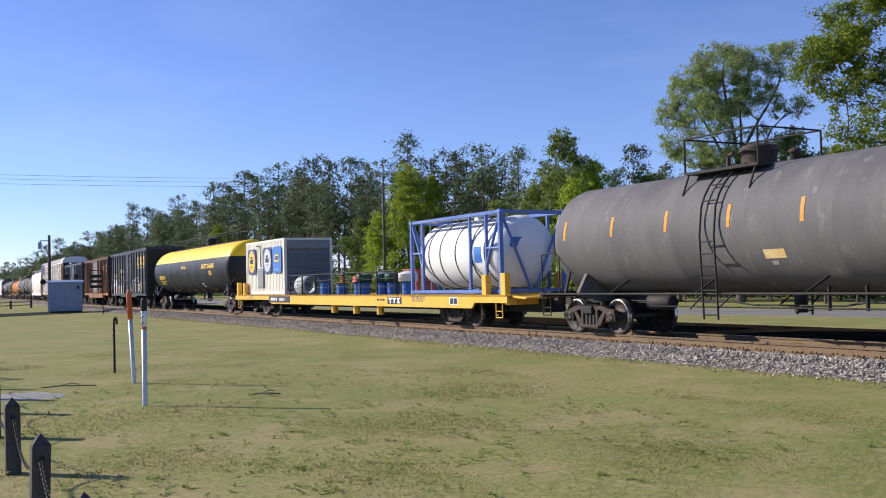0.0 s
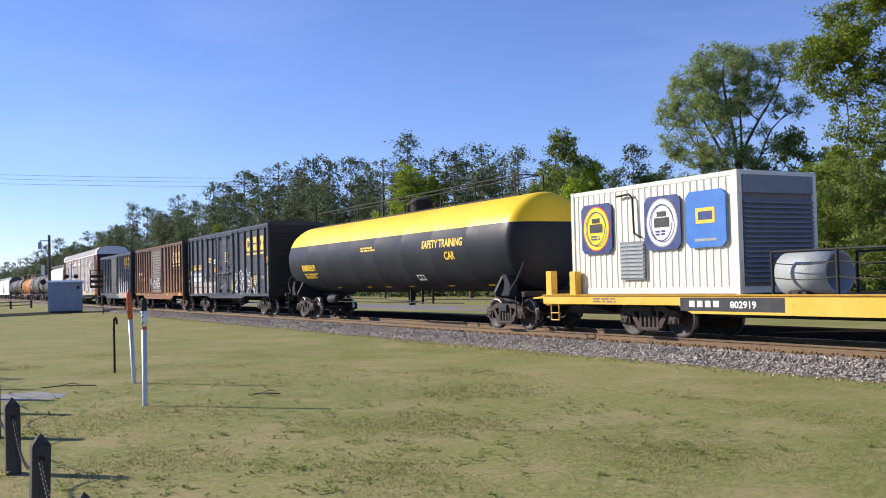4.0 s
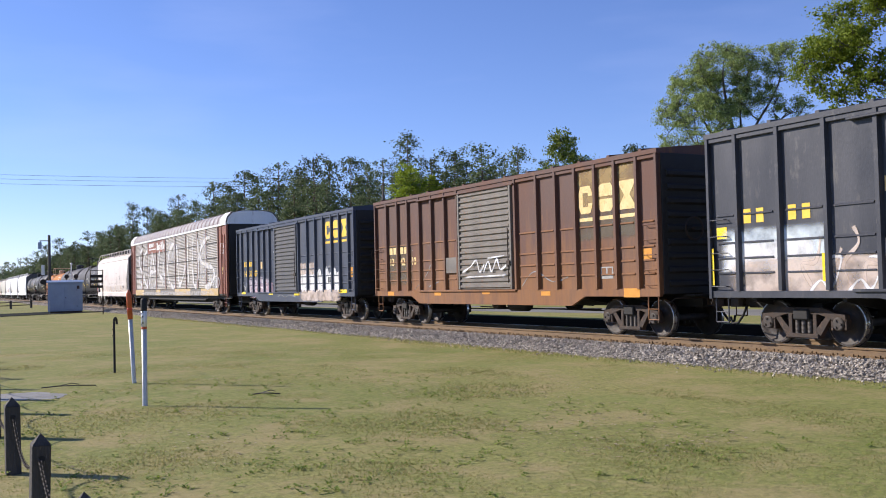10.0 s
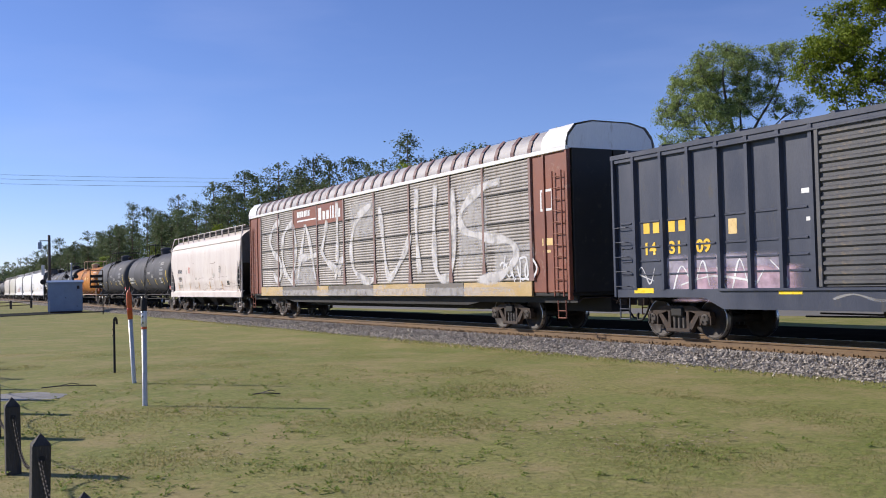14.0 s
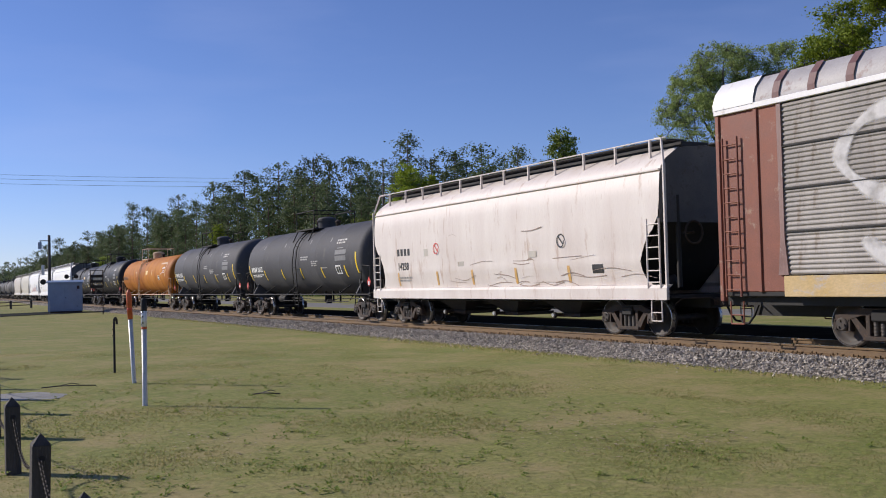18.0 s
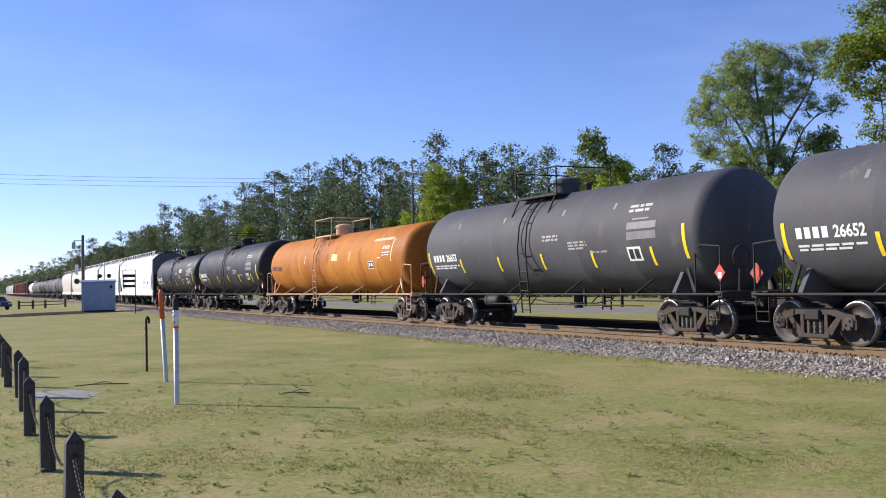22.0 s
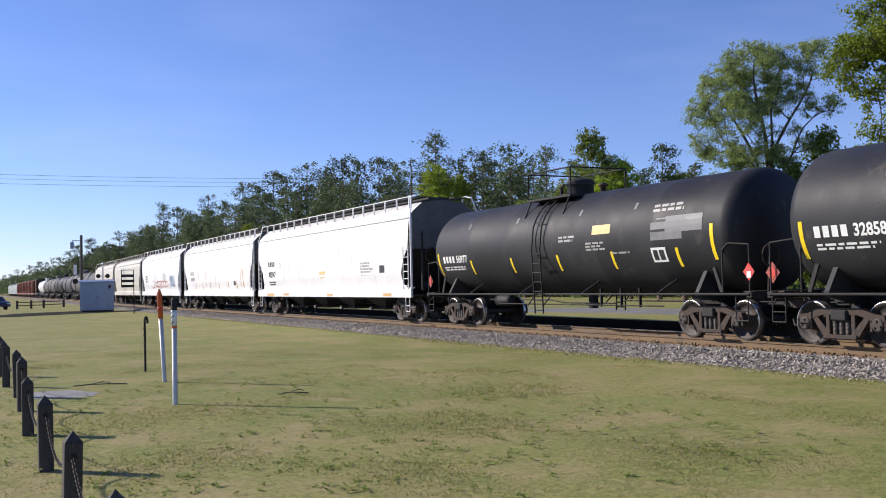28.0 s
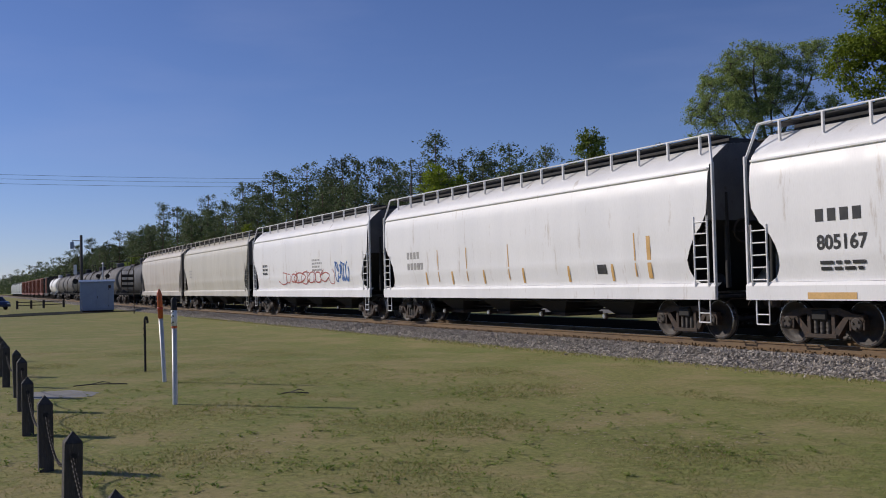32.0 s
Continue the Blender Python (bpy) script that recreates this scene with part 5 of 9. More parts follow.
def side_frame_data():
    sh = Shape()
    a, b = -0.07, 0.07
    top = [(-1.06, 0.50), (-1.04, 0.64), (-0.82, 0.66), (-0.5, 0.77), (0.5, 0.77), (0.82, 0.66), (1.04, 0.64), (1.06, 0.50), (0.74, 0.50), (0.70, 0.56), (0.42, 0.64), (-0.42, 0.64), (-0.70, 0.56), (-0.74, 0.50)]
    sh.prism(top, "y", a, b)
    for s in (-1, 1):
        sh.prism([(s * 0.72, 0.60), (s * 0.60, 0.62), (s * 0.24, 0.24), (s * 0.40, 0.16)], "y", a + 0.01, b - 0.01)
        sh.box(min(s * 0.26, s * 0.36), max(s * 0.26, s * 0.36), a + 0.005, b - 0.005, 0.2, 0.68, 0.01)
        sh.box(min(s * 0.70, s * 0.76), max(s * 0.70, s * 0.76), a, b, 0.32, 0.55, 0.01)
        sh.box(min(s * 1.02, s * 1.08), max(s * 1.02, s * 1.08), a, b, 0.34, 0.55, 0.01)
        sh.box(min(s * 0.76, s * 1.02), max(s * 0.76, s * 1.02), a + 0.01, b - 0.01, 0.57, 0.63, 0.01)
    sh.box(-0.42, 0.42, a - 0.03, b + 0.03, 0.15, 0.245, 0.02)
    return sh.data("side_frame", M_IRON)


def spring_data():
    return Shape().lathe([(0.245 + 0.026 * i + d, 0.066 if k else 0.05) for i in range(11) for d, k in ((0.0, 0), (0.008, 1), (0.018, 1))] + [(0.54, 0.05)], 8, "z").data("spring", M_COIL)


D_WHEELS, D_TREAD, D_FRAME, D_SPRING = wheelset_data(), (tread_data(-1), tread_data(1)), side_frame_data(), spring_data()
D_BOLSTER = Shape().box(-0.2, 0.2, -1.12, 1.12, 0.52, 0.74, 0.03).box(-0.12, 0.12, -0.6, 0.6, 0.44, 0.84, 0.02).box(-0.62, 0.62, -0.12, 0.12, 0.36, 0.44, 0.02).tube((-0.42, -0.95, 0.42), (-0.42, 0.95, 0.42), 0.05).tube((0.42, -0.95, 0.42), (0.42, 0.95, 0.42), 0.05).data("truck", M_BLACK)


def truck(car, x, near=True):
    t = part("truck", D_BOLSTER, M_BLACK, car, m=pose(x, 0, 0))
    for s in (-1, 1):
        part("side_frame", D_FRAME, M_IRON, t, m=pose(0, s * 0.99, 0))
        for k in (-1, 0, 1):
            if near:
                part("spring", D_SPRING, M_COIL, t, m=pose(k * 0.155, s * 0.99, 0))
    for k in (-0.89, 0.89):
        w = part("wheelset", D_WHEELS, M_WHEEL, car, m=pose(x + k, 0, WHEEL_R))
        if near:
            for d in D_TREAD:
                part("wheel_tread", d, M_SHINE, w, "bright worn wheel tread")
            SPIN.append((w, car, x + k))


D_COUPLER = Shape().box(-0.55, 0.05, -0.09, 0.09, 0.76, 0.94, 0.02).prism([(0.05, -0.16), (0.26, -0.2), (0.34, -0.1), (0.22, -0.02), (0.24, 0.1), (0.36, 0.16), (0.34, 0.24), (0.12, 0.22), (0.05, 0.15)], "z", 0.73, 0.99).data("coupler", M_IRON)
D_HOSE = Shape().rod([(0, 0, 0.8), (0.12, 0.02, 0.55), (0.25, 0.05, 0.38), (0.42, 0.06, 0.36), (0.5, 0.02, 0.5)], 0.028).data("air_hose", M_BLACK)


def ends(car, half, near=True):
    """Couplers, cut levers and air hoses at both ends."""
    for s in (-1, 1):
        part("coupler", D_COUPLER, M_IRON, car, m=pose(s * (half + 0.28), 0, 0, 0, 0, 0 if s > 0 else 180))
        if near:
            part("air_hose", D_HOSE, M_BLACK, car, m=pose(s * half, 0.35 * s, 0, 0, 0, 0 if s > 0 else 180))
            part("cut_lever", Shape().rod([(s * (half + 0.1), -1.35, 0.82), (s * (half + 0.18), -1.2, 0.95), (s * (half + 0.18), -0.3, 0.95), (s * (half + 0.3), -0.1, 0.8)], 0.014), M_IRON, car)


def brake_gear(car, x):
    """An air tank, a brake cylinder, a valve and rods under the floor."""
    part("air_tank", Shape().lathe([(-0.55, 0.0), (-0.5, 0.15), (-0.42, 0.2), (0.42, 0.2), (0.5, 0.15), (0.55, 0.0)], 14, "x", (x, -0.55, 0.72)), M_BLACK, car)
    part("brake_cylinder", Shape().tube((x + 1.2, 0.4, 0.72), (x + 1.75, 0.4, 0.72), 0.15, 12).tube((x + 1.75, 0.4, 0.72), (x + 2.4, 0.4, 0.7), 0.03), M_BLACK, car)
    part("brake_valve", Shape().box(x - 1.4, x - 1.0, -0.7, -0.4, 0.6, 0.92, 0.04).box(x - 1.3, x - 1.15, -0.78, -0.7, 0.66, 0.84, 0.03), M_IRON, car)
    part("brake_rod", Shape().tube((x - 3.6, -0.25, 0.55), (x + 3.6, -0.25, 0.62), 0.02).tube((x - 3.6, 0.2, 0.6), (x + 3.6, 0.2, 0.55), 0.02).tube((x - 3, -1.0, 0.78), (x + 3, -1.0, 0.78), 0.018), M_BLACK, car)


def ladder(car, x, y, z0, z1, w, n, mat, split=True, nrm="y", label=""):
    """Two side rails and n rungs, across x, or across y at an end."""
    sh = Shape()
    flip = (lambda a, b, c: (a, b, c)) if nrm == "y" else (lambda a, b, c: (x + (b - y), y + (a - x), c))
    for s in (-1, 1):
        sh.tube(flip(x + s * w / 2, y, z0), flip(x + s * w / 2, y, z1), 0.024, 6)
    rung = Shape().tube(flip(x - w / 2, y, 0), flip(x + w / 2, y, 0), 0.016, 6)
    if not split:
        for i in range(n):
            z = z0 + (z1 - z0) * (i + 0.5) / n
            sh.tube(flip(x - w / 2, y, z), flip(x + w / 2, y, z), 0.016, 5)
        return part("ladder", sh, mat, car, label)
    lad = part("ladder", sh, mat, car, label)
    d = rung.data("rung", mat)
    for i in range(n):
        part("rung", d, mat, lad, m=pose(0, 0, z0 + (z1 - z0) * (i + 0.5) / n))
    return lad


def grab(car, x, y, z, w, mat, out=-0.07):
    return part("grab_iron", Shape().rod([(x - w / 2, y, z), (x - w / 2, y + out, z), (x + w / 2, y + out, z), (x + w / 2, y, z)], 0.012, 5), mat, car)


def stirrup(car, x, y, mat, z0=1.0, z1=0.42, w=0.36):
    return part("sill_step", Shape().rod([(x - w / 2, y, z0), (x - w / 2, y, z1), (x + w / 2, y, z1), (x + w / 2, y, z0)], 0.018, 5).tube((x - w / 2, y, (z0 + z1) / 2 - 0.05), (x + w / 2, y, (z0 + z1) / 2 - 0.05), 0.015, 5), mat, car)


# ---- markings ----
def on_flat(y):
    return lambda x, z: (x, y, z)


def on_round(r, zc, out=0.006):
    """Lays (x, height) points round a tank, its height measured along the curve from the tank's axis."""
    return lambda x, z: (x, -(r + out) * math.cos((z - zc) / r), zc + (r + out) * math.sin((z - zc) / r))


def mark(name, boxes, fy, mat, parent, label=""):
    """Flat painted oblongs (x0, x1, z0, z1) laid on a side."""
    if name in ("reflector", "yellow_strip", "yellow_patch", "reporting_mark", "streak") and len(boxes) > 1:
        for b in boxes:
            mark(name, [b], fy, mat, parent, label)
        return None
    sh = Shape()
    for x0, x1, z0, z1 in boxes:
        n = max(1, int((z1 - z0) / 0.12))
        vs = [fy(x, z0 + (z1 - z0) * i / n) for i in range(n + 1) for x in (x0, x1)]
        sh.add(vs, [(2 * i, 2 * i + 1, 2 * i + 3, 2 * i + 2) for i in range(n)])
    return part(name, sh, mat, parent, label)


def poly(name, polys, fy, mat, parent, label=""):
    sh = Shape()
    for p in polys:
        sh.add([fy(*q) for q in p], [tuple(range(len(p)))])
    return part(name, sh, mat, parent, label)


def words(text, x, z, size, fy, mat, parent, squeeze=1.0, label=""):
    """Lettering with its lower left corner at (x, z)."""
    cu = bpy.data.curves.new("lettering", "FONT")
    cu.body, cu.size, cu.resolution_u = text, size, 3
    cu.offset = size * 0.03
    tmp = bpy.data.objects.new("lettering", cu)
    me = bpy.data.meshes.new_from_object(tmp)
    bpy.data.objects.remove(tmp)
    me.materials.clear()
    me.materials.append(mat)
    for v in me.vertices:
        v.co = fy(x + v.co.x * squeeze, z + v.co.y)
    return part("lettering", me, mat, parent, label)


def small_print(x, z, w, lines, fy, mat, parent, h=0.05, seed=1):
    """Unreadable lines of small lettering: bars."""
    rnd = random.Random(seed)
    bx = []
    for i in range(lines):
        u = x
        end = x + w * rnd.uniform(0.7, 1)
        while u < end:
            l = rnd.uniform(0.12, 0.34)
            bx.append((u, min(end, u + l), z - i * h * 1.7, z - i * h * 1.7 + h))
            u += l + 0.06
    return mark("small_lettering", bx, fy, mat, parent)


def stroke(sh, pts, w, fy):
    """One painted stroke through points, its width w."""
    P = [Vector((a, b)) for a, b in pts]
    # smoothed
    Q = []
    for i in range(len(P) - 1):
        p0, p1, p2, p3 = P[max(0, i - 1)], P[i], P[i + 1], P[min(len(P) - 1, i + 2)]
        for k in range(5):
            t = k / 5
            Q.append(0.5 * (2 * p1 + (p2 - p0) * t + (2 * p0 - 5 * p1 + 4 * p2 - p3) * t * t + (3 * p1 - p0 - 3 * p2 + p3) * t ** 3))
    Q.append(P[-1])
    vs = []
    for i, q in enumerate(Q):
        d = (Q[min(len(Q) - 1, i + 1)] - Q[max(0, i - 1)])
        d = d.normalized() if d.length > 0 else Vector((1, 0))
        n = Vector((-d.y, d.x)) * w / 2
        lift = 0.0003 * i + 0.0011 * (len(sh.f) // 10 % 7)
        vs += [(a[0], a[1] - lift, a[2]) for a in (fy(*(q + n)), fy(*(q - n)))]
    sh.add(vs, [(2 * i, 2 * i + 1, 2 * i + 3, 2 * i + 2) for i in range(len(Q) - 1)])


def spray_material(name, a, b, cover=0.9):
    """Sprayed paint: full along the middle of a stroke, thinning to nothing at its edges, patchy where it has worn."""
    mt = surf(name, a, b, rough=0.65, scale=2.5, grain=0.05, bump=0)
    nt = mt.node_tree
    N, Lk = nt.nodes, nt.links
    bs = N["Principled BSDF"]
    at, co, no = N.new("ShaderNodeAttribute"), N.new("ShaderNodeTexCoord"), N.new("ShaderNodeTexNoise")
    at.attribute_name = "body"
    no.inputs["Scale"].default_value, no.inputs["Detail"].default_value = 2.6, 6
    Lk.new(co.outputs["Object"], no.inputs["Vector"])
    wear, edge, mu = N.new("ShaderNodeMapRange"), N.new("ShaderNodeMapRange"), N.new("ShaderNodeMath")
    wear.inputs[1].default_value, wear.inputs[2].default_value, wear.inputs[3].default_value, wear.inputs[4].default_value = 0.32, 0.55, 0.45 * cover, cover
    edge.interpolation_type = "SMOOTHSTEP"
    edge.inputs[1].default_value, edge.inputs[2].default_value = 0.05, 0.75
    mu.operation = "MULTIPLY"
    Lk.new(no.outputs[0], wear.inputs[0])
    Lk.new(at.outputs["Fac"], edge.inputs[0])
    Lk.new(wear.outputs[0], mu.inputs[0])
    Lk.new(edge.outputs[0], mu.inputs[1])
    Lk.new(mu.outputs[0], bs.inputs["Alpha"])
    return mt


def curve_through(P):
    """A smooth run of points through P."""
    P = [Vector(p) for p in P]
    Q = []
    for i in range(len(P) - 1):
        p0, p1, p2, p3 = P[max(0, i - 1)], P[i], P[i + 1], P[min(len(P) - 1, i + 2)]
        for k in range(6):
            t = k / 6
            Q.append(0.5 * (2 * p1 + (p2 - p0) * t + (2 * p0 - 5 * p1 + 4 * p2 - p3) * t * t + (3 * p1 - p0 - 3 * p2 + p3) * t ** 3))
    return Q + [P[-1]]


def spray(strokes, w, fy, mat, parent, label="spray-painted stroke"):
    """Soft-edged strokes, each a list of points and a part of its own; w is their width."""
    for n, pts in enumerate(strokes):
        Q = curve_through(pts)
        vs, body = [], []
        for i, q in enumerate(Q):
            d = Q[min(len(Q) - 1, i + 1)] - Q[max(0, i - 1)]
            d = d.normalized() if d.length > 0 else Vector((1, 0))
            side = Vector((-d.y, d.x)) * w / 2 * (0.85 + 0.3 * math.sin(i * 0.7 + n))
            end = 0.0 if i in (0, len(Q) - 1) else 0.7 if i in (1, len(Q) - 2) else 1.0
            for u in (-1.0, -0.3, 0.3, 1.0):
                a = fy(*(q + side * u))
                vs.append((a[0], a[1] - 0.0012 * (n % 9) - 0.00012 * i, a[2]))
                body.append((1.0 if abs(u) < 0.5 else 0.0) * end)
        me = plain_mesh("graffiti", vs, [(4 * i + j, 4 * i + j + 1, 4 * i + j + 5, 4 * i + j + 4) for i in range(len(Q) - 1) for j in range(3)], mat)
        me.attributes.new("body", "FLOAT", "POINT").data.foreach_set("value", body)
        part("graffiti", me, mat, parent, label)


def haze(x0, x1, z0, z1, fy, mat, parent, seed, label="cloudy patch of thin paint"):
    """A cloudy patch that fades out all round."""
    rnd = random.Random(seed)
    nx, nz = 14, 8
    vs, body = [], []
    for i in range(nx + 1):
        for j in range(nz + 1):
            u, v = i / nx, j / nz
            vs.append(fy(x0 + (x1 - x0) * u, z0 + (z1 - z0) * v))
            body.append(max(0.0, min(1.0, 6.5 * min(u, 1 - u, v * 0.8, (1 - v) * 0.8) * rnd.uniform(0.6, 1.2))))
    n = nz + 1
    me = plain_mesh("graffiti", vs, [(i * n + j, i * n + n + j, i * n + n + j + 1, i * n + j + 1) for i in range(nx) for j in range(nz)], mat)
    me.attributes.new("body", "FLOAT", "POINT").data.foreach_set("value", body)
    return part("graffiti", me, mat, parent, label)


def scrawl(x0, x1, z0, z1, fy, mat, parent, seed, n=6, w=0.07, label="spray-painted tag"):
    """A run of rounded spray-paint loops that cannot be read."""
    rnd = random.Random(seed)
    d, zc, hz = (x1 - x0) / n, (z0 + z1) / 2, (z1 - z0) / 2
    for i in range(n):
        a = x0 + d * (i + 0.5)
        t0, turn = rnd.uniform(0, 6.28), rnd.choice((-1, 1)) * rnd.uniform(3.6, 6.6)
        rx, rz = d * rnd.uniform(0.45, 0.85), hz * rnd.uniform(0.55, 0.95)
        pts = [(a + rx * math.cos(t0 + turn * k / 6) * (1 + 0.25 * math.sin(k * 2.1 + i)), zc + rz * math.sin(t0 + turn * k / 6) + rnd.uniform(-0.08, 0.08) * hz) for k in range(7)]
        if rnd.random() < 0.5:
            pts.append((a + rnd.uniform(-0.6, 0.9) * d, rnd.choice((z0, z1))))
        sh = Shape()
        stroke(sh, pts, w * rnd.uniform(0.7, 1.3), fy)
        part("graffiti", sh, mat, parent, label)


def blob(x0, x1, z0, z1, fy, mat, parent, seed, label="spray-painted fill"):
    """A filled patch of spray paint with a bulging upper edge."""
    rnd = random.Random(seed)
    n = 60
    lumps = max(3, round((x1 - x0) / 0.42))
    hs = [rnd.uniform(0.6, 1.0) for _ in range(lumps + 1)]
    sh = Shape()
    vs = []
    for i in range(n + 1):
        u = i / n * lumps
        k = min(lumps - 1, int(u))
        top = hs[k] * (0.62 + 0.38 * math.sqrt(max(0.0, 1 - (2 * (u - k) - 1) ** 2)))
        x, z = x0 + (x1 - x0) * i / n, z0 + (z1 - z0) * top
        low = z0 + 0.06 * (z1 - z0) * math.sin(i * 1.3 + seed)
        vs += [fy(x, low), fy(x, (low + z) / 2), fy(x, z)]
    sh.add(vs, [(3 * i + j, 3 * i + 3 + j, 3 * i + 4 + j, 3 * i + 1 + j) for i in range(n) for j in (0, 1)])
    return part("graffiti", sh, mat, parent, label)


def emblem(x, z, w, h, fy, mat, parent, gap=0.3, bars=True):
    """Three plain heavy shapes over underlines, as the owner's mark is drawn."""
    step = w / 3
    k = step * (1 - gap)
    for i in range(3):
        P = []
        a = x + i * step
        z0 = z + (h * 0.22 if bars else 0)
        t, u = k * 0.3, h * 0.19
        zt = z + h
        if i == 0:      # an eight-cornered block with a slot
            P += [[(a, z0 + u), (a + t, z0 + u), (a + t, zt - u), (a, zt - u)], [(a + k - t, z0 + u), (a + k, z0 + u), (a + k, z0 + u * 1.5), (a + k - t, z0 + u * 1.5)], [(a + k - t, zt - u * 1.5), (a + k, zt - u * 1.5), (a + k, zt - u), (a + k - t, zt - u)], [(a, zt - u), (a + k, zt - u), (a + k * 0.85, zt), (a + k * 0.15, zt)], [(a + k * 0.15, z0), (a + k * 0.85, z0), (a + k, z0 + u), (a, z0 + u)]]
        elif i == 1:    # two blocks, one over the other
            zm = (z0 + zt) / 2
            P += [[(a, zm + u * 0.2), (a + k, zm + u * 0.2), (a + k, zt - u * 0.5), (a + k * 0.85, zt), (a + k * 0.15, zt), (a, zt - u * 0.5)], [(a + k * 0.15, z0), (a + k * 0.85, z0), (a + k, z0 + u * 0.5), (a + k, zm - u * 0.2), (a, zm - u * 0.2), (a, z0 + u * 0.5)]]
        else:           # an hourglass
            zm = (z0 + zt) / 2
            P += [[(a, z0), (a + k, z0), (a + k, z0 + u * 0.7), (a + k * 0.68, zm), (a + k * 0.32, zm), (a, z0 + u * 0.7)], [(a + k * 0.32, zm), (a + k * 0.68, zm), (a + k, zt - u * 0.7), (a + k, zt), (a, zt), (a, zt - u * 0.7)]]
        if bars:
            P.append([(a, z), (a + k, z), (a + k, z + h * 0.1), (a, z + h * 0.1)])
        poly("owner_mark", P, fy, mat, parent, "heavy block shape over an underline" if bars else "")
    return None


# ---- boxcars ----
def boxcar(label, L, tc, mat, door, door_mat, posts, door_x, roof_z=4.5, sill_z=1.02, fish=True, near=True, group="boxcars of the train", end_mat=None):
    """A boxcar: sheet sides with outside posts, a ribbed roof, a door on each side, ladders, sills and ends."""
    car = thing("boxcar", Matrix(), label, "freight car", group)
    h = L / 2
    W = 1.40
    top = roof_z - 0.16
    part("body", Shape().box(-h, h, -W, W, sill_z, top, 0.015), mat, car)
    # roof: low pitch, eaves and ribs
    part("roof", Shape().prism([(-1.5, roof_z - 0.16), (-1.5, roof_z - 0.05), (0, roof_z + 0.09), (1.5, roof_z - 0.05), (1.5, roof_z - 0.16)], "x", -h - 0.02, h + 0.02), mat, car)
    nrib = int(L / 1.15)
    rib = Shape().prism([(-1.47, roof_z - 0.055), (0, roof_z + 0.085), (1.47, roof_z - 0.055), (1.47, roof_z + 0.0), (0, roof_z + 0.15), (-1.47, roof_z + 0.0)], "x", -0.05, 0.05).data("roof_rib", mat)
    for i in range(nrib if near else 0):
        part("roof_rib", rib, mat, car, m=pose(-h + L * (i + 0.5) / nrib, 0, 0))
    # side posts
    dx0, dx1 = door_x
    post = Shape().prism([(-0.07, 0), (-0.045, -0.095), (0.045, -0.095), (0.07, 0)], "z", sill_z + 0.13, top).data("side_post", mat)
    corner = Shape().box(-0.09, 0.0, -0.1, 0.0, sill_z - 0.05, top, 0.01).data("corner_post", mat)
    for s in (-1, 1):
        for x in posts:
            part("side_post", post, mat, car, m=pose(x, s * W, 0, 0, 0, 0 if s < 0 else 180))
        for e in (-1, 1):
            part("corner_post", corner, mat, car, m=pose(e * h, s * W, 0, 0, 0, 0 if (s < 0) == (e > 0) else 0) if e > 0 and s < 0 else pose(e * h + (0.09 if e < 0 else 0), s * W + (0.1 if s > 0 else 0), 0))
        # side sill, deeper between the trucks
        y0, y1 = (-1.47, -W) if s < 0 else (W, 1.47)
        if fish:
            part("side_sill", Shape().prism([(-h, sill_z - 0.05), (-h, sill_z + 0.14), (h, sill_z + 0.14), (h, sill_z - 0.05), (tc / 2 - 1.3, sill_z - 0.05), (tc / 2 - 1.9, sill_z - 0.3), (-tc / 2 + 1.9, sill_z - 0.3), (-tc / 2 + 1.3, sill_z - 0.05)], "y", y0, y1), mat, car)
        else:
            part("side_sill", Shape().prism([(-h, sill_z - 0.02), (-h, sill_z + 0.12), (h, sill_z + 0.12), (h, sill_z - 0.02), (dx1 + 2.2, sill_z - 0.02), (dx1 + 1.6, sill_z - 0.14), (dx0 - 1.6, sill_z - 0.14), (dx0 - 2.2, sill_z - 0.02)], "y", y0, y1), mat, car)
        part("top_rail", Shape().box(-h, h, y0, y1, top - 0.1, top, 0.01), mat, car)
    # short ledges between the posts of the near side
    stops = sorted([-h + 0.09, *posts, h - 0.09]) if near else []
    ledges = {}
    for a, b in zip(stops, stops[1:]):
        if b - a > 1.5 or b - a < 0.5 or (a < dx1 - 0.2 and b > dx0 + 0.2):
            continue
        k = round(b - a, 1)
        if k not in ledges:
            ledges[k] = Shape().prism([(-W, -0.02), (-W - 0.028, -0.014), (-W - 0.028, 0.004), (-W, 0.03)], "x", 0.14, k - 0.16).data("panel_ledge", mat)
        for z in (0.5, 0.82, 1.15, 1.75):
            part("panel_ledge", ledges[k], mat, car, m=pose(a, 0, sill_z + z))
    for s in (-1, 1):
        y = s * W
        zb, zt = sill_z + 0.16, top - 0.14
        flip = pose(0, 0, 0) if s < 0 else pose(dx0 + dx1, 0, 0, 0, 0, 180)
        if door == "slide":
            sh = Shape().box(dx0, dx1, -W - 0.075, -W - 0.02, zb, zt, 0.01)
            d = part("door", sh, door_mat, car, "weathered corrugated sliding door", flip)
            n = 17
            cor = Shape().prism([(-W - 0.07, -0.06), (-W - 0.125, -0.025), (-W - 0.125, 0.025), (-W - 0.07, 0.06)], "x", dx0 + 0.12, dx1 - 0.12).data("corrugation", door_mat)
            for i in range(n):
                part("corrugation", cor, door_mat, d, m=pose(0, 0, zb + (zt - zb) * (i + 0.5) / n))
            for x in (dx0, dx1 - 0.1):
                part("door_edge", Shape().box(x, x + 0.1, -W - 0.13, -W - 0.07, zb, zt, 0.01), door_mat, d)
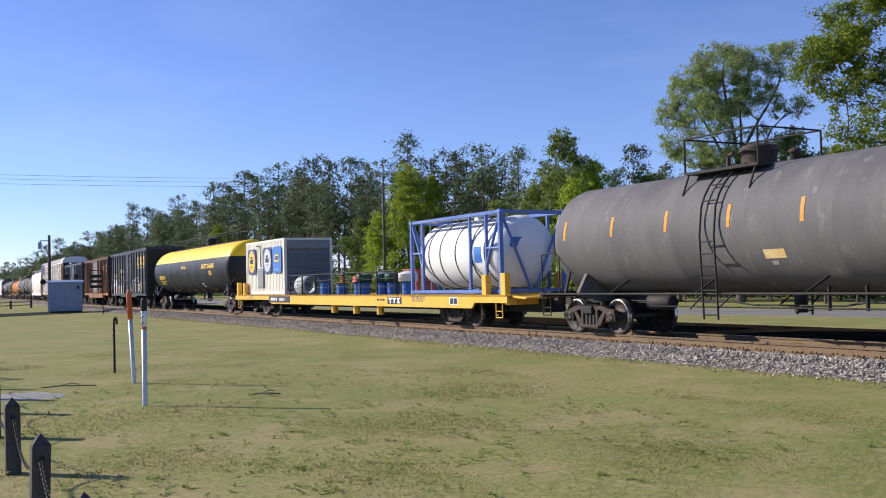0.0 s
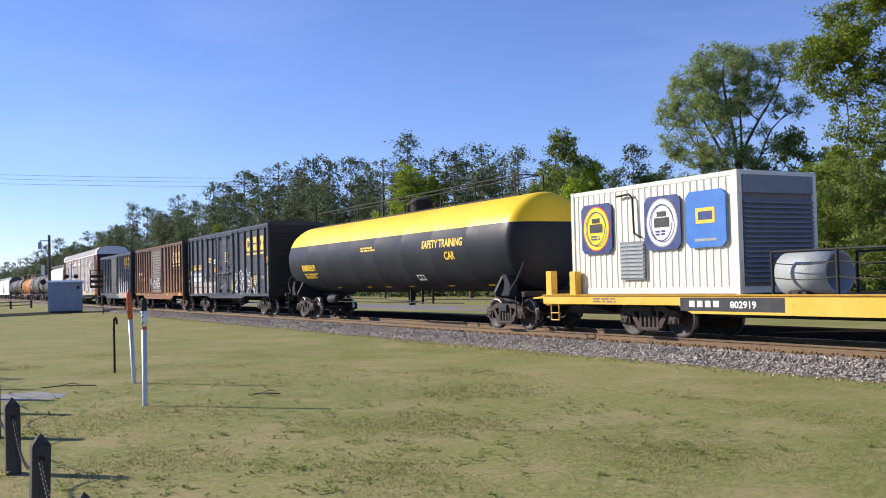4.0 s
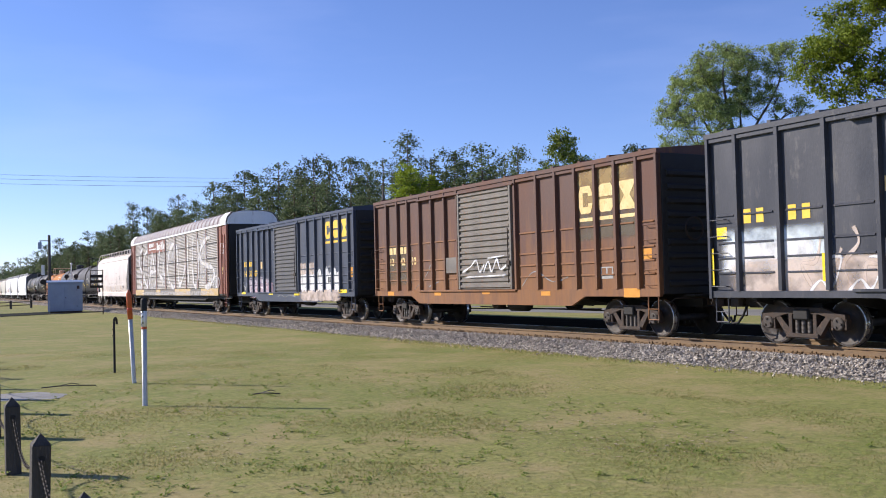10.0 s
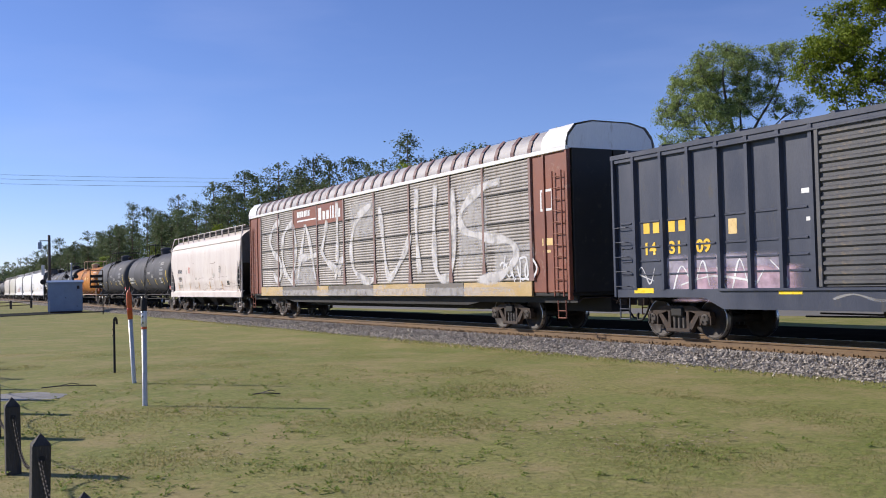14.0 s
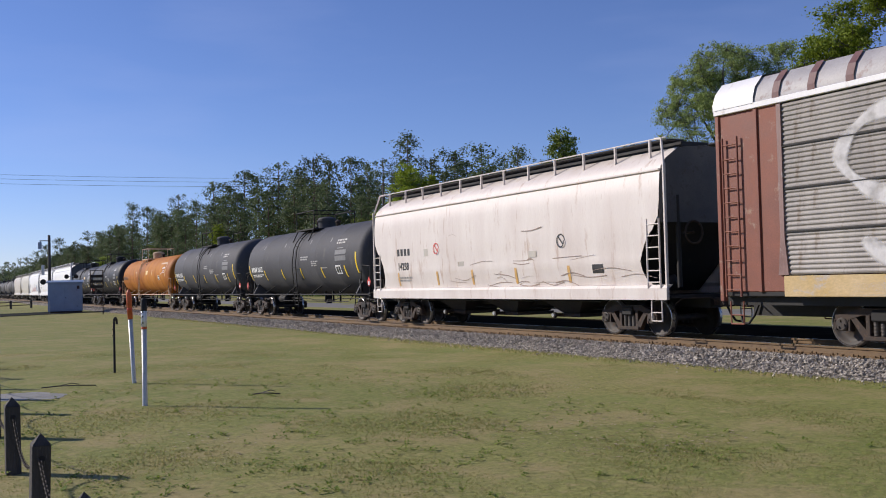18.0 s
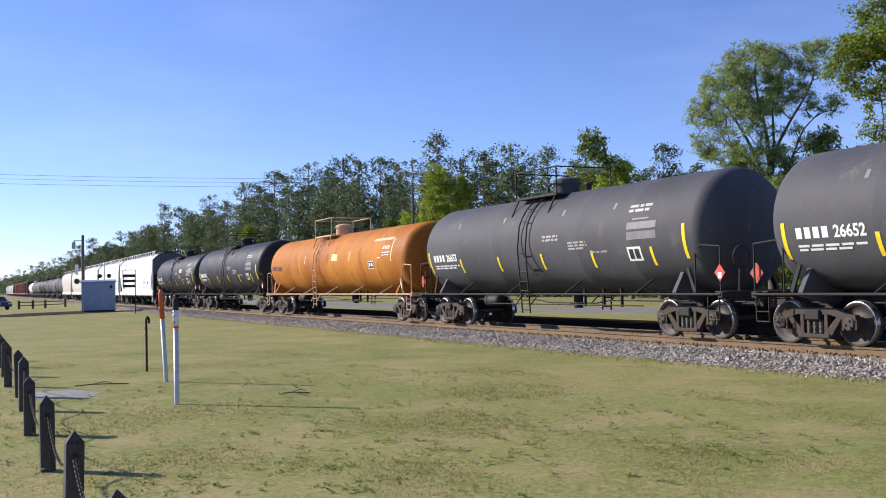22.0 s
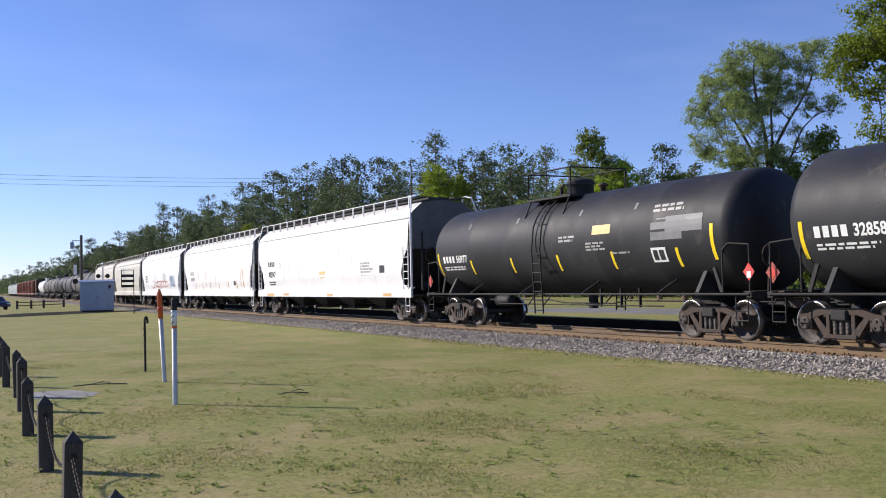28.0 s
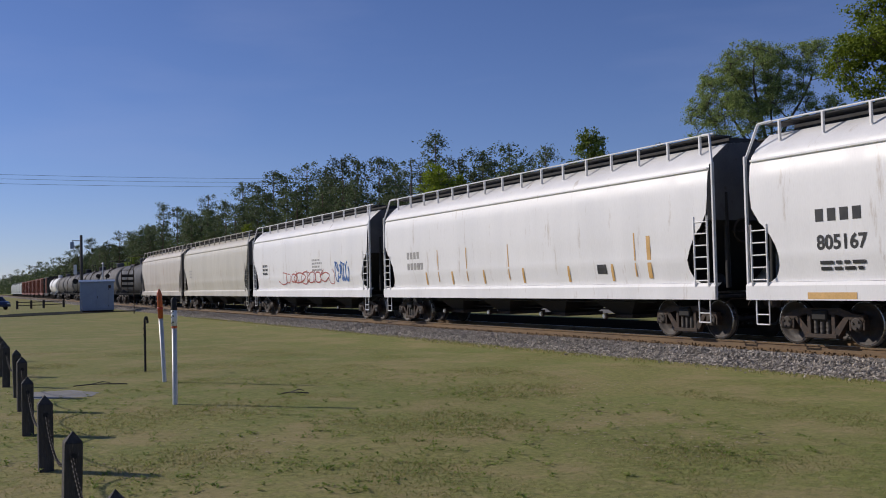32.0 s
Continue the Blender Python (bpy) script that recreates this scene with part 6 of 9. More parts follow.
            part("door_latch", Shape().box(dx1 - 0.25, dx1 - 0.05, -W - 0.17, -W - 0.12, 1.9, 2.05, 0.01).tube((dx1 - 0.15, -W - 0.15, 1.4), (dx1 - 0.15, -W - 0.15, 3.0), 0.016), M_IRON, d)
        else:
            sh = Shape().box(dx0, dx1, -W - 0.06, -W - 0.02, zb, zt, 0.01)
            d = part("door", sh, door_mat, car, "plug door with locking rods", flip)
            rb = Shape().box(dx0 + 0.02, dx1 - 0.02, -W - 0.09, -W - 0.055, -0.035, 0.035, 0.008).data("door_rib", door_mat)
            for i in range(7):
                part("door_rib", rb, door_mat, d, m=pose(0, 0, zb + 0.04 + (zt - zb - 0.08) * i / 6))
            for x in (dx0 + 0.55, dx0 + 0.85, dx1 - 0.85, dx1 - 0.55):
                part("locking_rod", Shape().tube((x, -W - 0.13, zb), (x, -W - 0.13, zt), 0.026).box(x - 0.05, x + 0.05, -W - 0.15, -W - 0.08, zt - 0.2, zt - 0.06).box(x - 0.05, x + 0.05, -W - 0.15, -W - 0.08, zb + 0.05, zb + 0.2).box(x - 0.045, x + 0.045, -W - 0.15, -W - 0.08, 2.5, 2.62), door_mat, d)
            part("door_bar", Shape().box(dx0 + 0.2, dx1 - 0.2, -W - 0.17, -W - 0.1, zb + 1.05, zb + 1.12, 0.01), door_mat, d)
            part("door_wheel", Shape().lathe([(-W - 0.16, 0.16), (-W - 0.18, 0.19), (-W - 0.16, 0.21), (-W - 0.14, 0.19), (-W - 0.16, 0.16)], 16, "y", ((dx0 + dx1) / 2, 0, 2.05)).box((dx0 + dx1) / 2 - 0.18, (dx0 + dx1) / 2 + 0.18, -W - 0.17, -W - 0.15, 2.03, 2.07), door_mat, d)
        part("door_track", Shape().box(dx0 - (dx1 - dx0) * 0.9, dx1 + 0.15, y - 0.12 if s < 0 else y, y if s < 0 else y + 0.12, sill_z + 0.09, sill_z + 0.15, 0.01), mat, car)
        part("door_hood", Shape().box(dx0 - (dx1 - dx0) * 0.9, dx1 + 0.15, y - 0.14 if s < 0 else y, y if s < 0 else y + 0.14, top - 0.15, top - 0.1, 0.01), mat, car)
        if near:
            for e in (-1, 1):
                x = e * (h - 0.32)
                ys = s * (W + 0.13)
                if s < 0:
                    for i in range(5):
                        grab(car, x, -W - 0.02, sill_z + 0.22 + 0.36 * i, 0.42, mat, -0.09)
                else:
                    ladder(car, x, ys, sill_z + 0.05, top, 0.42, 9, mat)
                stirrup(car, x, s * 1.42, mat, sill_z, 0.45)
                # stiffener ledges low on the side sheets
    # end_mat: a near-black that holds the shade of the ends in its colour
    em = end_mat or mat
    for e in (-1, 1):
        # ribbed steel ends
        eo = part("end_panel", Shape().box(min(e * h, e * (h + 0.04)), max(e * h, e * (h + 0.04)), -1.38, 1.38, sill_z, top, 0.01), em, car)
        if near:
            rd = Shape().prism([(e * (h + 0.04), -0.09), (e * (h + 0.11), -0.04), (e * (h + 0.11), 0.04), (e * (h + 0.04), 0.09)], "y", -1.25, 1.25).data("end_rib", em)
            for i in range(9):
                part("end_rib", rd, em, eo, m=pose(0, 0, sill_z + 0.25 + i * (top - sill_z - 0.4) / 9))
            ladder(car, e * (h + 0.16), 1.1 * e, sill_z, top, 0.4, 8, em, False, "x")
            part("end_platform", Shape().box(min(e * (h + 0.05), e * (h + 0.4)), max(e * (h + 0.05), e * (h + 0.4)), -0.8, 0.8, sill_z - 0.06, sill_z - 0.02), M_BLACK, car)
    part("brake_wheel", Shape().lathe([(h + 0.2, 0.24), (h + 0.22, 0.27), (h + 0.2, 0.3), (h + 0.18, 0.27), (h + 0.2, 0.24)], 18, "x", (0, -0.55, 2.6)).tube((h + 0.05, -0.55, 2.6), (h + 0.2, -0.55, 2.6), 0.03), M_IRON, car)
    part("centre_sill", Shape().box(-h - 0.05, h + 0.05, -0.22, 0.22, 0.72, sill_z + 0.02), M_BLACK, car)
    if near:
        for i in range(7):
            x = -h + L * (i + 0.5) / 7
            part("cross_bearer", Shape().prism([(-1.3, sill_z), (-1.3, sill_z - 0.1), (-0.3, sill_z - 0.28), (0.3, sill_z - 0.28), (1.3, sill_z - 0.1), (1.3, sill_z)], "x", x - 0.05, x + 0.05), M_BLACK, car)
        brake_gear(car, 0.5)
    for x in (-tc / 2, tc / 2):
        truck(car, x, near)
    ends(car, h, near)
    return car


# ---- tank cars ----
def tank_car(label, L, tc, r, zc, mat, rail_mat, ladder_x=0.0, near=True, long_walk=False, band=None, dome_mat=None, group="tank cars of the train", skirted=False):
    """A tank car: a shell with dished heads on stub sills, a ladder to a railed platform round the manway, safety rails along the foot."""
    car = thing("tank_car", Matrix(), label, "tank car", group)
    h = L / 2
    dish = 0.55

    def shell(r_in, lo=None, hi=None, n=48):
        prof = [(-h, 0.001)]
        for i in range(1, 9):
            a = math.pi / 2 * i / 8
            prof.append((-h + dish * (1 - math.cos(a)), r_in * math.sin(a) ** 0.75))
        k = max(2, int(L / 2.4))
        for i in range(1, k):
            x = -h + dish + (L - 2 * dish) * i / k
            prof += [(x - 0.03, r_in), (x, r_in + 0.004), (x + 0.03, r_in)]
        for i in range(8, 0, -1):
            a = math.pi / 2 * i / 8
            prof.append((h - dish * (1 - math.cos(a)), r_in * math.sin(a) ** 0.75))
        prof.append((h, 0.001))
        return Shape().lathe(prof, n, "x", (0, 0, zc))
    if band:
        # two-tone shell: the upper part lighter, above a line round the tank
        full = shell(r)
        for nm, mt, up in (("shell_top", band[0], True), ("shell_bottom", mat, False)):
            me = full.data(nm, mt)
            bm = bmesh.new()
            bm.from_mesh(me)
            bmesh.ops.bisect_plane(bm, geom=[*bm.verts, *bm.edges, *bm.faces], plane_co=(0, 0, band[1]), plane_no=(0, 0, 1), clear_inner=up, clear_outer=not up)
            bm.to_mesh(me)
            bm.free()
            part(nm, me, mt, car)
    else:
        part("shell", shell(r), mat, car)
    dm = dome_mat or mat
    # stub sills, bolsters and saddles
    for e in (-1, 1):
        part("stub_sill", Shape().box(min(e * (h - 2.9), e * (h + 0.42)), max(e * (h - 2.9), e * (h + 0.42)), -0.24, 0.24, 0.74, 1.1, 0.02), M_BLACK, car)
        part("bolster", Shape().prism([(-1.4, 1.02), (-1.4, 1.12), (-1.12, 1.6), (-0.8, 1.4), (0.8, 1.4), (1.12, 1.6), (1.4, 1.12), (1.4, 1.02), (0.5, 0.82), (-0.5, 0.82)], "x", e * tc / 2 - 0.06, e * tc / 2 + 0.06), mat, car)
        part("end_sill", Shape().box(min(e * (h + 0.2), e * (h + 0.36)), max(e * (h + 0.2), e * (h + 0.36)), -1.42, 1.42, 0.98, 1.12, 0.01), rail_mat, car)
        if near:
            for s in (-1, 1):
                # corner handrails, or curved saddles and a bowed grab rail
                if skirted:
                    pts = [(e * (h - 0.1), s * 1.1, 2.0), (e * (h + 0.02), s * 1.3, 1.75), (e * (h - 0.12), s * 1.38, 1.45), (e * (h - 0.45), s * 1.4, 1.15)]
                    part("end_handrail", Shape().rod(pts, 0.03, 8), rail_mat, car)
                    part("saddle", Shape().prism([(e * (h - 1.0), 1.02), (e * (h - 0.55), 1.02), (e * (h - 0.5), 1.35), (e * (h - 0.68), 1.62), (e * (h - 0.92), 1.66), (e * (h - 0.8), 1.4), (e * (h - 0.86), 1.2)], "y", s * 1.1 if s > 0 else -1.36, 1.36 if s > 0 else -1.1), M_NAVY, car, "curved glossy black saddle")
                    stirrup(car, e * (h + 0.05), s * 1.4, rail_mat, 1.0, 0.48)
                    continue
                part("end_handrail", Shape().rod([(e * (h + 0.28), s * 1.38, 1.1), (e * (h + 0.28), s * 1.38, 2.15), (e * (h - 0.35), s * 1.38, 2.2), (e * (h - 0.55), s * 1.38, 2.05), (e * (h - 0.55), s * 1.38, 1.1)], 0.02), rail_mat, car)
                stirrup(car, e * (h + 0.05), s * 1.4, rail_mat, 1.0, 0.48)
                part("push_pole_gusset", Shape().prism([(e * (h - 0.72), 1.1), (e * (h - 0.62), 1.1), (e * (h - 0.86), 1.68), (e * (h - 0.95), 1.66)], "y", s * 1.26, s * 1.31), rail_mat, car)
            part("end_walkway", Shape().box(min(e * (h + 0.0), e * (h + 0.34)), max(e * (h + 0.0), e * (h + 0.34)), -1.3, 1.3, 1.1, 1.13), M_IRON, car)
    # safety rail along the foot, on struts
    for s in (() if skirted else (-1, 1)):
        part("side_rail", Shape().tube((-h - 0.3, s * 1.42, 1.06), (h + 0.3, s * 1.42, 1.06), 0.03, 8), rail_mat, car)
        if near:
            n = max(3, int(L / 3.6))
            for i in range(n):
                x = -h + 1.2 + (L - 2.4) * (i + 0.5) / n
                part("rail_strut", Shape().tube((x, s * 1.42, 1.06), (x + 0.18, s * r * 0.64, zc - r * 0.77), 0.028, 6), rail_mat, car)
    # ladder up and over the side
    lx = ladder_x
    for s in (() if skirted else (-1, 1)):
        sh = Shape()
        for k in (-0.22, 0.22):
            pts = [(lx + k, s * 1.47, 0.5), (lx + k, s * (r + 0.1), zc - 0.15)]
            for i in range(1, 7):
                a = math.radians(8 + 64 * i / 6)
                pts.append((lx + k, s * (r + 0.1) * math.cos(a), zc + (r + 0.1) * math.sin(a)))
            sh.rod(pts, 0.024)
        lad = part("ladder", sh, rail_mat, car)
        d = Shape().tube((-0.22, 0, 0), (0.22, 0, 0), 0.017, 5).data("rung", rail_mat)
        for i in range(7):
            part("rung", d, rail_mat, lad, m=pose(lx, s * (1.47 + (r + 0.1 - 1.47) * i / 6.5), 0.6 + (zc - 0.75) * i / 6.5))
        for i in range(1, 5):
            a = math.radians(8 + 16 * i)
            part("rung", d, rail_mat, lad, m=pose(lx, s * (r + 0.1) * math.cos(a), zc + (r + 0.1) * math.sin(a)))
        if near:
            part("ladder_brace", Shape().tube((lx - 0.22, s * 1.45, 1.06), (lx - 0.7, s * 1.42, 0.72), 0.02), rail_mat, car)
            part("ladder_brace", Shape().tube((lx + 0.22, s * 1.46, 0.75), (lx + 0.62, s * 1.42, 1.06), 0.02), rail_mat, car)
    # platform, handrails, dome
    top = zc + r
    px0, px1 = lx - 1.2, lx + 1.05
    rh = 0.72
    if long_walk:
        px0, px1, rh = -h * 0.86, h * 0.86, 0.6
    dx = lx + 0.15
    wy, wi = (0.36, 0.1) if long_walk else (0.98, 0.5)
    for s in (-1, 1):
        part("platform", Shape().box(px0, px1, min(s * wi, s * (wy + 0.03)), max(s * wi, s * (wy + 0.03)), top - (0.05 if long_walk else 0.12), top - (0.0 if long_walk else 0.06)), M_IRON if not near else rail_mat, car)
        for x in () if long_walk else (px0 + 0.1, px1 - 0.1):
            part("platform_bracket", Shape().tube((x, s * 0.95, top - 0.1), (x, s * r * 0.82, zc + r * 0.57), 0.025), rail_mat, car)
        n = 1 if not long_walk else 7
        pst = Shape().tube((0, 0, top - 0.1), (0, 0, top + rh), 0.024, 6).data("rail_post", rail_mat)
        for i in range(n + 1):
            part("rail_post", pst, rail_mat, car, m=pose(px0 + (px1 - px0) * i / n + (0.25 * s if long_walk else 0), s * wy, 0))
        part("handrail", Shape().tube((px0, s * wy, top + rh), (px1, s * wy, top + rh), 0.022, 6), rail_mat, car)
    for x in (px0, px1):
        part("end_rail", Shape().tube((x, -wy, top + rh), (x, wy, top + rh), 0.022, 6), rail_mat, car)
    part("dome", Shape().lathe([(top - 0.25, 0.4), (top + 0.36, 0.4), (top + 0.4, 0.42), (top + 0.44, 0.38), (top + 0.5, 0.18), (top + 0.5, 0.001)], 20, "z", (dx, 0, 0)), dm, car)
    if near:
        part("dome_bolts", Shape().lathe([(top + 0.30, 0.4), (top + 0.30, 0.45), (top + 0.35, 0.45), (top + 0.35, 0.4)], 20, "z", (dx, 0, 0), False), dm, car)
        part("safety_valve", Shape().lathe([(top - 0.1, 0.09), (top + 0.18, 0.09), (top + 0.2, 0.14), (top + 0.26, 0.14), (top + 0.3, 0.05), (top + 0.3, 0.001)], 12, "z", (dx + 0.85, 0.2, 0)), M_IRON, car)
        part("vent_pipe", Shape().rod([(dx - 0.8, -0.15, top - 0.1), (dx - 0.8, -0.15, top + 0.3), (dx - 0.62, -0.15, top + 0.36)], 0.05, 8), M_IRON, car)
        # bottom outlet, brake gear
        part("bottom_outlet", Shape().tube((0.2, 0, zc - r + 0.05), (0.2, 0, 0.62), 0.14, 12).box(-0.02, 0.42, -0.16, 0.16, 0.7, 0.78, 0.02), M_BLACK, car)
        part("brake_pipe", Shape().rod([(-h, -0.35, 0.86), (-1.5, -0.35, 0.86), (-0.8, -0.35, 0.78), (1.6, -0.35, 0.78), (2.2, -0.35, 0.86), (h, -0.35, 0.86)], 0.022).tube((-h * 0.55, -0.7, 0.74), (h * 0.55, -0.7, 0.74), 0.018), M_BLACK, car)
        for x in (1.5, 2.4, 3.2):
            part("brake_hanger", Shape().box(x, x + 0.035, -0.72, -0.64, 0.7, 1.2), M_BLACK, car)
        part("air_tank", Shape().lathe([(-0.5, 0.0), (-0.45, 0.14), (-0.38, 0.19), (0.38, 0.19), (0.45, 0.14), (0.5, 0.0)], 14, "x", (-tc / 2 + 2.3, -0.55, 0.84)), M_BLACK, car)
        if not skirted:
            part("brake_wheel", Shape().lathe([(h + 0.3, 0.22), (h + 0.32, 0.25), (h + 0.3, 0.28), (h + 0.28, 0.25), (h + 0.3, 0.22)], 18, "x", (0, -0.75, 1.9)).tube((h + 0.2, -0.75, 1.1), (h + 0.25, -0.75, 1.9), 0.03), M_IRON, car)
    for x in (-tc / 2, tc / 2):
        truck(car, x, near)
    ends(car, h + 0.15, near)
    return car


# ---- covered hoppers ----
def hopper(label, L, tc, mat, roof_z=4.6, eave=3.88, sill=(0.94, 1.34), bays=3, near=True, cut=0.56, frame_mat=None, group="covered hoppers of the train", nsup=12, belly=0.03):
    """A covered hopper: smooth curved sides over a deep sill, sloped ends behind ladders, roof hatches and walkways, outlet bays below."""
    car = thing("covered_hopper", Matrix(), label, "hopper car", group)
    h = L / 2
    fm = frame_mat or mat
    W = 1.47
    # cross section of one side from sill to ridge
    sec = [(W - 0.10, sill[1] - 0.02), (W - 0.04, sill[1] + 0.35), (W, 2.1), (W + belly, 2.9), (W + belly * 0.6, 3.5), (W - 0.02, eave - 0.16), (W - 0.06, eave - 0.1), (W - 0.06, eave), (W - 0.22, eave + 0.2), (W - 0.62, roof_z - 0.08), (0.0, roof_z)]
    full = sec + [(-a, b) for a, b in sec[-2::-1]]
    hb = h - 0.18

    def gap(z):
        """How far the side stands back from its end at a height: the open corner under the slope sheet."""
        return float(np.interp(z, [sill[1], sill[1] + 0.06, 1.6, 1.85, 2.15, 2.5, 2.55, 2.75, 2.95], [0.75, 1.05, 1.3, 1.35, 1.15, 0.72, 0.5, 0.35, 0.0])) * cut
    side = [(W - 0.1 + 0.1 * min(1, k / 5), sill[1] - 0.02 + (2.1 - sill[1]) * k / 7) for k in range(7)] + [(W, 2.1), (W + belly * 0.5, 2.3), (W + belly * 0.8, 2.52), (W + belly * 0.9, 2.58), (W + belly, 2.9), (W + belly * 0.8, 3.3)] + sec[4:]
    full = side + [(-a, b) for a, b in side[-2::-1]]
    sh, n, cols = Shape(), len(full), 14
    rows = []
    for i in range(cols + 1):
        u = i / cols * 2 - 1
        rows.append([(u * (hb - gap(z)), y, z) for y, z in full])
    sh.add([p for r in rows for p in r], [(i * n + j, i * n + j + 1, (i + 1) * n + j + 1, (i + 1) * n + j) for i in range(cols) for j in range(n - 1)], True)
    part("body", sh, mat, car)
    for e in (-1, 1):
        # end wall and slope sheet, their shade put into the greys
        es = Shape()
        part("end_wall", Shape().add([(e * (hb - 0.01), y * 0.99, max(z, 2.75)) for y, z in full], [tuple(range(n))]), M_ENDG, car, "weathered end wall, shade put into its grey")
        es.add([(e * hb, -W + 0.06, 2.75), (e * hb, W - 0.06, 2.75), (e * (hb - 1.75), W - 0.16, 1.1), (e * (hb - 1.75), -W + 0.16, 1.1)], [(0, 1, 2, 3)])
        part("end_slope", es, M_HEND, car, "grimy slope sheet, shade put into its dark grey")
        # end posts, ladders and platform
        for s in (-1, 1):
            part("corner_post", Shape().box(min(e * (h - 0.065), e * h), max(e * (h - 0.065), e * h), min(s * 1.41, s * 1.48), max(s * 1.41, s * 1.48), sill[0], eave + 0.05, 0.01), fm, car)
            part("corner_brace", Shape().rod([(e * (h - 0.05), s * 1.43, eave), (e * (h - 0.28), s * 1.28, roof_z + 0.12), (e * (h - 0.6), s * 1.2, roof_z + 0.15)], 0.03), fm, car)
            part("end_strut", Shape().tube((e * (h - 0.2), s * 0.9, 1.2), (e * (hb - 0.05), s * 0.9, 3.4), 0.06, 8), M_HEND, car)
            if near:
                ladder(car, e * (h - 0.42), s * 1.5, sill[1] - 0.1, 2.55 if e < 0 else 2.85, 0.44, 5 if e < 0 else 6, fm)
                stirrup(car, e * (h - 0.42), s * 1.44, fm, sill[0], 0.42)
            else:
                ladder(car, e * (h - 0.42), s * 1.5, sill[1] - 0.1, eave, 0.44, 7, fm, False)
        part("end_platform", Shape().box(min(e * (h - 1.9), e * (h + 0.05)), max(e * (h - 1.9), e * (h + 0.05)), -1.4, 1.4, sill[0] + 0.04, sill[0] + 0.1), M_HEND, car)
    for s in (-1, 1):
        part("side_sill", Shape().prism([(s * 1.30, sill[1] - 0.02), (s * 1.46, sill[1] - 0.03), (s * 1.5, sill[1] - 0.1), (s * 1.5, sill[0]), (s * 1.44, sill[0]), (s * 1.44, sill[1] - 0.12)], "x", -h, h), fm, car)
        # roof edge bead, walkway along the roof on brackets
        part("roof_bead", Shape().box(-hb, hb, min(s * (W - 0.07), s * (W + 0.0)), max(s * (W - 0.07), s * W), eave - 0.1, eave - 0.05, 0.01), mat, car)
        wy = s * 1.12
        part("walkway", Shape().box(-h + 0.3, h - 0.3, min(wy - 0.02, wy + 0.02), max(wy - 0.02, wy + 0.02), roof_z + 0.145, roof_z + 0.178, 0.008), fm, car)
        sup = Shape().prism([(-0.022, roof_z - 0.28), (0.022, roof_z - 0.28), (0.022, roof_z + 0.15), (-0.022, roof_z + 0.15)], "y", -0.03, 0.03).data("walkway_bracket", fm)
        for i in range(nsup):
            part("walkway_bracket", sup, fm, car, m=pose(-hb + 2 * hb * (i + 0.5) / nsup, s * 1.14, 0))
        part("roof_grating", Shape().box(-h + 0.3, h - 0.3, min(s * 0.55, s * 1.1), max(s * 0.55, s * 1.1), roof_z + 0.1, roof_z + 0.13), M_HEND, car)
    part("hatch_coaming", Shape().box(-h + 0.5, h - 0.5, -0.45, 0.45, roof_z - 0.06, roof_z + 0.13, 0.02), M_HEND, car, "dark hatch trough along the roof")
    nh = 8 if near else 4
    hd = Shape().lathe([(roof_z - 0.05, 0.36), (roof_z + 0.05, 0.36), (roof_z + 0.08, 0.3), (roof_z + 0.1, 0.001)], 14, "z").data("hatch", mat)
    for i in range(nh):
        part("hatch", hd, mat, car, m=pose(-hb + 2 * hb * (i + 0.5) / nh, 0, 0))
    # outlet bays
    for b in range(bays):
        x = (b - (bays - 1) / 2) * (tc - 2.9) / bays * (1.0 if bays > 1 else 0)
        w = (tc - 2.7) / bays * 0.5
        bay = Shape().add([(x - w, -1.28, sill[1]), (x + w, -1.28, sill[1]), (x + w, 1.28, sill[1]), (x - w, 1.28, sill[1]), (x - 0.36, -0.6, 0.5), (x + 0.36, -0.6, 0.5), (x + 0.36, 0.6, 0.5), (x - 0.36, 0.6, 0.5)],
                          [(0, 1, 5, 4), (1, 2, 6, 5), (2, 3, 7, 6), (3, 0, 4, 7), (4, 5, 6, 7)])
        o = part("outlet_bay", bay, M_HEND, car, "dark grey hopper bay")
        part("outlet_gate", Shape().box(x - 0.5, x + 0.5, -0.68, 0.68, 0.4, 0.5, 0.01).tube((x - 0.3, -0.95, 0.46), (x - 0.3, 0.95, 0.46), 0.05).tube((x - 0.3, -1.0, 0.46), (x - 0.3, -0.93, 0.46), 0.085, 10), M_IRON, o)
        part("gate_capstan", Shape().lathe([(-1.04, 0.0), (-1.04, 0.06), (-0.98, 0.08), (-0.98, 0.0)], 10, "y", (x - 0.3, 0, 0.46), False), M_STEEL, o, "bright capstan nut")
    part("centre_sill", Shape().box(-h - 0.05, h + 0.05, -0.2, 0.2, 0.7, 1.02), M_BLACK, car)
    if near:
        part("brake_rod", Shape().tube((-tc / 2 + 1, -0.3, 0.62), (tc / 2 - 1, -0.3, 0.62), 0.02).tube((-tc / 2 + 1, -1.1, 0.86), (tc / 2 - 1, -1.1, 0.86), 0.018), M_BLACK, car)
        part("brake_wheel", Shape().lathe([(h - 0.0, 0.24), (h + 0.02, 0.27), (h, 0.3), (h - 0.02, 0.27), (h, 0.24)], 18, "x", (0, -0.6, 2.5)).tube((h - 0.35, -0.6, 2.5), (h, -0.6, 2.5), 0.03), M_IRON, car)
        part("air_tank", Shape().lathe([(-0.5, 0.0), (-0.45, 0.14), (-0.38, 0.19), (0.38, 0.19), (0.45, 0.14), (0.5, 0.0)], 14, "x", (h - 1.3, -0.5, 1.35)), M_HEND, car)
    for x in (-tc / 2, tc / 2):
        truck(car, x, near)
    ends(car, h, near)
    return car

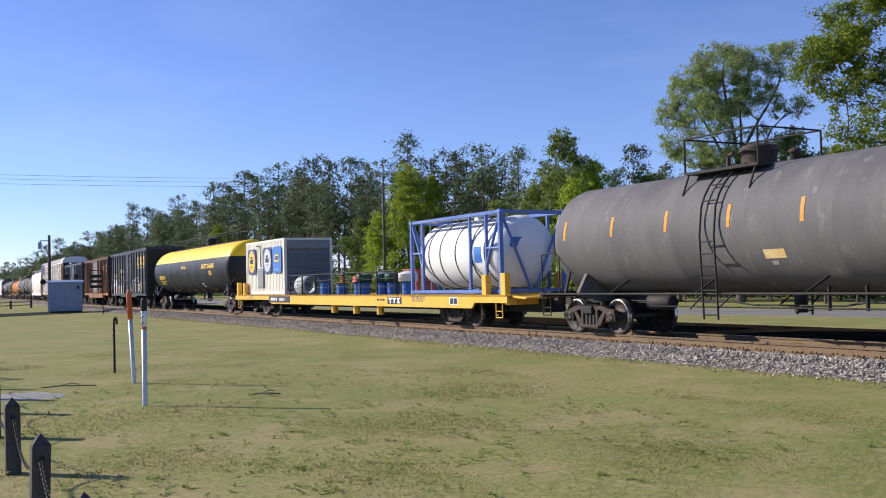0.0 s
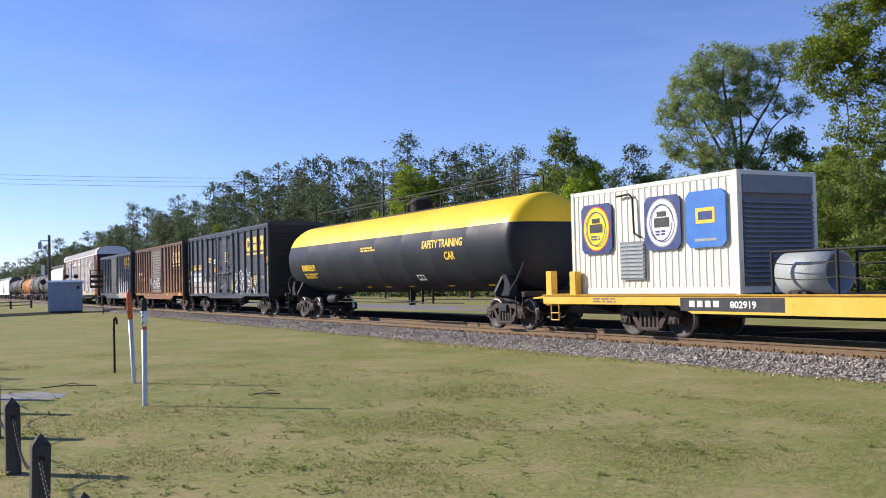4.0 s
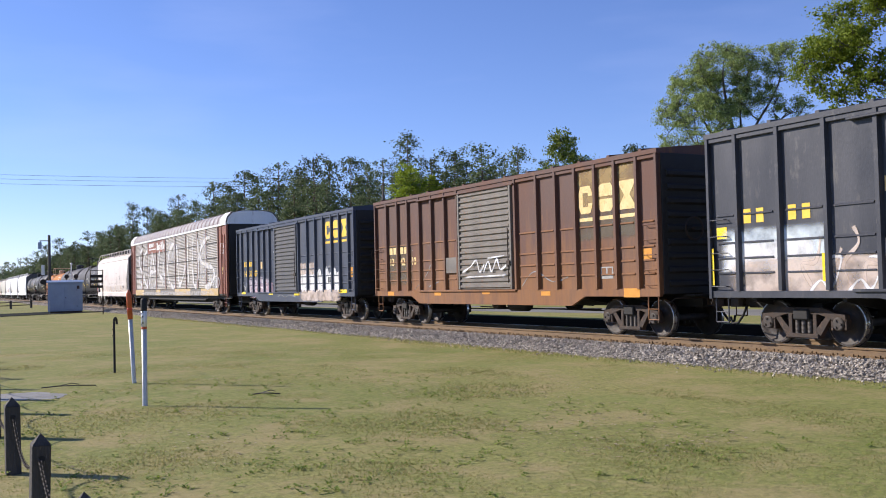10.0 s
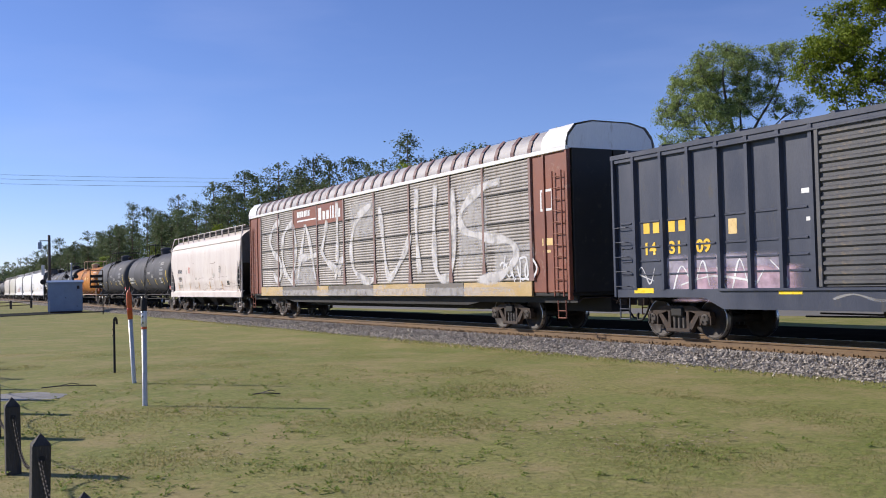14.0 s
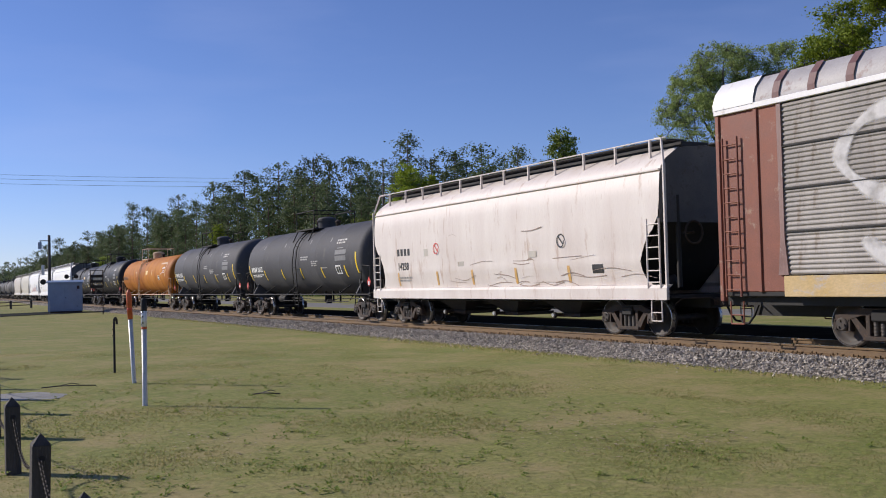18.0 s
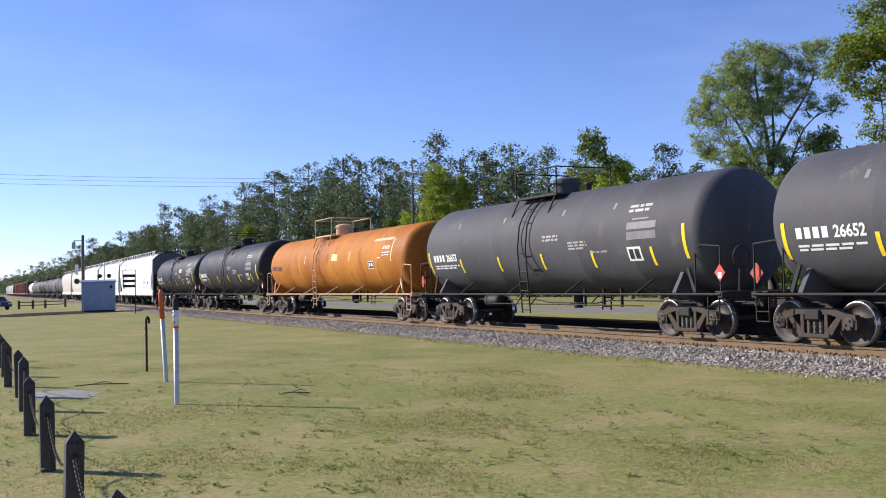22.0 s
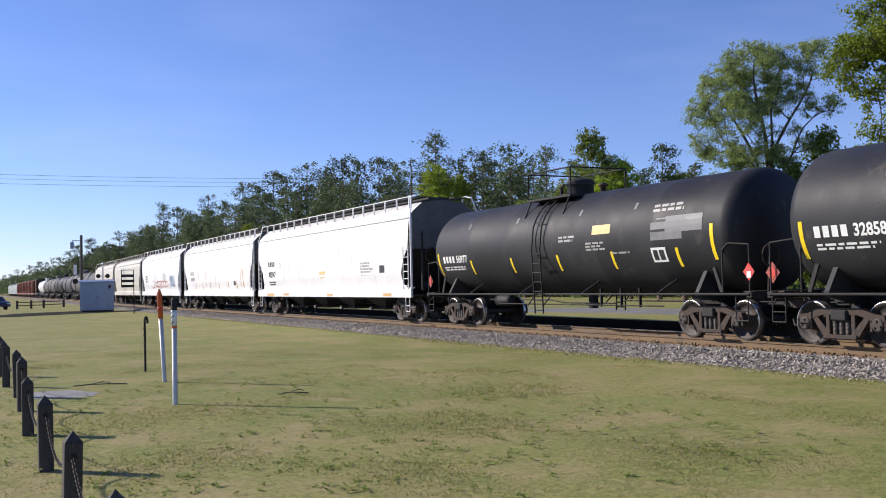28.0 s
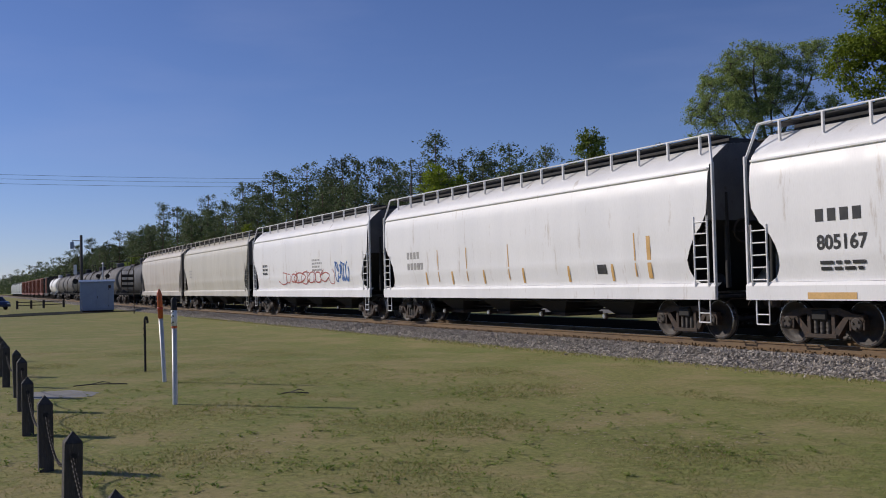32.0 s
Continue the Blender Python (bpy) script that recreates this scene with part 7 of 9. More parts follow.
# ---- the car carrier ----
M_FADEP = surf("faded_brown_post_paint", (0.19, 0.1, 0.085), (0.3, 0.2, 0.18), (0.42, 0.38, 0.36), 0.15, rough=0.65, scale=2, stretch=(1, 1, 0.4))


def car_carrier(label, L=27.75, tc=20.4):
    """A covered car carrier: a low deck, corrugated screens in rows between posts, brown end bays and a rounded ribbed roof."""
    car = thing("car_carrier", Matrix(), label, "freight car")
    h, W = L / 2, 1.47
    eave, top = 5.02, 5.72
    part("deck", Shape().box(-h, h, -1.44, 1.44, 1.0, 1.12, 0.02), M_BLACK, car)
    part("centre_sill", Shape().box(-h - 0.2, h + 0.2, -0.3, 0.3, 0.55, 0.95), M_BLACK, car)
    for s in (-1, 1):
        part("side_sill", Shape().prism([(-h, 0.82), (-h, 1.12), (h, 1.12), (h, 0.82), (tc / 2 - 1.4, 0.82), (tc / 2 - 2.2, 0.72), (-tc / 2 + 2.2, 0.72), (-tc / 2 + 1.4, 0.82)], "y", min(s * 1.2, s * 1.26), max(s * 1.2, s * 1.26)), M_BLACK, car)
        for a, b, mt in ((-h + 1.8, -8.9, M_KICK), (-8.88, -4.5, M_DOORG), (-4.48, -3.2, M_KICK), (-3.18, 1.3, M_DOORG), (1.32, 5.6, M_KICK), (5.62, 8.2, M_DOORG), (8.22, h - 1.8, M_KICK)):
            part("kick_panel", Shape().box(a, b, min(s * 1.46, s * 1.52), max(s * 1.46, s * 1.52), 1.0, 1.42, 0.01), mt, car, "dirty yellow lower panel" if mt == M_KICK else "bare grey lower panel")
        part("top_chord", Shape().box(-h, h, min(s * 1.42, s * 1.53), max(s * 1.42, s * 1.53), eave - 0.1, eave + 0.02, 0.01), M_HWHT, car)
    # screens: columns between posts, four rows
    z0, z1 = 1.44, eave - 0.12
    bays = [2.6, 2.1] + [(L - 13.0) / 5] * 5 + [2.1, 2.6]
    rh = (z1 - z0) / 4
    k = 9
    prof = []
    for i in range(k):
        z = rh * i / k
        prof += [(0.0, z), (-0.02, z + rh / k * 0.3), (-0.02, z + rh / k * 0.55), (0.0, z + rh / k * 0.9)]
    prof += [(0.0, rh - 0.02), (0.02, rh - 0.02), (0.02, 0.0)]
    screens = {w: Shape().prism(prof, "x", 0.03, w - 0.03).data("screen", M_ZINC) for w in set(bays)}
    post = Shape().prism([(-0.055, z1), (0.055, z1), (0.055, z0 + 0.75), (0.13, z0), (-0.13, z0), (-0.055, z0 + 0.75)], "y", -0.05, 0.03).data("screen_post", M_FADEP)
    for s in (-1, 1):
        x = -h + 1.8
        for w in [*bays, 0]:
            part("screen_post", post, M_FADEP, car, m=pose(x, s * W, 0, 0, 0, 0 if s < 0 else 180))
            for r in range(4 if w else 0):
                part("screen", screens[w], M_ZINC, car, m=pose(x if s < 0 else x + w, s * W, z0 + rh * r, 0, 0, 0 if s < 0 else 180))
            x += w
        for r in range(1, 4):
            part("screen_rail", Shape().box(-h + 1.8, h - 1.8, min(s * (W + 0.01), s * (W + 0.045)), max(s * (W + 0.01), s * (W + 0.045)), z0 + rh * r - 0.02, z0 + rh * r + 0.005), M_BLACK, car)
    for e in (-1, 1):
        for s in (-1, 1):
            part("end_bay", Shape().box(min(e * (h - 1.78), e * (h - 0.05)), max(e * (h - 1.78), e * (h - 0.05)), min(s * 1.38, s * 1.46), max(s * 1.38, s * 1.46), 1.1, eave - 0.1, 0.02), M_RKBRN, car, "oxide-brown end bay")
            part("end_post", Shape().box(min(e * (h - 0.12), e * h), max(e * (h - 0.12), e * h), min(s * 1.38, s * 1.5), max(s * 1.38, s * 1.5), 0.9, eave, 0.015), M_RKBRN, car)
            part("bay_post", Shape().box(min(e * (h - 1.2), e * (h - 1.1)), max(e * (h - 1.2), e * (h - 1.1)), min(s * 1.4, s * 1.5), max(s * 1.4, s * 1.5), 1.1, eave - 0.1, 0.01), M_RKBRN, car)
            ladder(car, e * (h - 0.45), s * 1.53, 1.0, 4.4, 0.42, 11, M_RKBRN)
            stirrup(car, e * (h - 0.45), s * 1.45, M_RKBRN, 0.9, 0.42)
        d = part("end_door", Shape().box(min(e * (h - 0.02), e * (h + 0.06)), max(e * (h - 0.02), e * (h + 0.06)), -1.36, -0.02, 1.1, eave - 0.05, 0.01).box(min(e * (h - 0.02), e * (h + 0.06)), max(e * (h - 0.02), e * (h + 0.06)), 0.02, 1.36, 1.1, eave - 0.05, 0.01), M_HEND, car, "dark grey end doors")
        part("end_gable", Shape().prism([(-1.45, eave - 0.05), (-1.42, eave + 0.25), (-1.15, top - 0.12), (-0.6, top), (0.6, top), (1.15, top - 0.12), (1.42, eave + 0.25), (1.45, eave - 0.05)], "x", min(e * (h - 0.06), e * h), max(e * (h - 0.06), e * h)), M_HWHT, car)
    # rounded roof in ribbed bays
    arc = [(-1.5, eave), (-1.5, eave + 0.1), (-1.42, eave + 0.33), (-1.2, top - 0.12), (-0.65, top), (0.65, top), (1.2, top - 0.12), (1.42, eave + 0.33), (1.5, eave + 0.1), (1.5, eave)]
    roof = Shape()
    n = len(arc)
    roof.add([(x, y, z) for x in (-h, h) for y, z in arc], [(j, j + 1, n + j + 1, n + j) for j in range(n - 1)], True)
    part("roof", roof, M_ROOF, car, "rounded weathered white roof")
    for e in (-1, 1):
        cap = Shape()
        cap.add([(x, y * 1.02, z + 0.035 if z > eave + 0.05 else z) for x in (e * (h - 1.15), e * (h + 0.01)) for y, z in arc], [(j, j + 1, n + j + 1, n + j) for j in range(n - 1)], True)
        part("roof_cap", cap, M_HWHT, car, "white cap at the roof's end")
    rib = Shape()
    big = [(y * 1.018, z + 0.03 if z > eave + 0.05 else z) for y, z in arc]
    rib.add([(x, y, z) for x in (-0.09, 0.09) for y, z in big], [(j, j + 1, n + j + 1, n + j) for j in range(n - 1)])
    rib.add([(x, y, z) for x in (-0.1, 0.1) for y, z in arc], [])
    rd = rib.data("roof_rib", M_RIB)
    for i in range(28):
        part("roof_rib", rd, M_RIB, car, m=pose(-h + 1.3 + (L - 2.6) * (i + 0.5) / 28, 0, 0))
    for x in (-tc / 2, tc / 2):
        truck(car, x)
    ends(car, h, True)
    return car


M_KICK = surf("dirty_yellow_panel", (0.5, 0.34, 0.12), (0.6, 0.45, 0.25), (0.45, 0.4, 0.36), 0.3, rough=0.6, scale=1.4, stretch=(0.6, 1, 1))
M_RIB = surf("maroon_roof_rib", (0.12, 0.055, 0.055), (0.18, 0.09, 0.085), rough=0.6, scale=2)


# ---- the flat car and its load ----
def flat_car(label, L=27.3, tc=19.5):
    car = thing("flat_car", Matrix(), label, "freight car")
    h = L / 2
    part("deck", Shape().box(-h, h, -1.4, 1.4, 0.98, 1.07, 0.01), M_DECK, car, "worn steel and timber deck")
    for s in (-1, 1):
        part("side_sill", Shape().prism([(-h, 0.86), (-h, 1.09), (h, 1.09), (h, 0.86), (h - 1.9, 0.86), (h - 2.1, 0.68), (-7.8, 0.68), (-8.2, 0.86)], "y", min(s * 1.4, s * 1.47), max(s * 1.4, s * 1.47)), M_FLAT, car, "yellow side sill")
        part("sill_flange", Shape().box(-h, h, min(s * 1.38, s * 1.52), max(s * 1.38, s * 1.52), 1.085, 1.105, 0.004), M_FLAT, car)
    part("centre_sill", Shape().box(-h - 0.4, h + 0.4, -0.35, 0.35, 0.55, 0.98, 0.02), M_BLACK, car)
    for i in range(8):
        x = -h + L * (i + 0.5) / 8
        part("cross_bearer", Shape().prism([(-1.38, 0.98), (-1.38, 0.84), (-0.35, 0.6), (0.35, 0.6), (1.38, 0.84), (1.38, 0.98)], "x", x - 0.06, x + 0.06), M_BLACK, car)
    for x in (-0.3, 2.0, 4.25):
        part("stake_pocket_tube", Shape().tube((x, -1.22, 0.35), (x, -1.22, 0.75), 0.14, 12), M_FLAT, car, "short yellow post hung below the deck")
    for e in (-1, 1):
        part("end_frame", Shape().box(min(e * (h - 0.25), e * h), max(e * (h - 0.25), e * h), -1.4, 1.4, 0.8, 1.12, 0.02), M_FLAT, car)
        for x in (h - 0.25, h - 1.35):
            part("end_post", Shape().box(e * x - 0.14, e * x + 0.14, -1.45, -1.25, 1.09, 1.75 if x > h - 1 else 1.72, 0.02), M_FLAT, car)
            part("end_post", Shape().box(e * x - 0.14, e * x + 0.14, 1.25, 1.45, 1.09, 1.75, 0.02), M_FLAT, car)
        part("bridge_plate", Shape().prism([(e * (h - 0.2), 1.1), (e * (h + 0.75), 1.02), (e * (h + 0.75), 0.98), (e * (h - 0.2), 1.02)], "y", -1.3, -0.35), M_FLAT, car)
        stirrup(car, e * (h - 0.5), -1.43, M_FLAT, 0.9, 0.42)
        stirrup(car, e * (h - 0.5), 1.43, M_FLAT, 0.9, 0.42)
    # low railing of dark posts and ropes
    pst = Shape().tube((0, 0, 1.05), (0, 0, 2.0), 0.035, 8).data("rail_post", M_BLACK)
    xs = [-5.55 + 1.62 * i for i in range(8)]
    for s in (-1, 1):
        for x in xs:
            part("rail_post", pst, M_BLACK, car, m=pose(x, s * 1.3, 0))
        part("handrail", Shape().tube((xs[0], s * 1.3, 1.98), (xs[-1], s * 1.3, 1.98), 0.025), M_BLACK, car)
        for z in (1.45, 1.75):
            sh = Shape()
            for a, b in zip(xs, xs[1:]):
                sh.rod([(a, s * 1.3, z), (a + 0.4, s * 1.3, z - 0.04), ((a + b) / 2, s * 1.3, z - 0.055), (b - 0.4, s * 1.3, z - 0.04), (b, s * 1.3, z)], 0.012, 5)
            part("rope", sh, M_CHAIN, car, "pale slack rope")
    for o in car.children:
        o.location.z -= 0.06
    for x in (-tc / 2, tc / 2):
        truck(car, x)
    ends(car, h + 0.25)
    brake_gear(car, 2.0)
    return car


def tank_container(label):
    """A tank in a steel frame, 20 feet long; its base at z = 0."""
    ob = thing("tank_container", Matrix(), label, "container")
    l, w, hh, t = 6.06, 2.44, 2.59, 0.13
    for x in (-l / 2, l / 2 - t):
        for y in (-w / 2, w / 2 - t):
            part("corner_post", Shape().box(x, x + t, y, y + t, 0, hh, 0.015), M_BLUEF, ob)
            for z in (0, hh - 0.118):
                part("corner_casting", Shape().box(x - 0.01, x + t + 0.04, y - 0.01, y + t + 0.01, z - 0.002, z + 0.12, 0.01), M_BLUEF, ob)
        for z in (0.03, hh - t):
            part("end_beam", Shape().box(x + 0.01, x + t - 0.01, -w / 2 + t, w / 2 - t, z, z + t - 0.02, 0.01), M_BLUEF, ob)
        for s in (-1, 1):
            part("end_brace", Shape().tube((x + t / 2, s * (w / 2 - 0.1), hh - 0.1), (x + t / 2, s * 0.1, 0.15), 0.045, 6), M_BLUEF, ob)
    for y in (-w / 2, w / 2 - t):
        for z in (0.03, hh - t):
            part("side_rail", Shape().box(-l / 2 + t, l / 2 - t, y + 0.01, y + t - 0.01, z, z + t - 0.02, 0.01), M_BLUEF, ob)
        for x in (-l / 2 + 0.9, l / 2 - 0.9, l / 2 - 1.9):
            part("upright", Shape().box(x - 0.045, x + 0.045, y + 0.02, y + t - 0.02, 0.14, hh - t, 0.01), M_BLUEF, ob)
        for a, b in ((-l / 2 + 0.1, -l / 2 + 0.9), (l / 2 - 0.1, l / 2 - 0.9)):
            part("side_brace", Shape().tube((a, y + t / 2, hh - 0.15), (b, y + t / 2, 0.9), 0.05, 6).tube((b, y + t / 2, hh * 0.55), (a, y + t / 2, hh * 0.55), 0.045, 6), M_BLUEF, ob)
    r, zc = 1.14, 1.33
    for x in (-1.75, -0.95, 0.1, 1.15, 1.95):
        part("girth_band", Shape().lathe([(x - 0.025, r - 0.01), (x - 0.025, r + 0.014), (x + 0.025, r + 0.014), (x + 0.025, r - 0.01)], 40, "x", (0, 0, zc), False), M_IRON, ob, "dark girth band")
    prof = [(-2.96, 0.001), (-2.93, 0.4), (-2.85, 0.75), (-2.7, 1.0), (-2.5, 1.11), (-2.3, r)]
    prof += [(-a, b) for a, b in prof[::-1]]
    part("tank", Shape().lathe(prof, 40, "x", (0, 0, zc)), M_WHITE, ob, "white insulated tank with girth bands")
    part("walkway", Shape().box(-2.5, 2.5, -0.9, -0.5, hh - 0.1, hh - 0.06), M_STEEL, ob)
    part("manway", Shape().lathe([(hh - 0.2, 0.28), (hh - 0.04, 0.28), (hh - 0.02, 0.2), (hh - 0.02, 0.001)], 16, "z"), M_STEEL, ob)
    part("ladder", Shape().tube((-3.0, -0.4, 0.1), (-3.0, -0.4, 2.5), 0.02).tube((-3.0, -0.8, 0.1), (-3.0, -0.8, 2.5), 0.02), M_STEEL, ob)
    mark("side_placard", [(1.3, 1.75, 1.0, 1.5)], on_round(r, zc, 0.008), M_SIGNB, ob, "blue placard")
    mark("placard", [(2.1, 2.5, 1.45, 1.75)], lambda x, z: (2.9, -0.78 + (x - 2.1) * 1.1, z), M_DRUM, ob, "blue placard")
    return ob


def generator_container(label):
    """A white corrugated half-open container with a grey louvred plant end; its base at z = 0."""
    ob = thing("shipping_container", Matrix(), label, "container")
    l, w, hh = 6.06, 2.44, 2.7
    x1 = l / 2
    part("floor_frame", Shape().box(-l / 2, l / 2, -w / 2, w / 2, 0.0, 0.16, 0.015), M_CREAM, ob)
    sh = Shape()
    n = 27
    prof = []
    for i in range(n):
        x = -l / 2 + l * i / n
        prof += [(x, -0.03), (x + l / n * 0.4, -0.03), (x + l / n * 0.5, -0.012), (x + l / n * 0.9, -0.012)]
    prof += [(l / 2, -0.03), (l / 2, 0.05), (-l / 2, 0.05)]
    part("side_wall", Shape().prism([(a, b - w / 2 + 0.03) for a, b in prof], "z", 0.16, hh - 0.12), M_CREAM, ob, "white corrugated wall")
    part("side_wall", Shape().prism([(a, -b + w / 2 - 0.03) for a, b in prof], "z", 0.16, hh - 0.12), M_CREAM, ob)
    part("roof", Shape().box(-l / 2, l / 2, -w / 2, w / 2, hh - 0.12, hh, 0.015), M_CREAM, ob)
    for x in (-l / 2, l / 2 - 0.14):
        for y in (-w / 2 - 0.01, w / 2 - 0.13):
            part("corner_post", Shape().box(x - 0.004, x + 0.144, y, y + 0.14, -0.02, hh + 0.006, 0.015), M_CREAM, ob)
    # the front end: grey louvres in a frame
    part("end_wall", Shape().box(x1 - 0.08, x1 - 0.03, -w / 2 + 0.14, w / 2 - 0.14, 0.16, hh - 0.12), M_DOORG, ob)
    part("end_header", Shape().box(x1 - 0.03, x1 + 0.03, -w / 2 + 0.13, w / 2 - 0.13, hh - 0.5, hh - 0.1, 0.01), M_LOUV, ob)
    d = Shape().prism([(x1 - 0.03, 0.0), (x1 + 0.05, -0.05), (x1 + 0.05, -0.03), (x1 - 0.03, 0.05)], "y", -w / 2 + 0.15, w / 2 - 0.15).data("louvre", M_LOUV)
    for i in range(17):
        part("louvre", d, M_LOUV, ob, m=pose(0, 0, 0.3 + i * 0.108))
    part("end_wall", Shape().box(-x1 + 0.03, -x1 + 0.08, -w / 2 + 0.14, w / 2 - 0.14, 0.16, hh - 0.12), M_CREAM, ob)
    # framed panels on the near side
    y = -w / 2 - 0.035
    for i, (x, mt, inner) in enumerate(((-2.5, M_DRUM, M_REFL), (0.02, M_DRUM, M_WHITE), (1.46, M_DRUM, M_REFL))):
        wd, ht = (1.26, 1.28)
        q = 0.13
        p = part("sign_panel", Shape().prism([(x + q, 1.05), (x + wd - q, 1.05), (x + wd, 1.05 + q), (x + wd, 1.05 + ht - q), (x + wd - q, 1.05 + ht), (x + q, 1.05 + ht), (x, 1.05 + ht - q), (x, 1.05 + q)], "y", y - 0.03, y), M_SIGN if i < 2 else M_SIGNB, ob, "blue framed sign panel")
        cx, cz = x + wd / 2, 1.05 + ht / 2
        if i < 2:
            ring = [(cx + 0.52 * math.cos(a * math.pi / 12), cz + 0.55 * math.sin(a * math.pi / 12)) for a in range(24)]
            ring2 = [(cx + 0.4 * math.cos(a * math.pi / 12), cz + 0.43 * math.sin(a * math.pi / 12)) for a in range(24)]
            poly("roundel", [ring], on_flat(y - 0.036), inner, p)
            poly("roundel_edge", [[(cx + (a - cx) * 1.06, cz + (b - cz) * 1.06) for a, b in ring]], on_flat(y - 0.0335), M_RED if i == 0 else M_MARKG, p)
            stripe = Shape()
            stroke(stripe, ring2 + ring2[:1], 0.03, on_flat(y - 0.04))
            part("roundel_ring", stripe, M_SIGN, p)
            mark("roundel_bar", [(cx - 0.26, cx + 0.26, cz - 0.1, cz + 0.12)], on_flat(y - 0.047), M_MARKK, p)
            mark("roundel_cap", [(cx - 0.16, cx + 0.16, cz + 0.15, cz + 0.27)], on_flat(y - 0.047), M_MARKK, p)
            small_print(cx - 0.22, cz - 0.22, 0.44, 2, on_flat(y - 0.047), M_SIGN, p, 0.04, 3 + i)
        else:
            mark("sign_bar", [(cx - 0.3, cx + 0.3, cz - 0.1, cz + 0.25)], on_flat(y - 0.036), M_MARKY, p)
            mark("sign_core", [(cx - 0.22, cx + 0.22, cz - 0.02, cz + 0.17)], on_flat(y - 0.04), M_SIGN, p)
            mark("sign_bar", [(cx - 0.34, cx + 0.34, cz - 0.5, cz - 0.44)], on_flat(y - 0.036), M_MARKG, p)
    fr = part("vent_panel", Shape().box(-0.94, 0.0, y - 0.03, y, 0.35, 1.3, 0.01), M_LOUV, ob, "grey louvred vent panel")
    dd = Shape().box(-0.9, -0.04, y - 0.05, y - 0.03, 0, 0.05).data("vent_slat", M_HGRN)
    for i in range(9):
        part("vent_slat", dd, M_HGRN, fr, m=pose(0, 0, 0.4 + i * 0.098))
    part("door_bar", Shape().rod([(-1.0, y - 0.05, 2.45), (-0.5, y - 0.05, 2.47), (-0.38, y - 0.05, 2.35), (-0.35, y - 0.05, 1.5), (-0.12, y - 0.05, 1.38)], 0.026), M_BLACK, ob)
    return ob


M_SIGN = surf("dark_blue_sign", (0.03, 0.05, 0.16), (0.04, 0.06, 0.19), rough=0.4, scale=3, bump=0)
M_SIGNB = surf("mid_blue_sign", (0.04, 0.16, 0.5), (0.05, 0.19, 0.56), rough=0.4, scale=3, bump=0)


DOWN = Matrix.Translation((0, 0, -0.03)) @ Matrix.Diagonal((0.85, 0.85, 0.68, 1))


def drum(label, top=None):
    """A plastic drum, with whatever is clamped on top of it."""
    ob = thing("drum", Matrix(), label, "drum", "training drums on the flat car")
    prof = [(0, 0.001), (0, 0.27), (0.03, 0.29), (0.18, 0.295), (0.2, 0.285), (0.22, 0.295), (0.38, 0.295), (0.4, 0.285), (0.42, 0.295), (0.54, 0.29), (0.57, 0.27), (0.57, 0.001)]
    part("body", Shape().lathe(prof, 20, "z"), M_DRUM, ob)
    for z in (0.2, 0.4):
        part("hoop", Shape().lathe([(z - 0.02, 0.29), (z - 0.01, 0.305), (z + 0.01, 0.305), (z + 0.02, 0.29)], 20, "z"), M_DRUM, ob)
    if top == "dome":
        part("fitting", Shape().lathe([(0.88, 0.42), (0.9, 0.46), (1.3, 0.46), (1.33, 0.48), (1.36, 0.46), (1.42, 0.36), (1.5, 0.1), (1.52, 0.001)], 20, "z"), M_WHITE, ob, "white domed fitting", m=DOWN)
        part("valve", Shape().box(-0.12, 0.16, -0.5, -0.44, 1.1, 1.24, 0.01), M_RED, ob, m=DOWN)
    elif top == "green":
        part("fitting", Shape().lathe([(0.88, 0.3), (0.88, 0.4), (1.36, 0.42), (1.4, 0.4), (1.4, 0.001)], 18, "z"), M_GREEN, ob, "dark green fitting", m=DOWN)
    elif top == "grey":
        part("fitting", Shape().lathe([(0.88, 0.3), (0.9, 0.44), (1.35, 0.44), (1.5, 0.36), (1.56, 0.15), (1.56, 0.001)], 18, "z"), M_LOUV, ob, "grey domed fitting", m=DOWN)
    elif top == "valves":
        part("flange", Shape().lathe([(0.88, 0.001), (0.88, 0.42), (0.95, 0.42), (0.95, 0.001)], 18, "z"), M_FLAT, ob, "yellow flange plate", m=DOWN)
        part("valve", Shape().tube((0, 0, 0.95), (0, 0, 1.35), 0.07).tube((-0.2, 0, 1.12), (0.25, 0, 1.12), 0.06).lathe([(1.3, 0.001), (1.3, 0.13), (1.36, 0.13), (1.36, 0.001)], 10, "z"), M_REFO, ob, "orange valve", m=DOWN)
    elif top == "red":
        part("flange", Shape().lathe([(0.88, 0.001), (0.88, 0.4), (1.0, 0.4), (1.02, 0.36), (1.3, 0.36), (1.32, 0.001)], 18, "z"), M_RED, ob, "red valve housing", m=DOWN)
        part("valve", Shape().tube((0.1, -0.1, 1.3), (0.1, -0.1, 1.5), 0.05).tube((-0.2, 0.1, 1.3), (-0.2, 0.1, 1.46), 0.06), M_REFO, ob, m=DOWN)
    for o in ob.children:
        o.matrix_basis = Matrix.Diagonal((0.82, 0.82, 0.9, 1) if "body" in o.name or "hoop" in o.name else (0.95, 0.95, 0.9, 1)) @ o.matrix_basis
    return ob

# ---- the train, from its head to its tail: rear end and front end along the track at 10 s ----
TRAIN = []


def couple(car, rear, front):
    TRAIN.append((car, (rear + front) / 2))
    return car


def along(t):
    u = t - 10
    return 7.869 * u + 0.03604 * u * u - 4.7e-5 * u ** 3

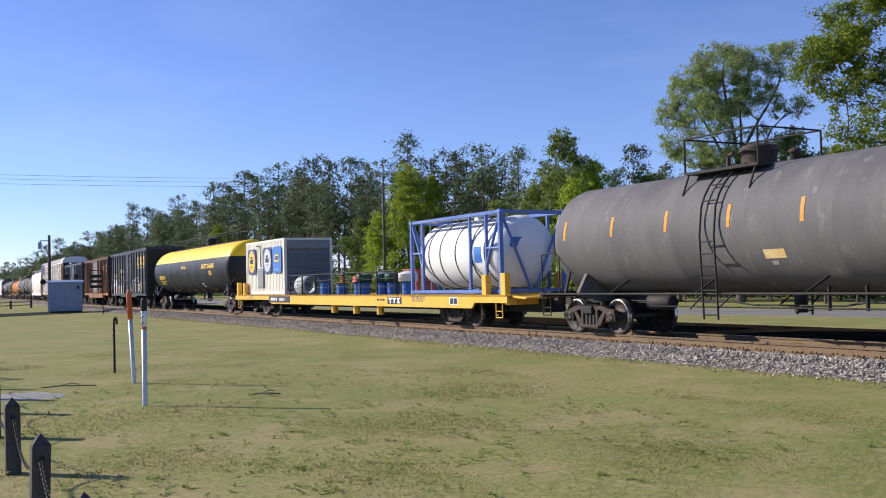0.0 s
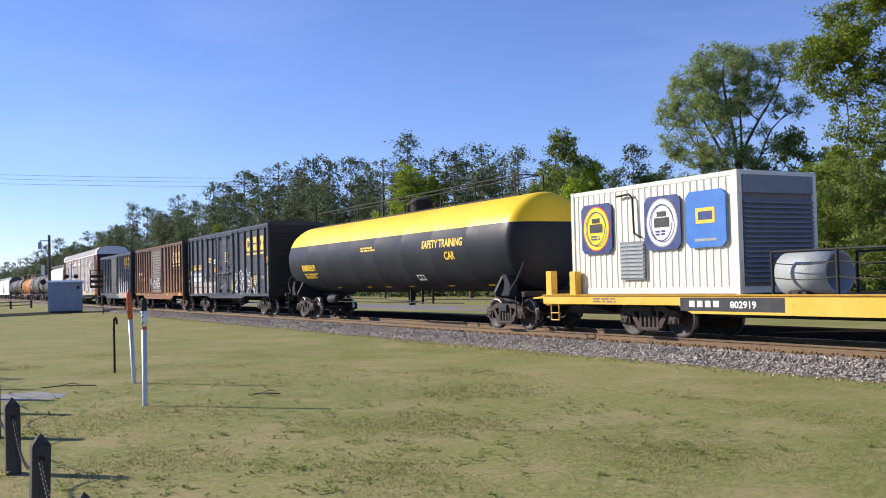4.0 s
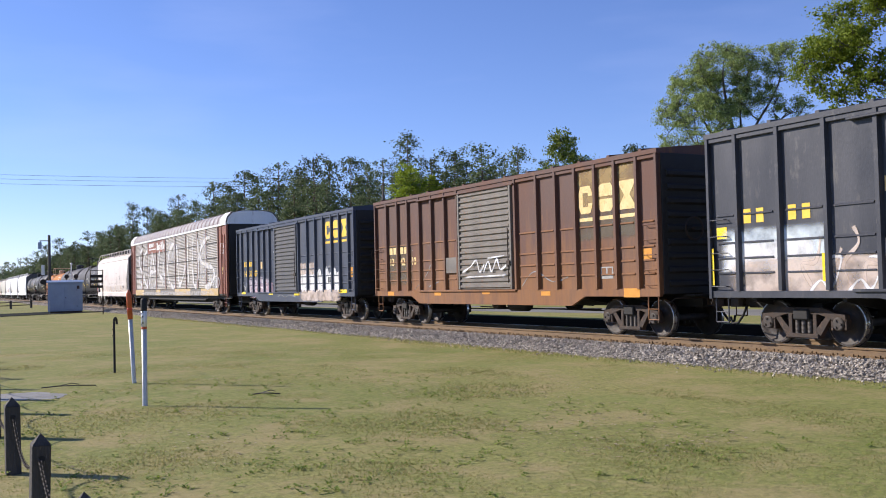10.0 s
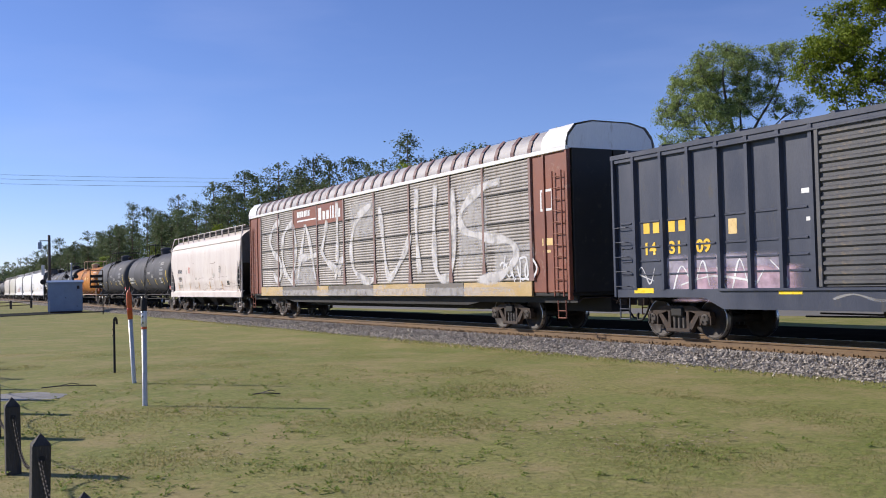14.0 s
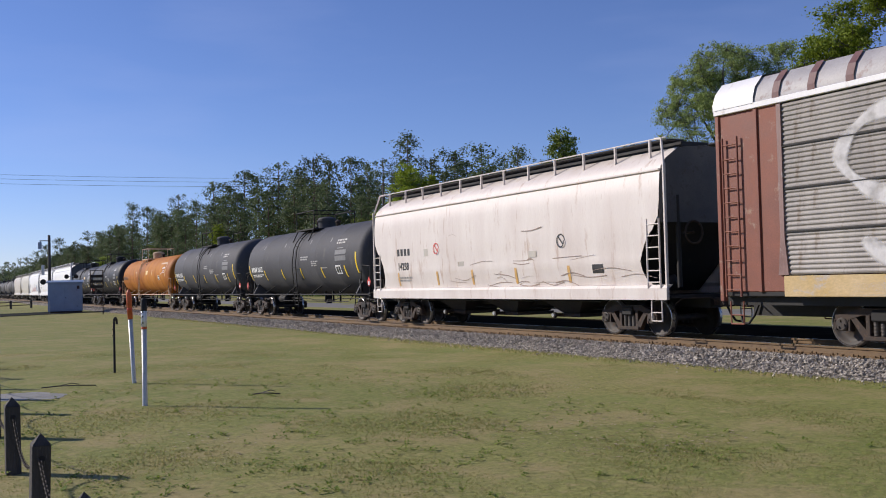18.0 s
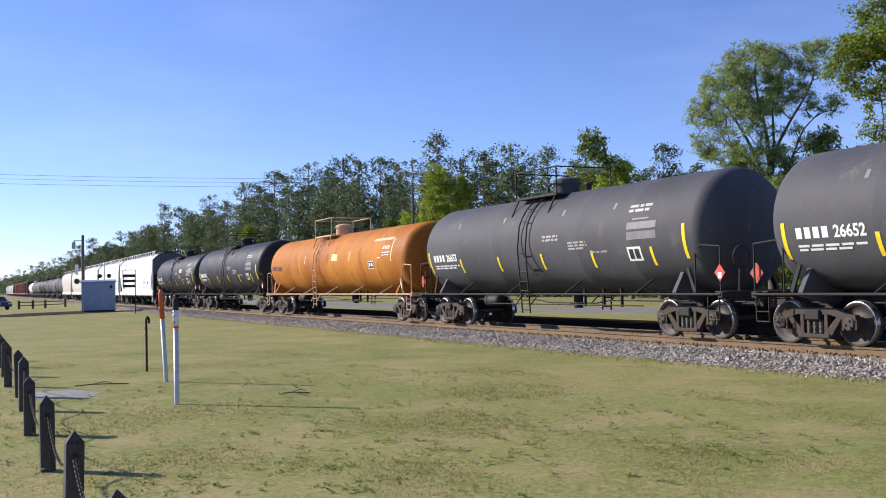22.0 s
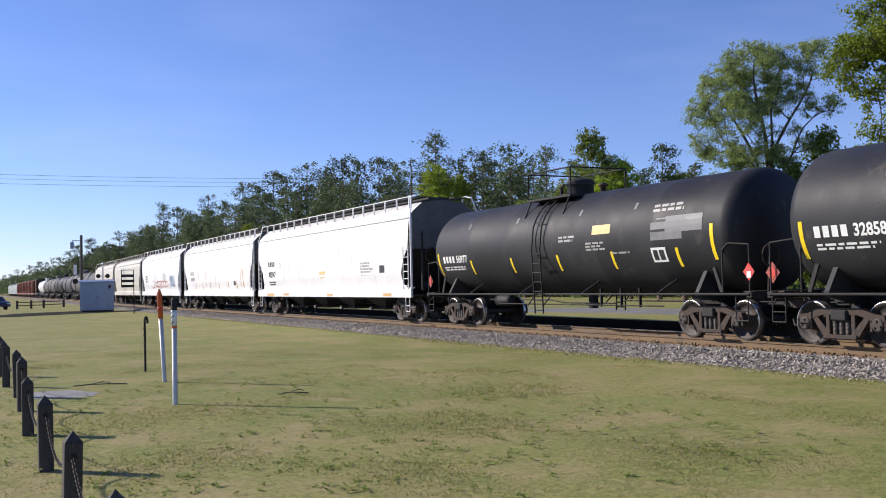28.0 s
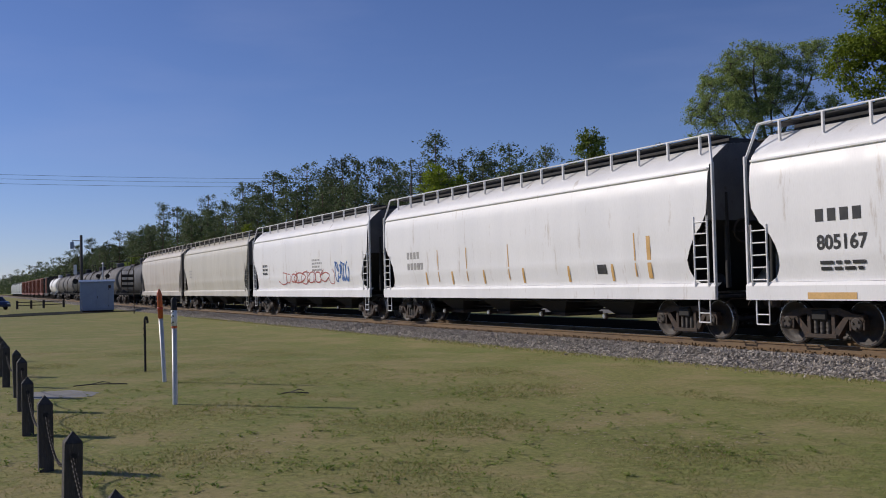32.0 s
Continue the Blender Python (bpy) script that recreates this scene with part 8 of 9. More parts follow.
# 1: the grey tank car at the head
c = couple(tank_car("scuffed grey tank car with faded orange reflectors and a railed platform", 14.7, 11.9, 1.43, 2.50, M_TGRY2, M_BLACK, -1.0, dome_mat=M_IRON), 52.45, 67.15)
R1 = on_round(1.43, 2.50)
mark("reflector", [(-6.5 + 2.0 * i, -6.4 + 2.0 * i, 2.5, 3.0) for i in range(7)], R1, M_REFO, c, "faded orange reflective strip")
poly("hazard_placard", [[(0.42, 1.76), (0.98, 1.76), (0.98, 1.97), (0.42, 1.97)]], R1, M_MARKP, c)
mark("placard", [(0.55, 0.72, 1.6, 1.7)], R1, M_MARKG, c)
mark("label_plate", [(3.6, 4.6, 2.55, 2.85)], R1, M_MARKK, c)
small_print(3.7, 2.75, 0.8, 2, on_round(1.43, 2.5, 0.01), M_MARKW, c, 0.07, 3)

# 2: the flat car with its load
flat = couple(flat_car("long yellow flat car carrying containers and training drums"), 23.2, 50.5)
FC = 36.85
mark("owner_mark", [(5.42, 6.6, 0.71, 0.97)], on_flat(-1.475), M_MARKK, flat, "dark oblong mark")
for x in (5.52, 5.86):
    poly("owner_mark", [[(x, 0.88), (x + 0.3, 0.88), (x + 0.3, 0.94), (x, 0.94)], [(x + 0.1, 0.74), (x + 0.2, 0.74), (x + 0.2, 0.88), (x + 0.1, 0.88)]], on_flat(-1.48), M_MARKW, flat, "plain white block shape")
poly("owner_mark", [[(6.2, 0.74), (6.5, 0.74), (6.4, 0.84), (6.3, 0.84)], [(6.3, 0.84), (6.4, 0.84), (6.5, 0.94), (6.2, 0.94)]], on_flat(-1.48), M_MARKW, flat, "plain white block shape")
mark("number_board", [(-8.15, -5.1, 0.68, 0.98)], on_flat(-1.475), M_MARKK, flat)
words("802919", -6.6, 0.76, 0.2, on_flat(-1.48), M_MARKW, flat, 1.25)
mark("reporting_mark", [(-7.85 + 0.25 * i, -7.68 + 0.25 * i, 0.77, 0.91) for i in range(4)], on_flat(-1.48), M_MARKW, flat)
mark("label_plate", [(10.15, 10.7, 0.72, 0.96)], on_flat(-1.477), M_MARKW, flat)
mark("label_core", [(10.2, 10.42, 0.75, 0.93), (10.46, 10.65, 0.75, 0.93)], on_flat(-1.48), M_MARKK, flat)
small_print(4.5, 0.83, 0.8, 1, on_flat(-1.475), M_MARKK, flat, 0.07, 9)
small_print(-11.4, 0.92, 1.0, 2, on_flat(-1.475), M_DECK, flat, 0.04, 5)
small_print(7.4, 0.95, 1.1, 3, on_flat(-1.475), M_DECK, flat, 0.04, 6)
LOAD = []


def load(ob, x, y, z, rz=0.0):
    LOAD.append((ob, FC + x, y, z, rz))
    return ob


load(generator_container("white corrugated container with round sign panels and grey louvres"), -9.55, 0, 1.05)
load(tank_container("white tank in a blue steel container frame"), 9.87, 0, 1.05)
for x, y, top in ((-3.1, -0.5, None), (-1.2, -0.5, "valves"), (0.0, -0.2, "red"), (1.15, -0.5, "green"), (1.0, 0.45, "grey"), (2.95, -0.5, "green"), (3.6, -0.35, "green"), (5.3, -0.55, "dome")):
    load(drum({None: "open blue plastic drum", "valves": "blue drum with a yellow flange and orange valve", "red": "blue drum with red valves on top", "green": "blue drum with a dark green fitting", "grey": "blue drum under a grey domed fitting", "dome": "blue drum under a white domed fitting"}[top], top), x, y, 1.013, 40 * x)
ts = thing("tool_chest", Matrix(), "faded red steel chest standing on the deck", "chest")
part("body", Shape().box(-0.6, 0.6, -0.4, 0.4, 0.05, 0.92, 0.02), M_REDW, ts)
part("lid", Shape().box(-0.62, 0.62, -0.42, 0.42, 0.92, 0.98, 0.02), M_REDW, ts)
part("skid", Shape().box(-0.6, 0.6, -0.38, -0.28, 0.0, 0.05), M_FLAT, ts)
part("skid", Shape().box(-0.6, 0.6, 0.28, 0.38, 0.0, 0.05), M_FLAT, ts)
poly("label_plate", [[(0.2, 0.35), (0.42, 0.35), (0.42, 0.55), (0.2, 0.55)]], on_flat(-0.406), M_MARKP, ts)
load(ts, 4.1, 0.5, 1.013, 0)
pr = thing("pipe_section", Matrix(), "short pale steel pipe section standing on edge", "training prop")
part("pipe", Shape().lathe([(-0.55, 0.4), (-0.55, 0.44), (0.75, 0.44), (0.75, 0.4), (-0.55, 0.4)], 28, "x", (0, 0, 0.45)), M_HGRN, pr)
part("cradle", Shape().box(-0.2, 0.2, -0.35, 0.35, 0.0, 0.08, 0.01), M_IRON, pr)
load(pr, -5.2, -0.6, 1.013, 0)

# 3: the yellow and navy tank car
c = couple(tank_car("glossy yellow and dark navy tank car with a long railed walkway", 19.7, 17.1, 1.5, 2.62, M_NAVY, M_BLACK, 1.0, long_walk=True, band=(M_YEL, 3.19), dome_mat=M_BLACK, skirted=True), 2.15, 21.85)
R3 = on_round(1.5, 2.62)
words("SAFETY TRAINING", 4.0, 2.62, 0.36, R3, M_MARKY, c, 0.95)
words("CAR", 5.55, 2.2, 0.36, R3, M_MARKY, c, 0.95)
mark("reporting_mark", [(-7.75 + 0.19 * i, -7.61 + 0.19 * i, 2.08, 2.34) for i in range(4)], R3, M_MARKY, c)
words("83639", -6.97, 2.08, 0.37, R3, M_MARKY, c, 0.85)
small_print(-7.7, 1.9, 1.6, 3, R3, M_MARKY, c, 0.055, 2)
small_print(-1.2, 2.8, 1.4, 2, R3, M_MARKY, c, 0.06, 4)
mark("reflector", [(a, a + 0.42, 1.03, 1.13) for a in (-5.2, -2.2, -0.4, 1.6, 4.6, 7.2)], R3, M_MARKY, c)
poly("diamond_placard", [[(0.1, 0.75), (0.32, 1.02), (0.1, 1.3), (-0.12, 1.02)]], R3, M_MARKG, c)
mark("label_plate", [(3.0, 3.55, 1.42, 1.68)], R3, M_MARKW, c)
mark("label_core", [(3.05, 3.25, 1.5, 1.64), (3.3, 3.5, 1.5, 1.64)], on_round(1.5, 2.62, 0.01), M_MARKK, c)

# 4: the black boxcar
P4 = [-7.09, -5.94, -4.77, -3.6, -2.45, -1.62, 1.78, 2.71, 3.89, 5.02, 6.16, 7.27]
# M_HEND on the ends of cars 4 to 6 paints in their shade
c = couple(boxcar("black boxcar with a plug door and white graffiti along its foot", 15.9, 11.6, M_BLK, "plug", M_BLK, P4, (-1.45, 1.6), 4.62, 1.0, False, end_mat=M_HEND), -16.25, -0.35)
F4 = on_flat(-1.406)
emblem(4.13, 3.1, 3.48, 0.9, on_flat(-1.41), M_MARKY, c, 0.48)
mark("reporting_mark", [(-6.95, -6.75, 2.55, 2.85), (-6.6, -6.4, 2.55, 2.85), (-5.75, -5.55, 2.55, 2.85), (-5.4, -5.2, 2.55, 2.85)], F4, M_MARKY, c)
mark("yellow_strip", [(-7.9, -7.8, 1.25, 2.05), (-4.9, -4.8, 1.3, 1.85), (-1.75, -1.65, 1.3, 1.8), (1.5, 1.62, 1.3, 1.8), (5.05, 5.17, 1.35, 1.95), (7.72, 7.84, 1.25, 2.45)], on_flat(-1.47), M_REFL, c)
small_print(0.35, 3.3, 0.72, 4, on_flat(-1.50), M_MARKY, c, 0.085, 5)
small_print(5.35, 1.95, 0.8, 4, F4, M_MARKP, c, 0.06, 12)
small_print(6.6, 1.95, 0.5, 2, F4, M_MARKG, c, 0.05, 13)
small_print(-3.4, 3.08, 0.56, 2, on_flat(-1.411), M_MARKY, c, 0.05, 6)
small_print(-3.25, 2.55, 0.22, 3, F4, M_MARKP, c, 0.05, 7)
mark("hazard_patch", [(-2.3, -1.98, 2.35, 2.62)], F4, M_REFO, c)
mark("white_patch", [(-2.36, -1.98, 2.98, 3.08), (-2.32, -1.96, 2.84, 2.92)], F4, M_MARKW, c)
mark("orange_patch", [(7.36, 7.66, 2.62, 2.95)], F4, M_REFO, c)
mark("yellow_patch", [(-7.75, -7.45, 2.25, 2.5)], F4, M_REFL, c)
poly("notice_frame", [[(-3.5, 2.92), (-2.72, 2.92), (-2.72, 3.2), (-3.5, 3.2)]], on_flat(-1.4062), M_MARKP, c)
poly("notice_panel", [[(-3.45, 2.96), (-2.77, 2.96), (-2.77, 3.16), (-3.45, 3.16)]], on_flat(-1.4085), M_BLK, c)
M_GRW = surf("white_spray_paint", (0.62, 0.62, 0.63), (0.75, 0.75, 0.76), (0.5, 0.45, 0.42), 0.2, rough=0.6, scale=3)
M_GRC = surf("cyan_spray_paint", (0.12, 0.42, 0.6), (0.2, 0.55, 0.7), rough=0.6, scale=3)
M_GRH0 = spray_material("faint_grey_spray", (0.3, 0.3, 0.3), (0.38, 0.38, 0.38), 0.7)
M_SPW = spray_material("white_spray", (0.72, 0.72, 0.73), (0.82, 0.82, 0.83), 1.0)
M_SPO = spray_material("peach_spray", (0.6, 0.47, 0.39), (0.7, 0.59, 0.52), 0.8)
M_SPB = spray_material("pale_blue_spray", (0.56, 0.66, 0.74), (0.68, 0.75, 0.8), 1.0)
M_SPG = spray_material("grey_spray", (0.1, 0.105, 0.115), (0.16, 0.165, 0.175), 0.7)
haze(-7.7, -4.6, 1.45, 2.5, on_flat(-1.4062), M_SPB, c, 3, "pale blue and white sprayed cloud")
haze(-7.7, -5.0, 1.5, 2.2, on_flat(-1.408), M_SPW, c, 13, "white sprayed cloud")
haze(-7.6, -1.6, 0.95, 1.85, on_flat(-1.4095), M_SPO, c, 5, "peach sprayed cloud along the foot")
rnd = random.Random(17)
spray([[(x + rnd.uniform(-0.3, 0.3), 1.0 + rnd.uniform(0, 0.2)), (x - 0.25, 1.45 + rnd.uniform(-0.1, 0.2)), (x + 0.1, 1.75 + rnd.uniform(-0.2, 0.3)), (x + rnd.uniform(-0.3, 0.4), 2.0 + rnd.uniform(-0.2, 0.35))] for x in (-5.2, -4.7, -4.2, -3.7, -3.2, -2.7, -2.2)], 0.12, on_flat(-1.411), M_SPO, c, "peach flame-like strokes")
spray([[(x - 0.3, 1.05), (x, 1.35 + rnd.uniform(-0.1, 0.1)), (x + 0.25, 1.15), (x + 0.5, 1.5 + rnd.uniform(-0.1, 0.25)), (x + 0.2, 1.75)] for x in (-5.0, -4.1, -3.2, -2.5)], 0.09, on_flat(-1.4135), M_SPW, c, "white squiggles")
haze(1.7, 5.7, 1.1, 2.4, on_flat(-1.4055), M_SPG, c, 23, "grey sprayed fill")
spray([[(1.65, 1.95), (1.75, 1.35), (2.5, 1.16), (3.6, 1.1), (4.6, 1.12), (5.15, 1.35), (5.55, 1.05), (5.8, 1.35), (5.25, 1.8)], [(5.25, 1.8), (4.95, 2.05), (4.6, 2.2), (4.3, 2.05), (4.0, 2.42), (3.62, 2.1), (3.05, 2.32), (2.6, 2.1), (2.0, 2.18), (2.35, 1.75), (1.9, 1.5)],
       [(2.9, 2.25), (2.75, 1.7), (3.05, 1.45), (3.4, 1.95), (3.3, 2.2), (3.0, 2.0)], [(3.95, 2.4), (3.75, 1.8), (4.0, 1.3), (4.5, 1.45), (4.85, 1.9)], [(2.1, 1.35), (2.6, 1.9), (2.7, 1.3)], [(3.3, 1.3), (3.7, 1.5), (3.55, 2.0)], [(4.2, 1.9), (4.5, 1.7), (4.35, 1.5)], [(2.0, 2.05), (2.2, 1.6), (2.05, 1.25), (2.5, 1.3)], [(3.6, 2.05), (3.5, 1.6), (3.7, 1.2), (4.3, 1.2)], [(3.1, 1.25), (3.2, 1.7), (2.85, 1.9)], [(4.6, 2.15), (4.75, 1.7), (5.1, 1.5), (5.5, 1.2)]], 0.085, on_flat(-1.411), M_SPW, c, "large outlined white tag")
spray([[(-1.2, 1.4), (-0.7, 1.8), (-0.4, 1.4), (0.0, 1.75), (0.5, 1.4), (0.9, 1.6)], [(-1.0, 1.7), (-0.2, 1.5), (0.7, 1.75)]], 0.07, on_flat(-1.5), M_GRH0, c, "faint grey squiggles")
mark("tag_panel", [(4.3, 4.72, 1.5, 1.78)], on_flat(-1.424), M_MARKW, c)
mark("tag_core", [(4.35, 4.48, 1.55, 1.73), (4.53, 4.67, 1.55, 1.73)], on_flat(-1.428), M_MARKK, c)
mark("tag", [(0.55, 0.9, 1.8, 1.98)], on_flat(-1.5), M_GRC, c)

# 5: the brown boxcar
P5 = [-6.95, -6.06, -5.24, -4.33, -3.44, -2.53, -1.68, 1.74, 2.85, 3.77, 4.66, 5.52, 6.33, 7.17]
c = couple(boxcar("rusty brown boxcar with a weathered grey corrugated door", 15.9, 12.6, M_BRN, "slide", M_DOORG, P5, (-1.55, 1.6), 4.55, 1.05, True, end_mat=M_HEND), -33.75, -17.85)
F5 = on_flat(-1.406)
M_FADE = spray_material("faded_yellow_smear", (0.42, 0.28, 0.09), (0.55, 0.4, 0.16), 0.55)
M_DULL = spray_material("faded_green_grey_smear", (0.11, 0.1, 0.07), (0.15, 0.13, 0.09), 0.6)
for k in range(3):
    haze(4.68 + 0.84 * k, 5.46 + 0.84 * k, 3.1, 4.45, on_flat(-1.4045), M_FADE, c, 21 + k, "faded yellow smear round a mark")
    haze(4.68 + 0.84 * k, 5.46 + 0.84 * k, 2.4, 3.2, on_flat(-1.4042), M_DULL, c, 31 + k, "dull patch of older paint")
emblem(4.78, 2.95, 2.52, 0.92, on_flat(-1.41), M_MARKP, c, 0.33)
haze(-7.2, -4.9, 1.3, 2.95, on_flat(-1.4045), M_DULL, c, 22, "dull patch of older paint")
mark("reporting_mark", [(-6.83, -6.58, 2.5, 2.74), (-6.5, -6.25, 2.5, 2.74), (-5.95, -5.7, 2.5, 2.74), (-5.62, -5.37, 2.5, 2.74)], on_flat(-1.41), M_MARKP, c)
for pair, x in (("13", -6.83), ("42", -5.95), ("10", -5.1)):
    words(pair, x, 2.1, 0.36, on_flat(-1.41), M_MARKP, c, 1.1)
mark("yellow_patch", [(6.6, 7.2, 0.98, 1.2), (3.0, 3.45, 1.02, 1.14), (-0.2, 0.25, 1.06, 1.18), (-3.3, -2.85, 1.02, 1.14), (-6.9, -6.4, 1.02, 1.16)], on_flat(-1.475), M_REFO, c)
mark("orange_patch", [(7.28, 7.6, 1.85, 2.15)], F5, M_REFO, c)
poly("label_plate", [[(5.62, 1.45), (6.12, 1.45), (6.12, 1.75), (5.62, 1.75)]], F5, M_MARKG, c)
mark("label_core", [(5.67, 5.84, 1.56, 1.72), (5.9, 6.07, 1.56, 1.72)], on_flat(-1.409), M_BRN, c)
poly("repair_panel", [[(-2.45, 1.75), (-1.75, 1.75), (-1.75, 2.25), (-2.45, 2.25)]], on_flat(-1.47), M_DOORG, c, "grey riveted repair panel")
spray([[(-1.3, 1.75), (-0.8, 1.9), (-0.4, 2.1), (-0.2, 1.75), (0.1, 2.0)], [(0.0, 1.7), (0.3, 2.05), (0.5, 1.75), (0.8, 2.1), (1.0, 1.8), (1.4, 1.95)], [(0.2, 2.15), (1.3, 2.2)], [(-1.2, 1.6), (1.4, 1.62)]], 0.09, on_flat(-1.535), M_SPW, c, "white scribbled tag on the door")
spray([[(-4.9, 1.2), (-4.0, 1.7), (-3.6, 2.1)], [(-3.9, 1.3), (-3.0, 1.5)], [(1.9, 1.25), (2.6, 1.7), (3.5, 1.4), (4.3, 1.55)]], 0.06, on_flat(-1.409), M_GRH0, c, "faint pale scratches")

# 6: the blue-black boxcar
P6 = [-7.14, -6.15, -5.24, -4.33, -3.46, -2.6, -1.78, 1.5, 2.62, 3.6, 4.55, 5.5, 6.36, 7.28]
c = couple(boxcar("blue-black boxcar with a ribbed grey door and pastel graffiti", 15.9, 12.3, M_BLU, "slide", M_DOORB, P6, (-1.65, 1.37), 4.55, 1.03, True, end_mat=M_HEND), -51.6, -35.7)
F6 = on_flat(-1.406)
emblem(4.73, 3.2, 2.7, 0.92, on_flat(-1.41), M_MARKY, c, 0.36)
mark("reporting_mark", [(-6.88, -6.66, 2.5, 2.75), (-6.54, -6.32, 2.5, 2.75), (-6.0, -5.78, 2.5, 2.75), (-5.66, -5.44, 2.5, 2.75)], F6, M_MARKY, c)
for pair, x in (("14", -6.9), ("31", -6.0), ("09", -5.1)):
    words(pair, x, 2.0, 0.4, on_flat(-1.41), M_MARKY, c, 1.15)
mark("yellow_strip", [(-7.2, -6.5, 1.08, 1.2), (0.9, 1.6, 1.02, 1.14), (6.2, 7.1, 1.12, 1.26), (-2.7, -2.1, 1.05, 1.16)], on_flat(-1.476), M_REFL, c)
mark("orange_patch", [(7.15, 7.6, 1.75, 2.15)], F6, M_REFO, c)
M_SPP = spray_material("pink_spray", (0.55, 0.36, 0.44), (0.64, 0.48, 0.56), 0.85)
M_SPV = spray_material("violet_grey_spray", (0.34, 0.3, 0.4), (0.46, 0.42, 0.5), 0.85)
haze(-6.4, -2.4, 0.9, 2.0, on_flat(-1.4075), M_SPV, c, 2, "violet sprayed cloud")
haze(-6.0, -2.0, 0.85, 1.7, on_flat(-1.409), M_SPP, c, 12, "pink sprayed cloud")
spray([[(-5.9, 1.1), (-5.6, 1.7), (-5.2, 1.3), (-4.9, 1.8), (-4.7, 1.2)], [(-4.5, 1.7), (-4.1, 1.1), (-3.8, 1.8), (-3.5, 1.2), (-3.1, 1.6)], [(-5.7, 1.25), (-4.6, 1.45), (-3.2, 1.3)], [(-3.0, 1.8), (-2.5, 1.3), (-2.9, 1.05)]], 0.07, on_flat(-1.412), M_SPW, c, "white outlines of a pastel tag")
blob(1.62, 6.3, 1.2, 2.5, F6, M_GRW, c, 7, "bulging white sprayed letters")
haze(1.5, 6.6, 0.74, 1.3, on_flat(-1.476), M_SPO, c, 9, "peach sprayed cloud along the foot")
haze(1.4, 3.6, 1.9, 2.5, on_flat(-1.409), M_SPO, c, 19, "peach sprayed cloud")
spray([[(1.8, 1.4), (1.9, 2.1), (2.3, 2.2), (2.5, 1.6), (2.2, 1.35)], [(2.8, 1.4), (2.9, 2.2), (3.3, 1.8), (3.5, 2.3), (3.6, 1.4)], [(4.4, 2.2), (3.9, 2.0), (4.0, 1.5), (4.5, 1.5), (4.6, 1.9)], [(4.9, 1.4), (5.0, 2.2), (5.6, 2.1), (5.3, 1.7), (5.8, 1.4)]], 0.06, on_flat(-1.412), M_GRH0, c, "grey outlines between the letters")
spray([[(-7.3, 1.2), (-7.0, 1.7), (-6.7, 1.3), (-6.5, 1.7)], [(-7.3, 1.6), (-6.5, 1.35)]], 0.06, on_flat(-1.412), M_SPW, c, "small white tag")
spray([[(-1.4, 0.95), (-0.9, 1.05), (-0.3, 0.93), (0.3, 1.04), (1.2, 0.95)]], 0.07, on_flat(-1.478), M_GRH0, c, "faint squiggle on the sill")
mark("tag_panel", [(4.9, 5.6, 1.5, 1.85)], on_flat(-1.416), M_MARKW, c)
mark("tag_core", [(4.97, 5.15, 1.56, 1.79), (5.2, 5.5, 1.56, 1.79)], on_flat(-1.42), M_MARKK, c)
mark("white_patch", [(-2.1, -1.84, 3.05, 3.15), (-2.0, -1.86, 2.5, 2.58)], F6, M_MARKW, c)
poly("notice_frame", [[(-4.1, 2.35), (-3.85, 2.35), (-3.85, 2.68), (-4.1, 2.68)]], F6, M_MARKP, c)

# 7: the car carrier
c = couple(car_carrier("tall grey-screened car carrier with brown end bays and white graffiti"), -81.15, -53.4)


def on_screen(y):
    return lambda x, z: (x + 0.375, y, z)


FA = on_screen(-1.508)
mark("owner_panel", [(-7.72, -1.85, 4.05, 4.88)], on_screen(-1.503), M_RKBRN, c, "oxide-brown name panel")
small_print(-7.2, 4.5, 2.1, 1, FA, M_MARKW, c, 0.26, 3)
mark("name_bar", [(-7.2, -4.75, 4.3, 4.37), (-4.6, -4.25, 4.22, 4.74), (-4.1, -3.8, 4.22, 4.58), (-3.68, -3.38, 4.22, 4.58), (-3.26, -3.14, 4.22, 4.74), (-3.02, -2.84, 4.22, 4.74), (-2.72, -2.6, 4.22, 4.58), (-2.48, -2.16, 4.22, 4.58)], FA, M_MARKW, c)
M_GRS = spray_material("chalky_white_spray", (0.66, 0.64, 0.63), (0.76, 0.74, 0.73), 0.85)
M_GRH = spray_material("thin_white_spray", (0.58, 0.56, 0.55), (0.66, 0.64, 0.63), 0.5)
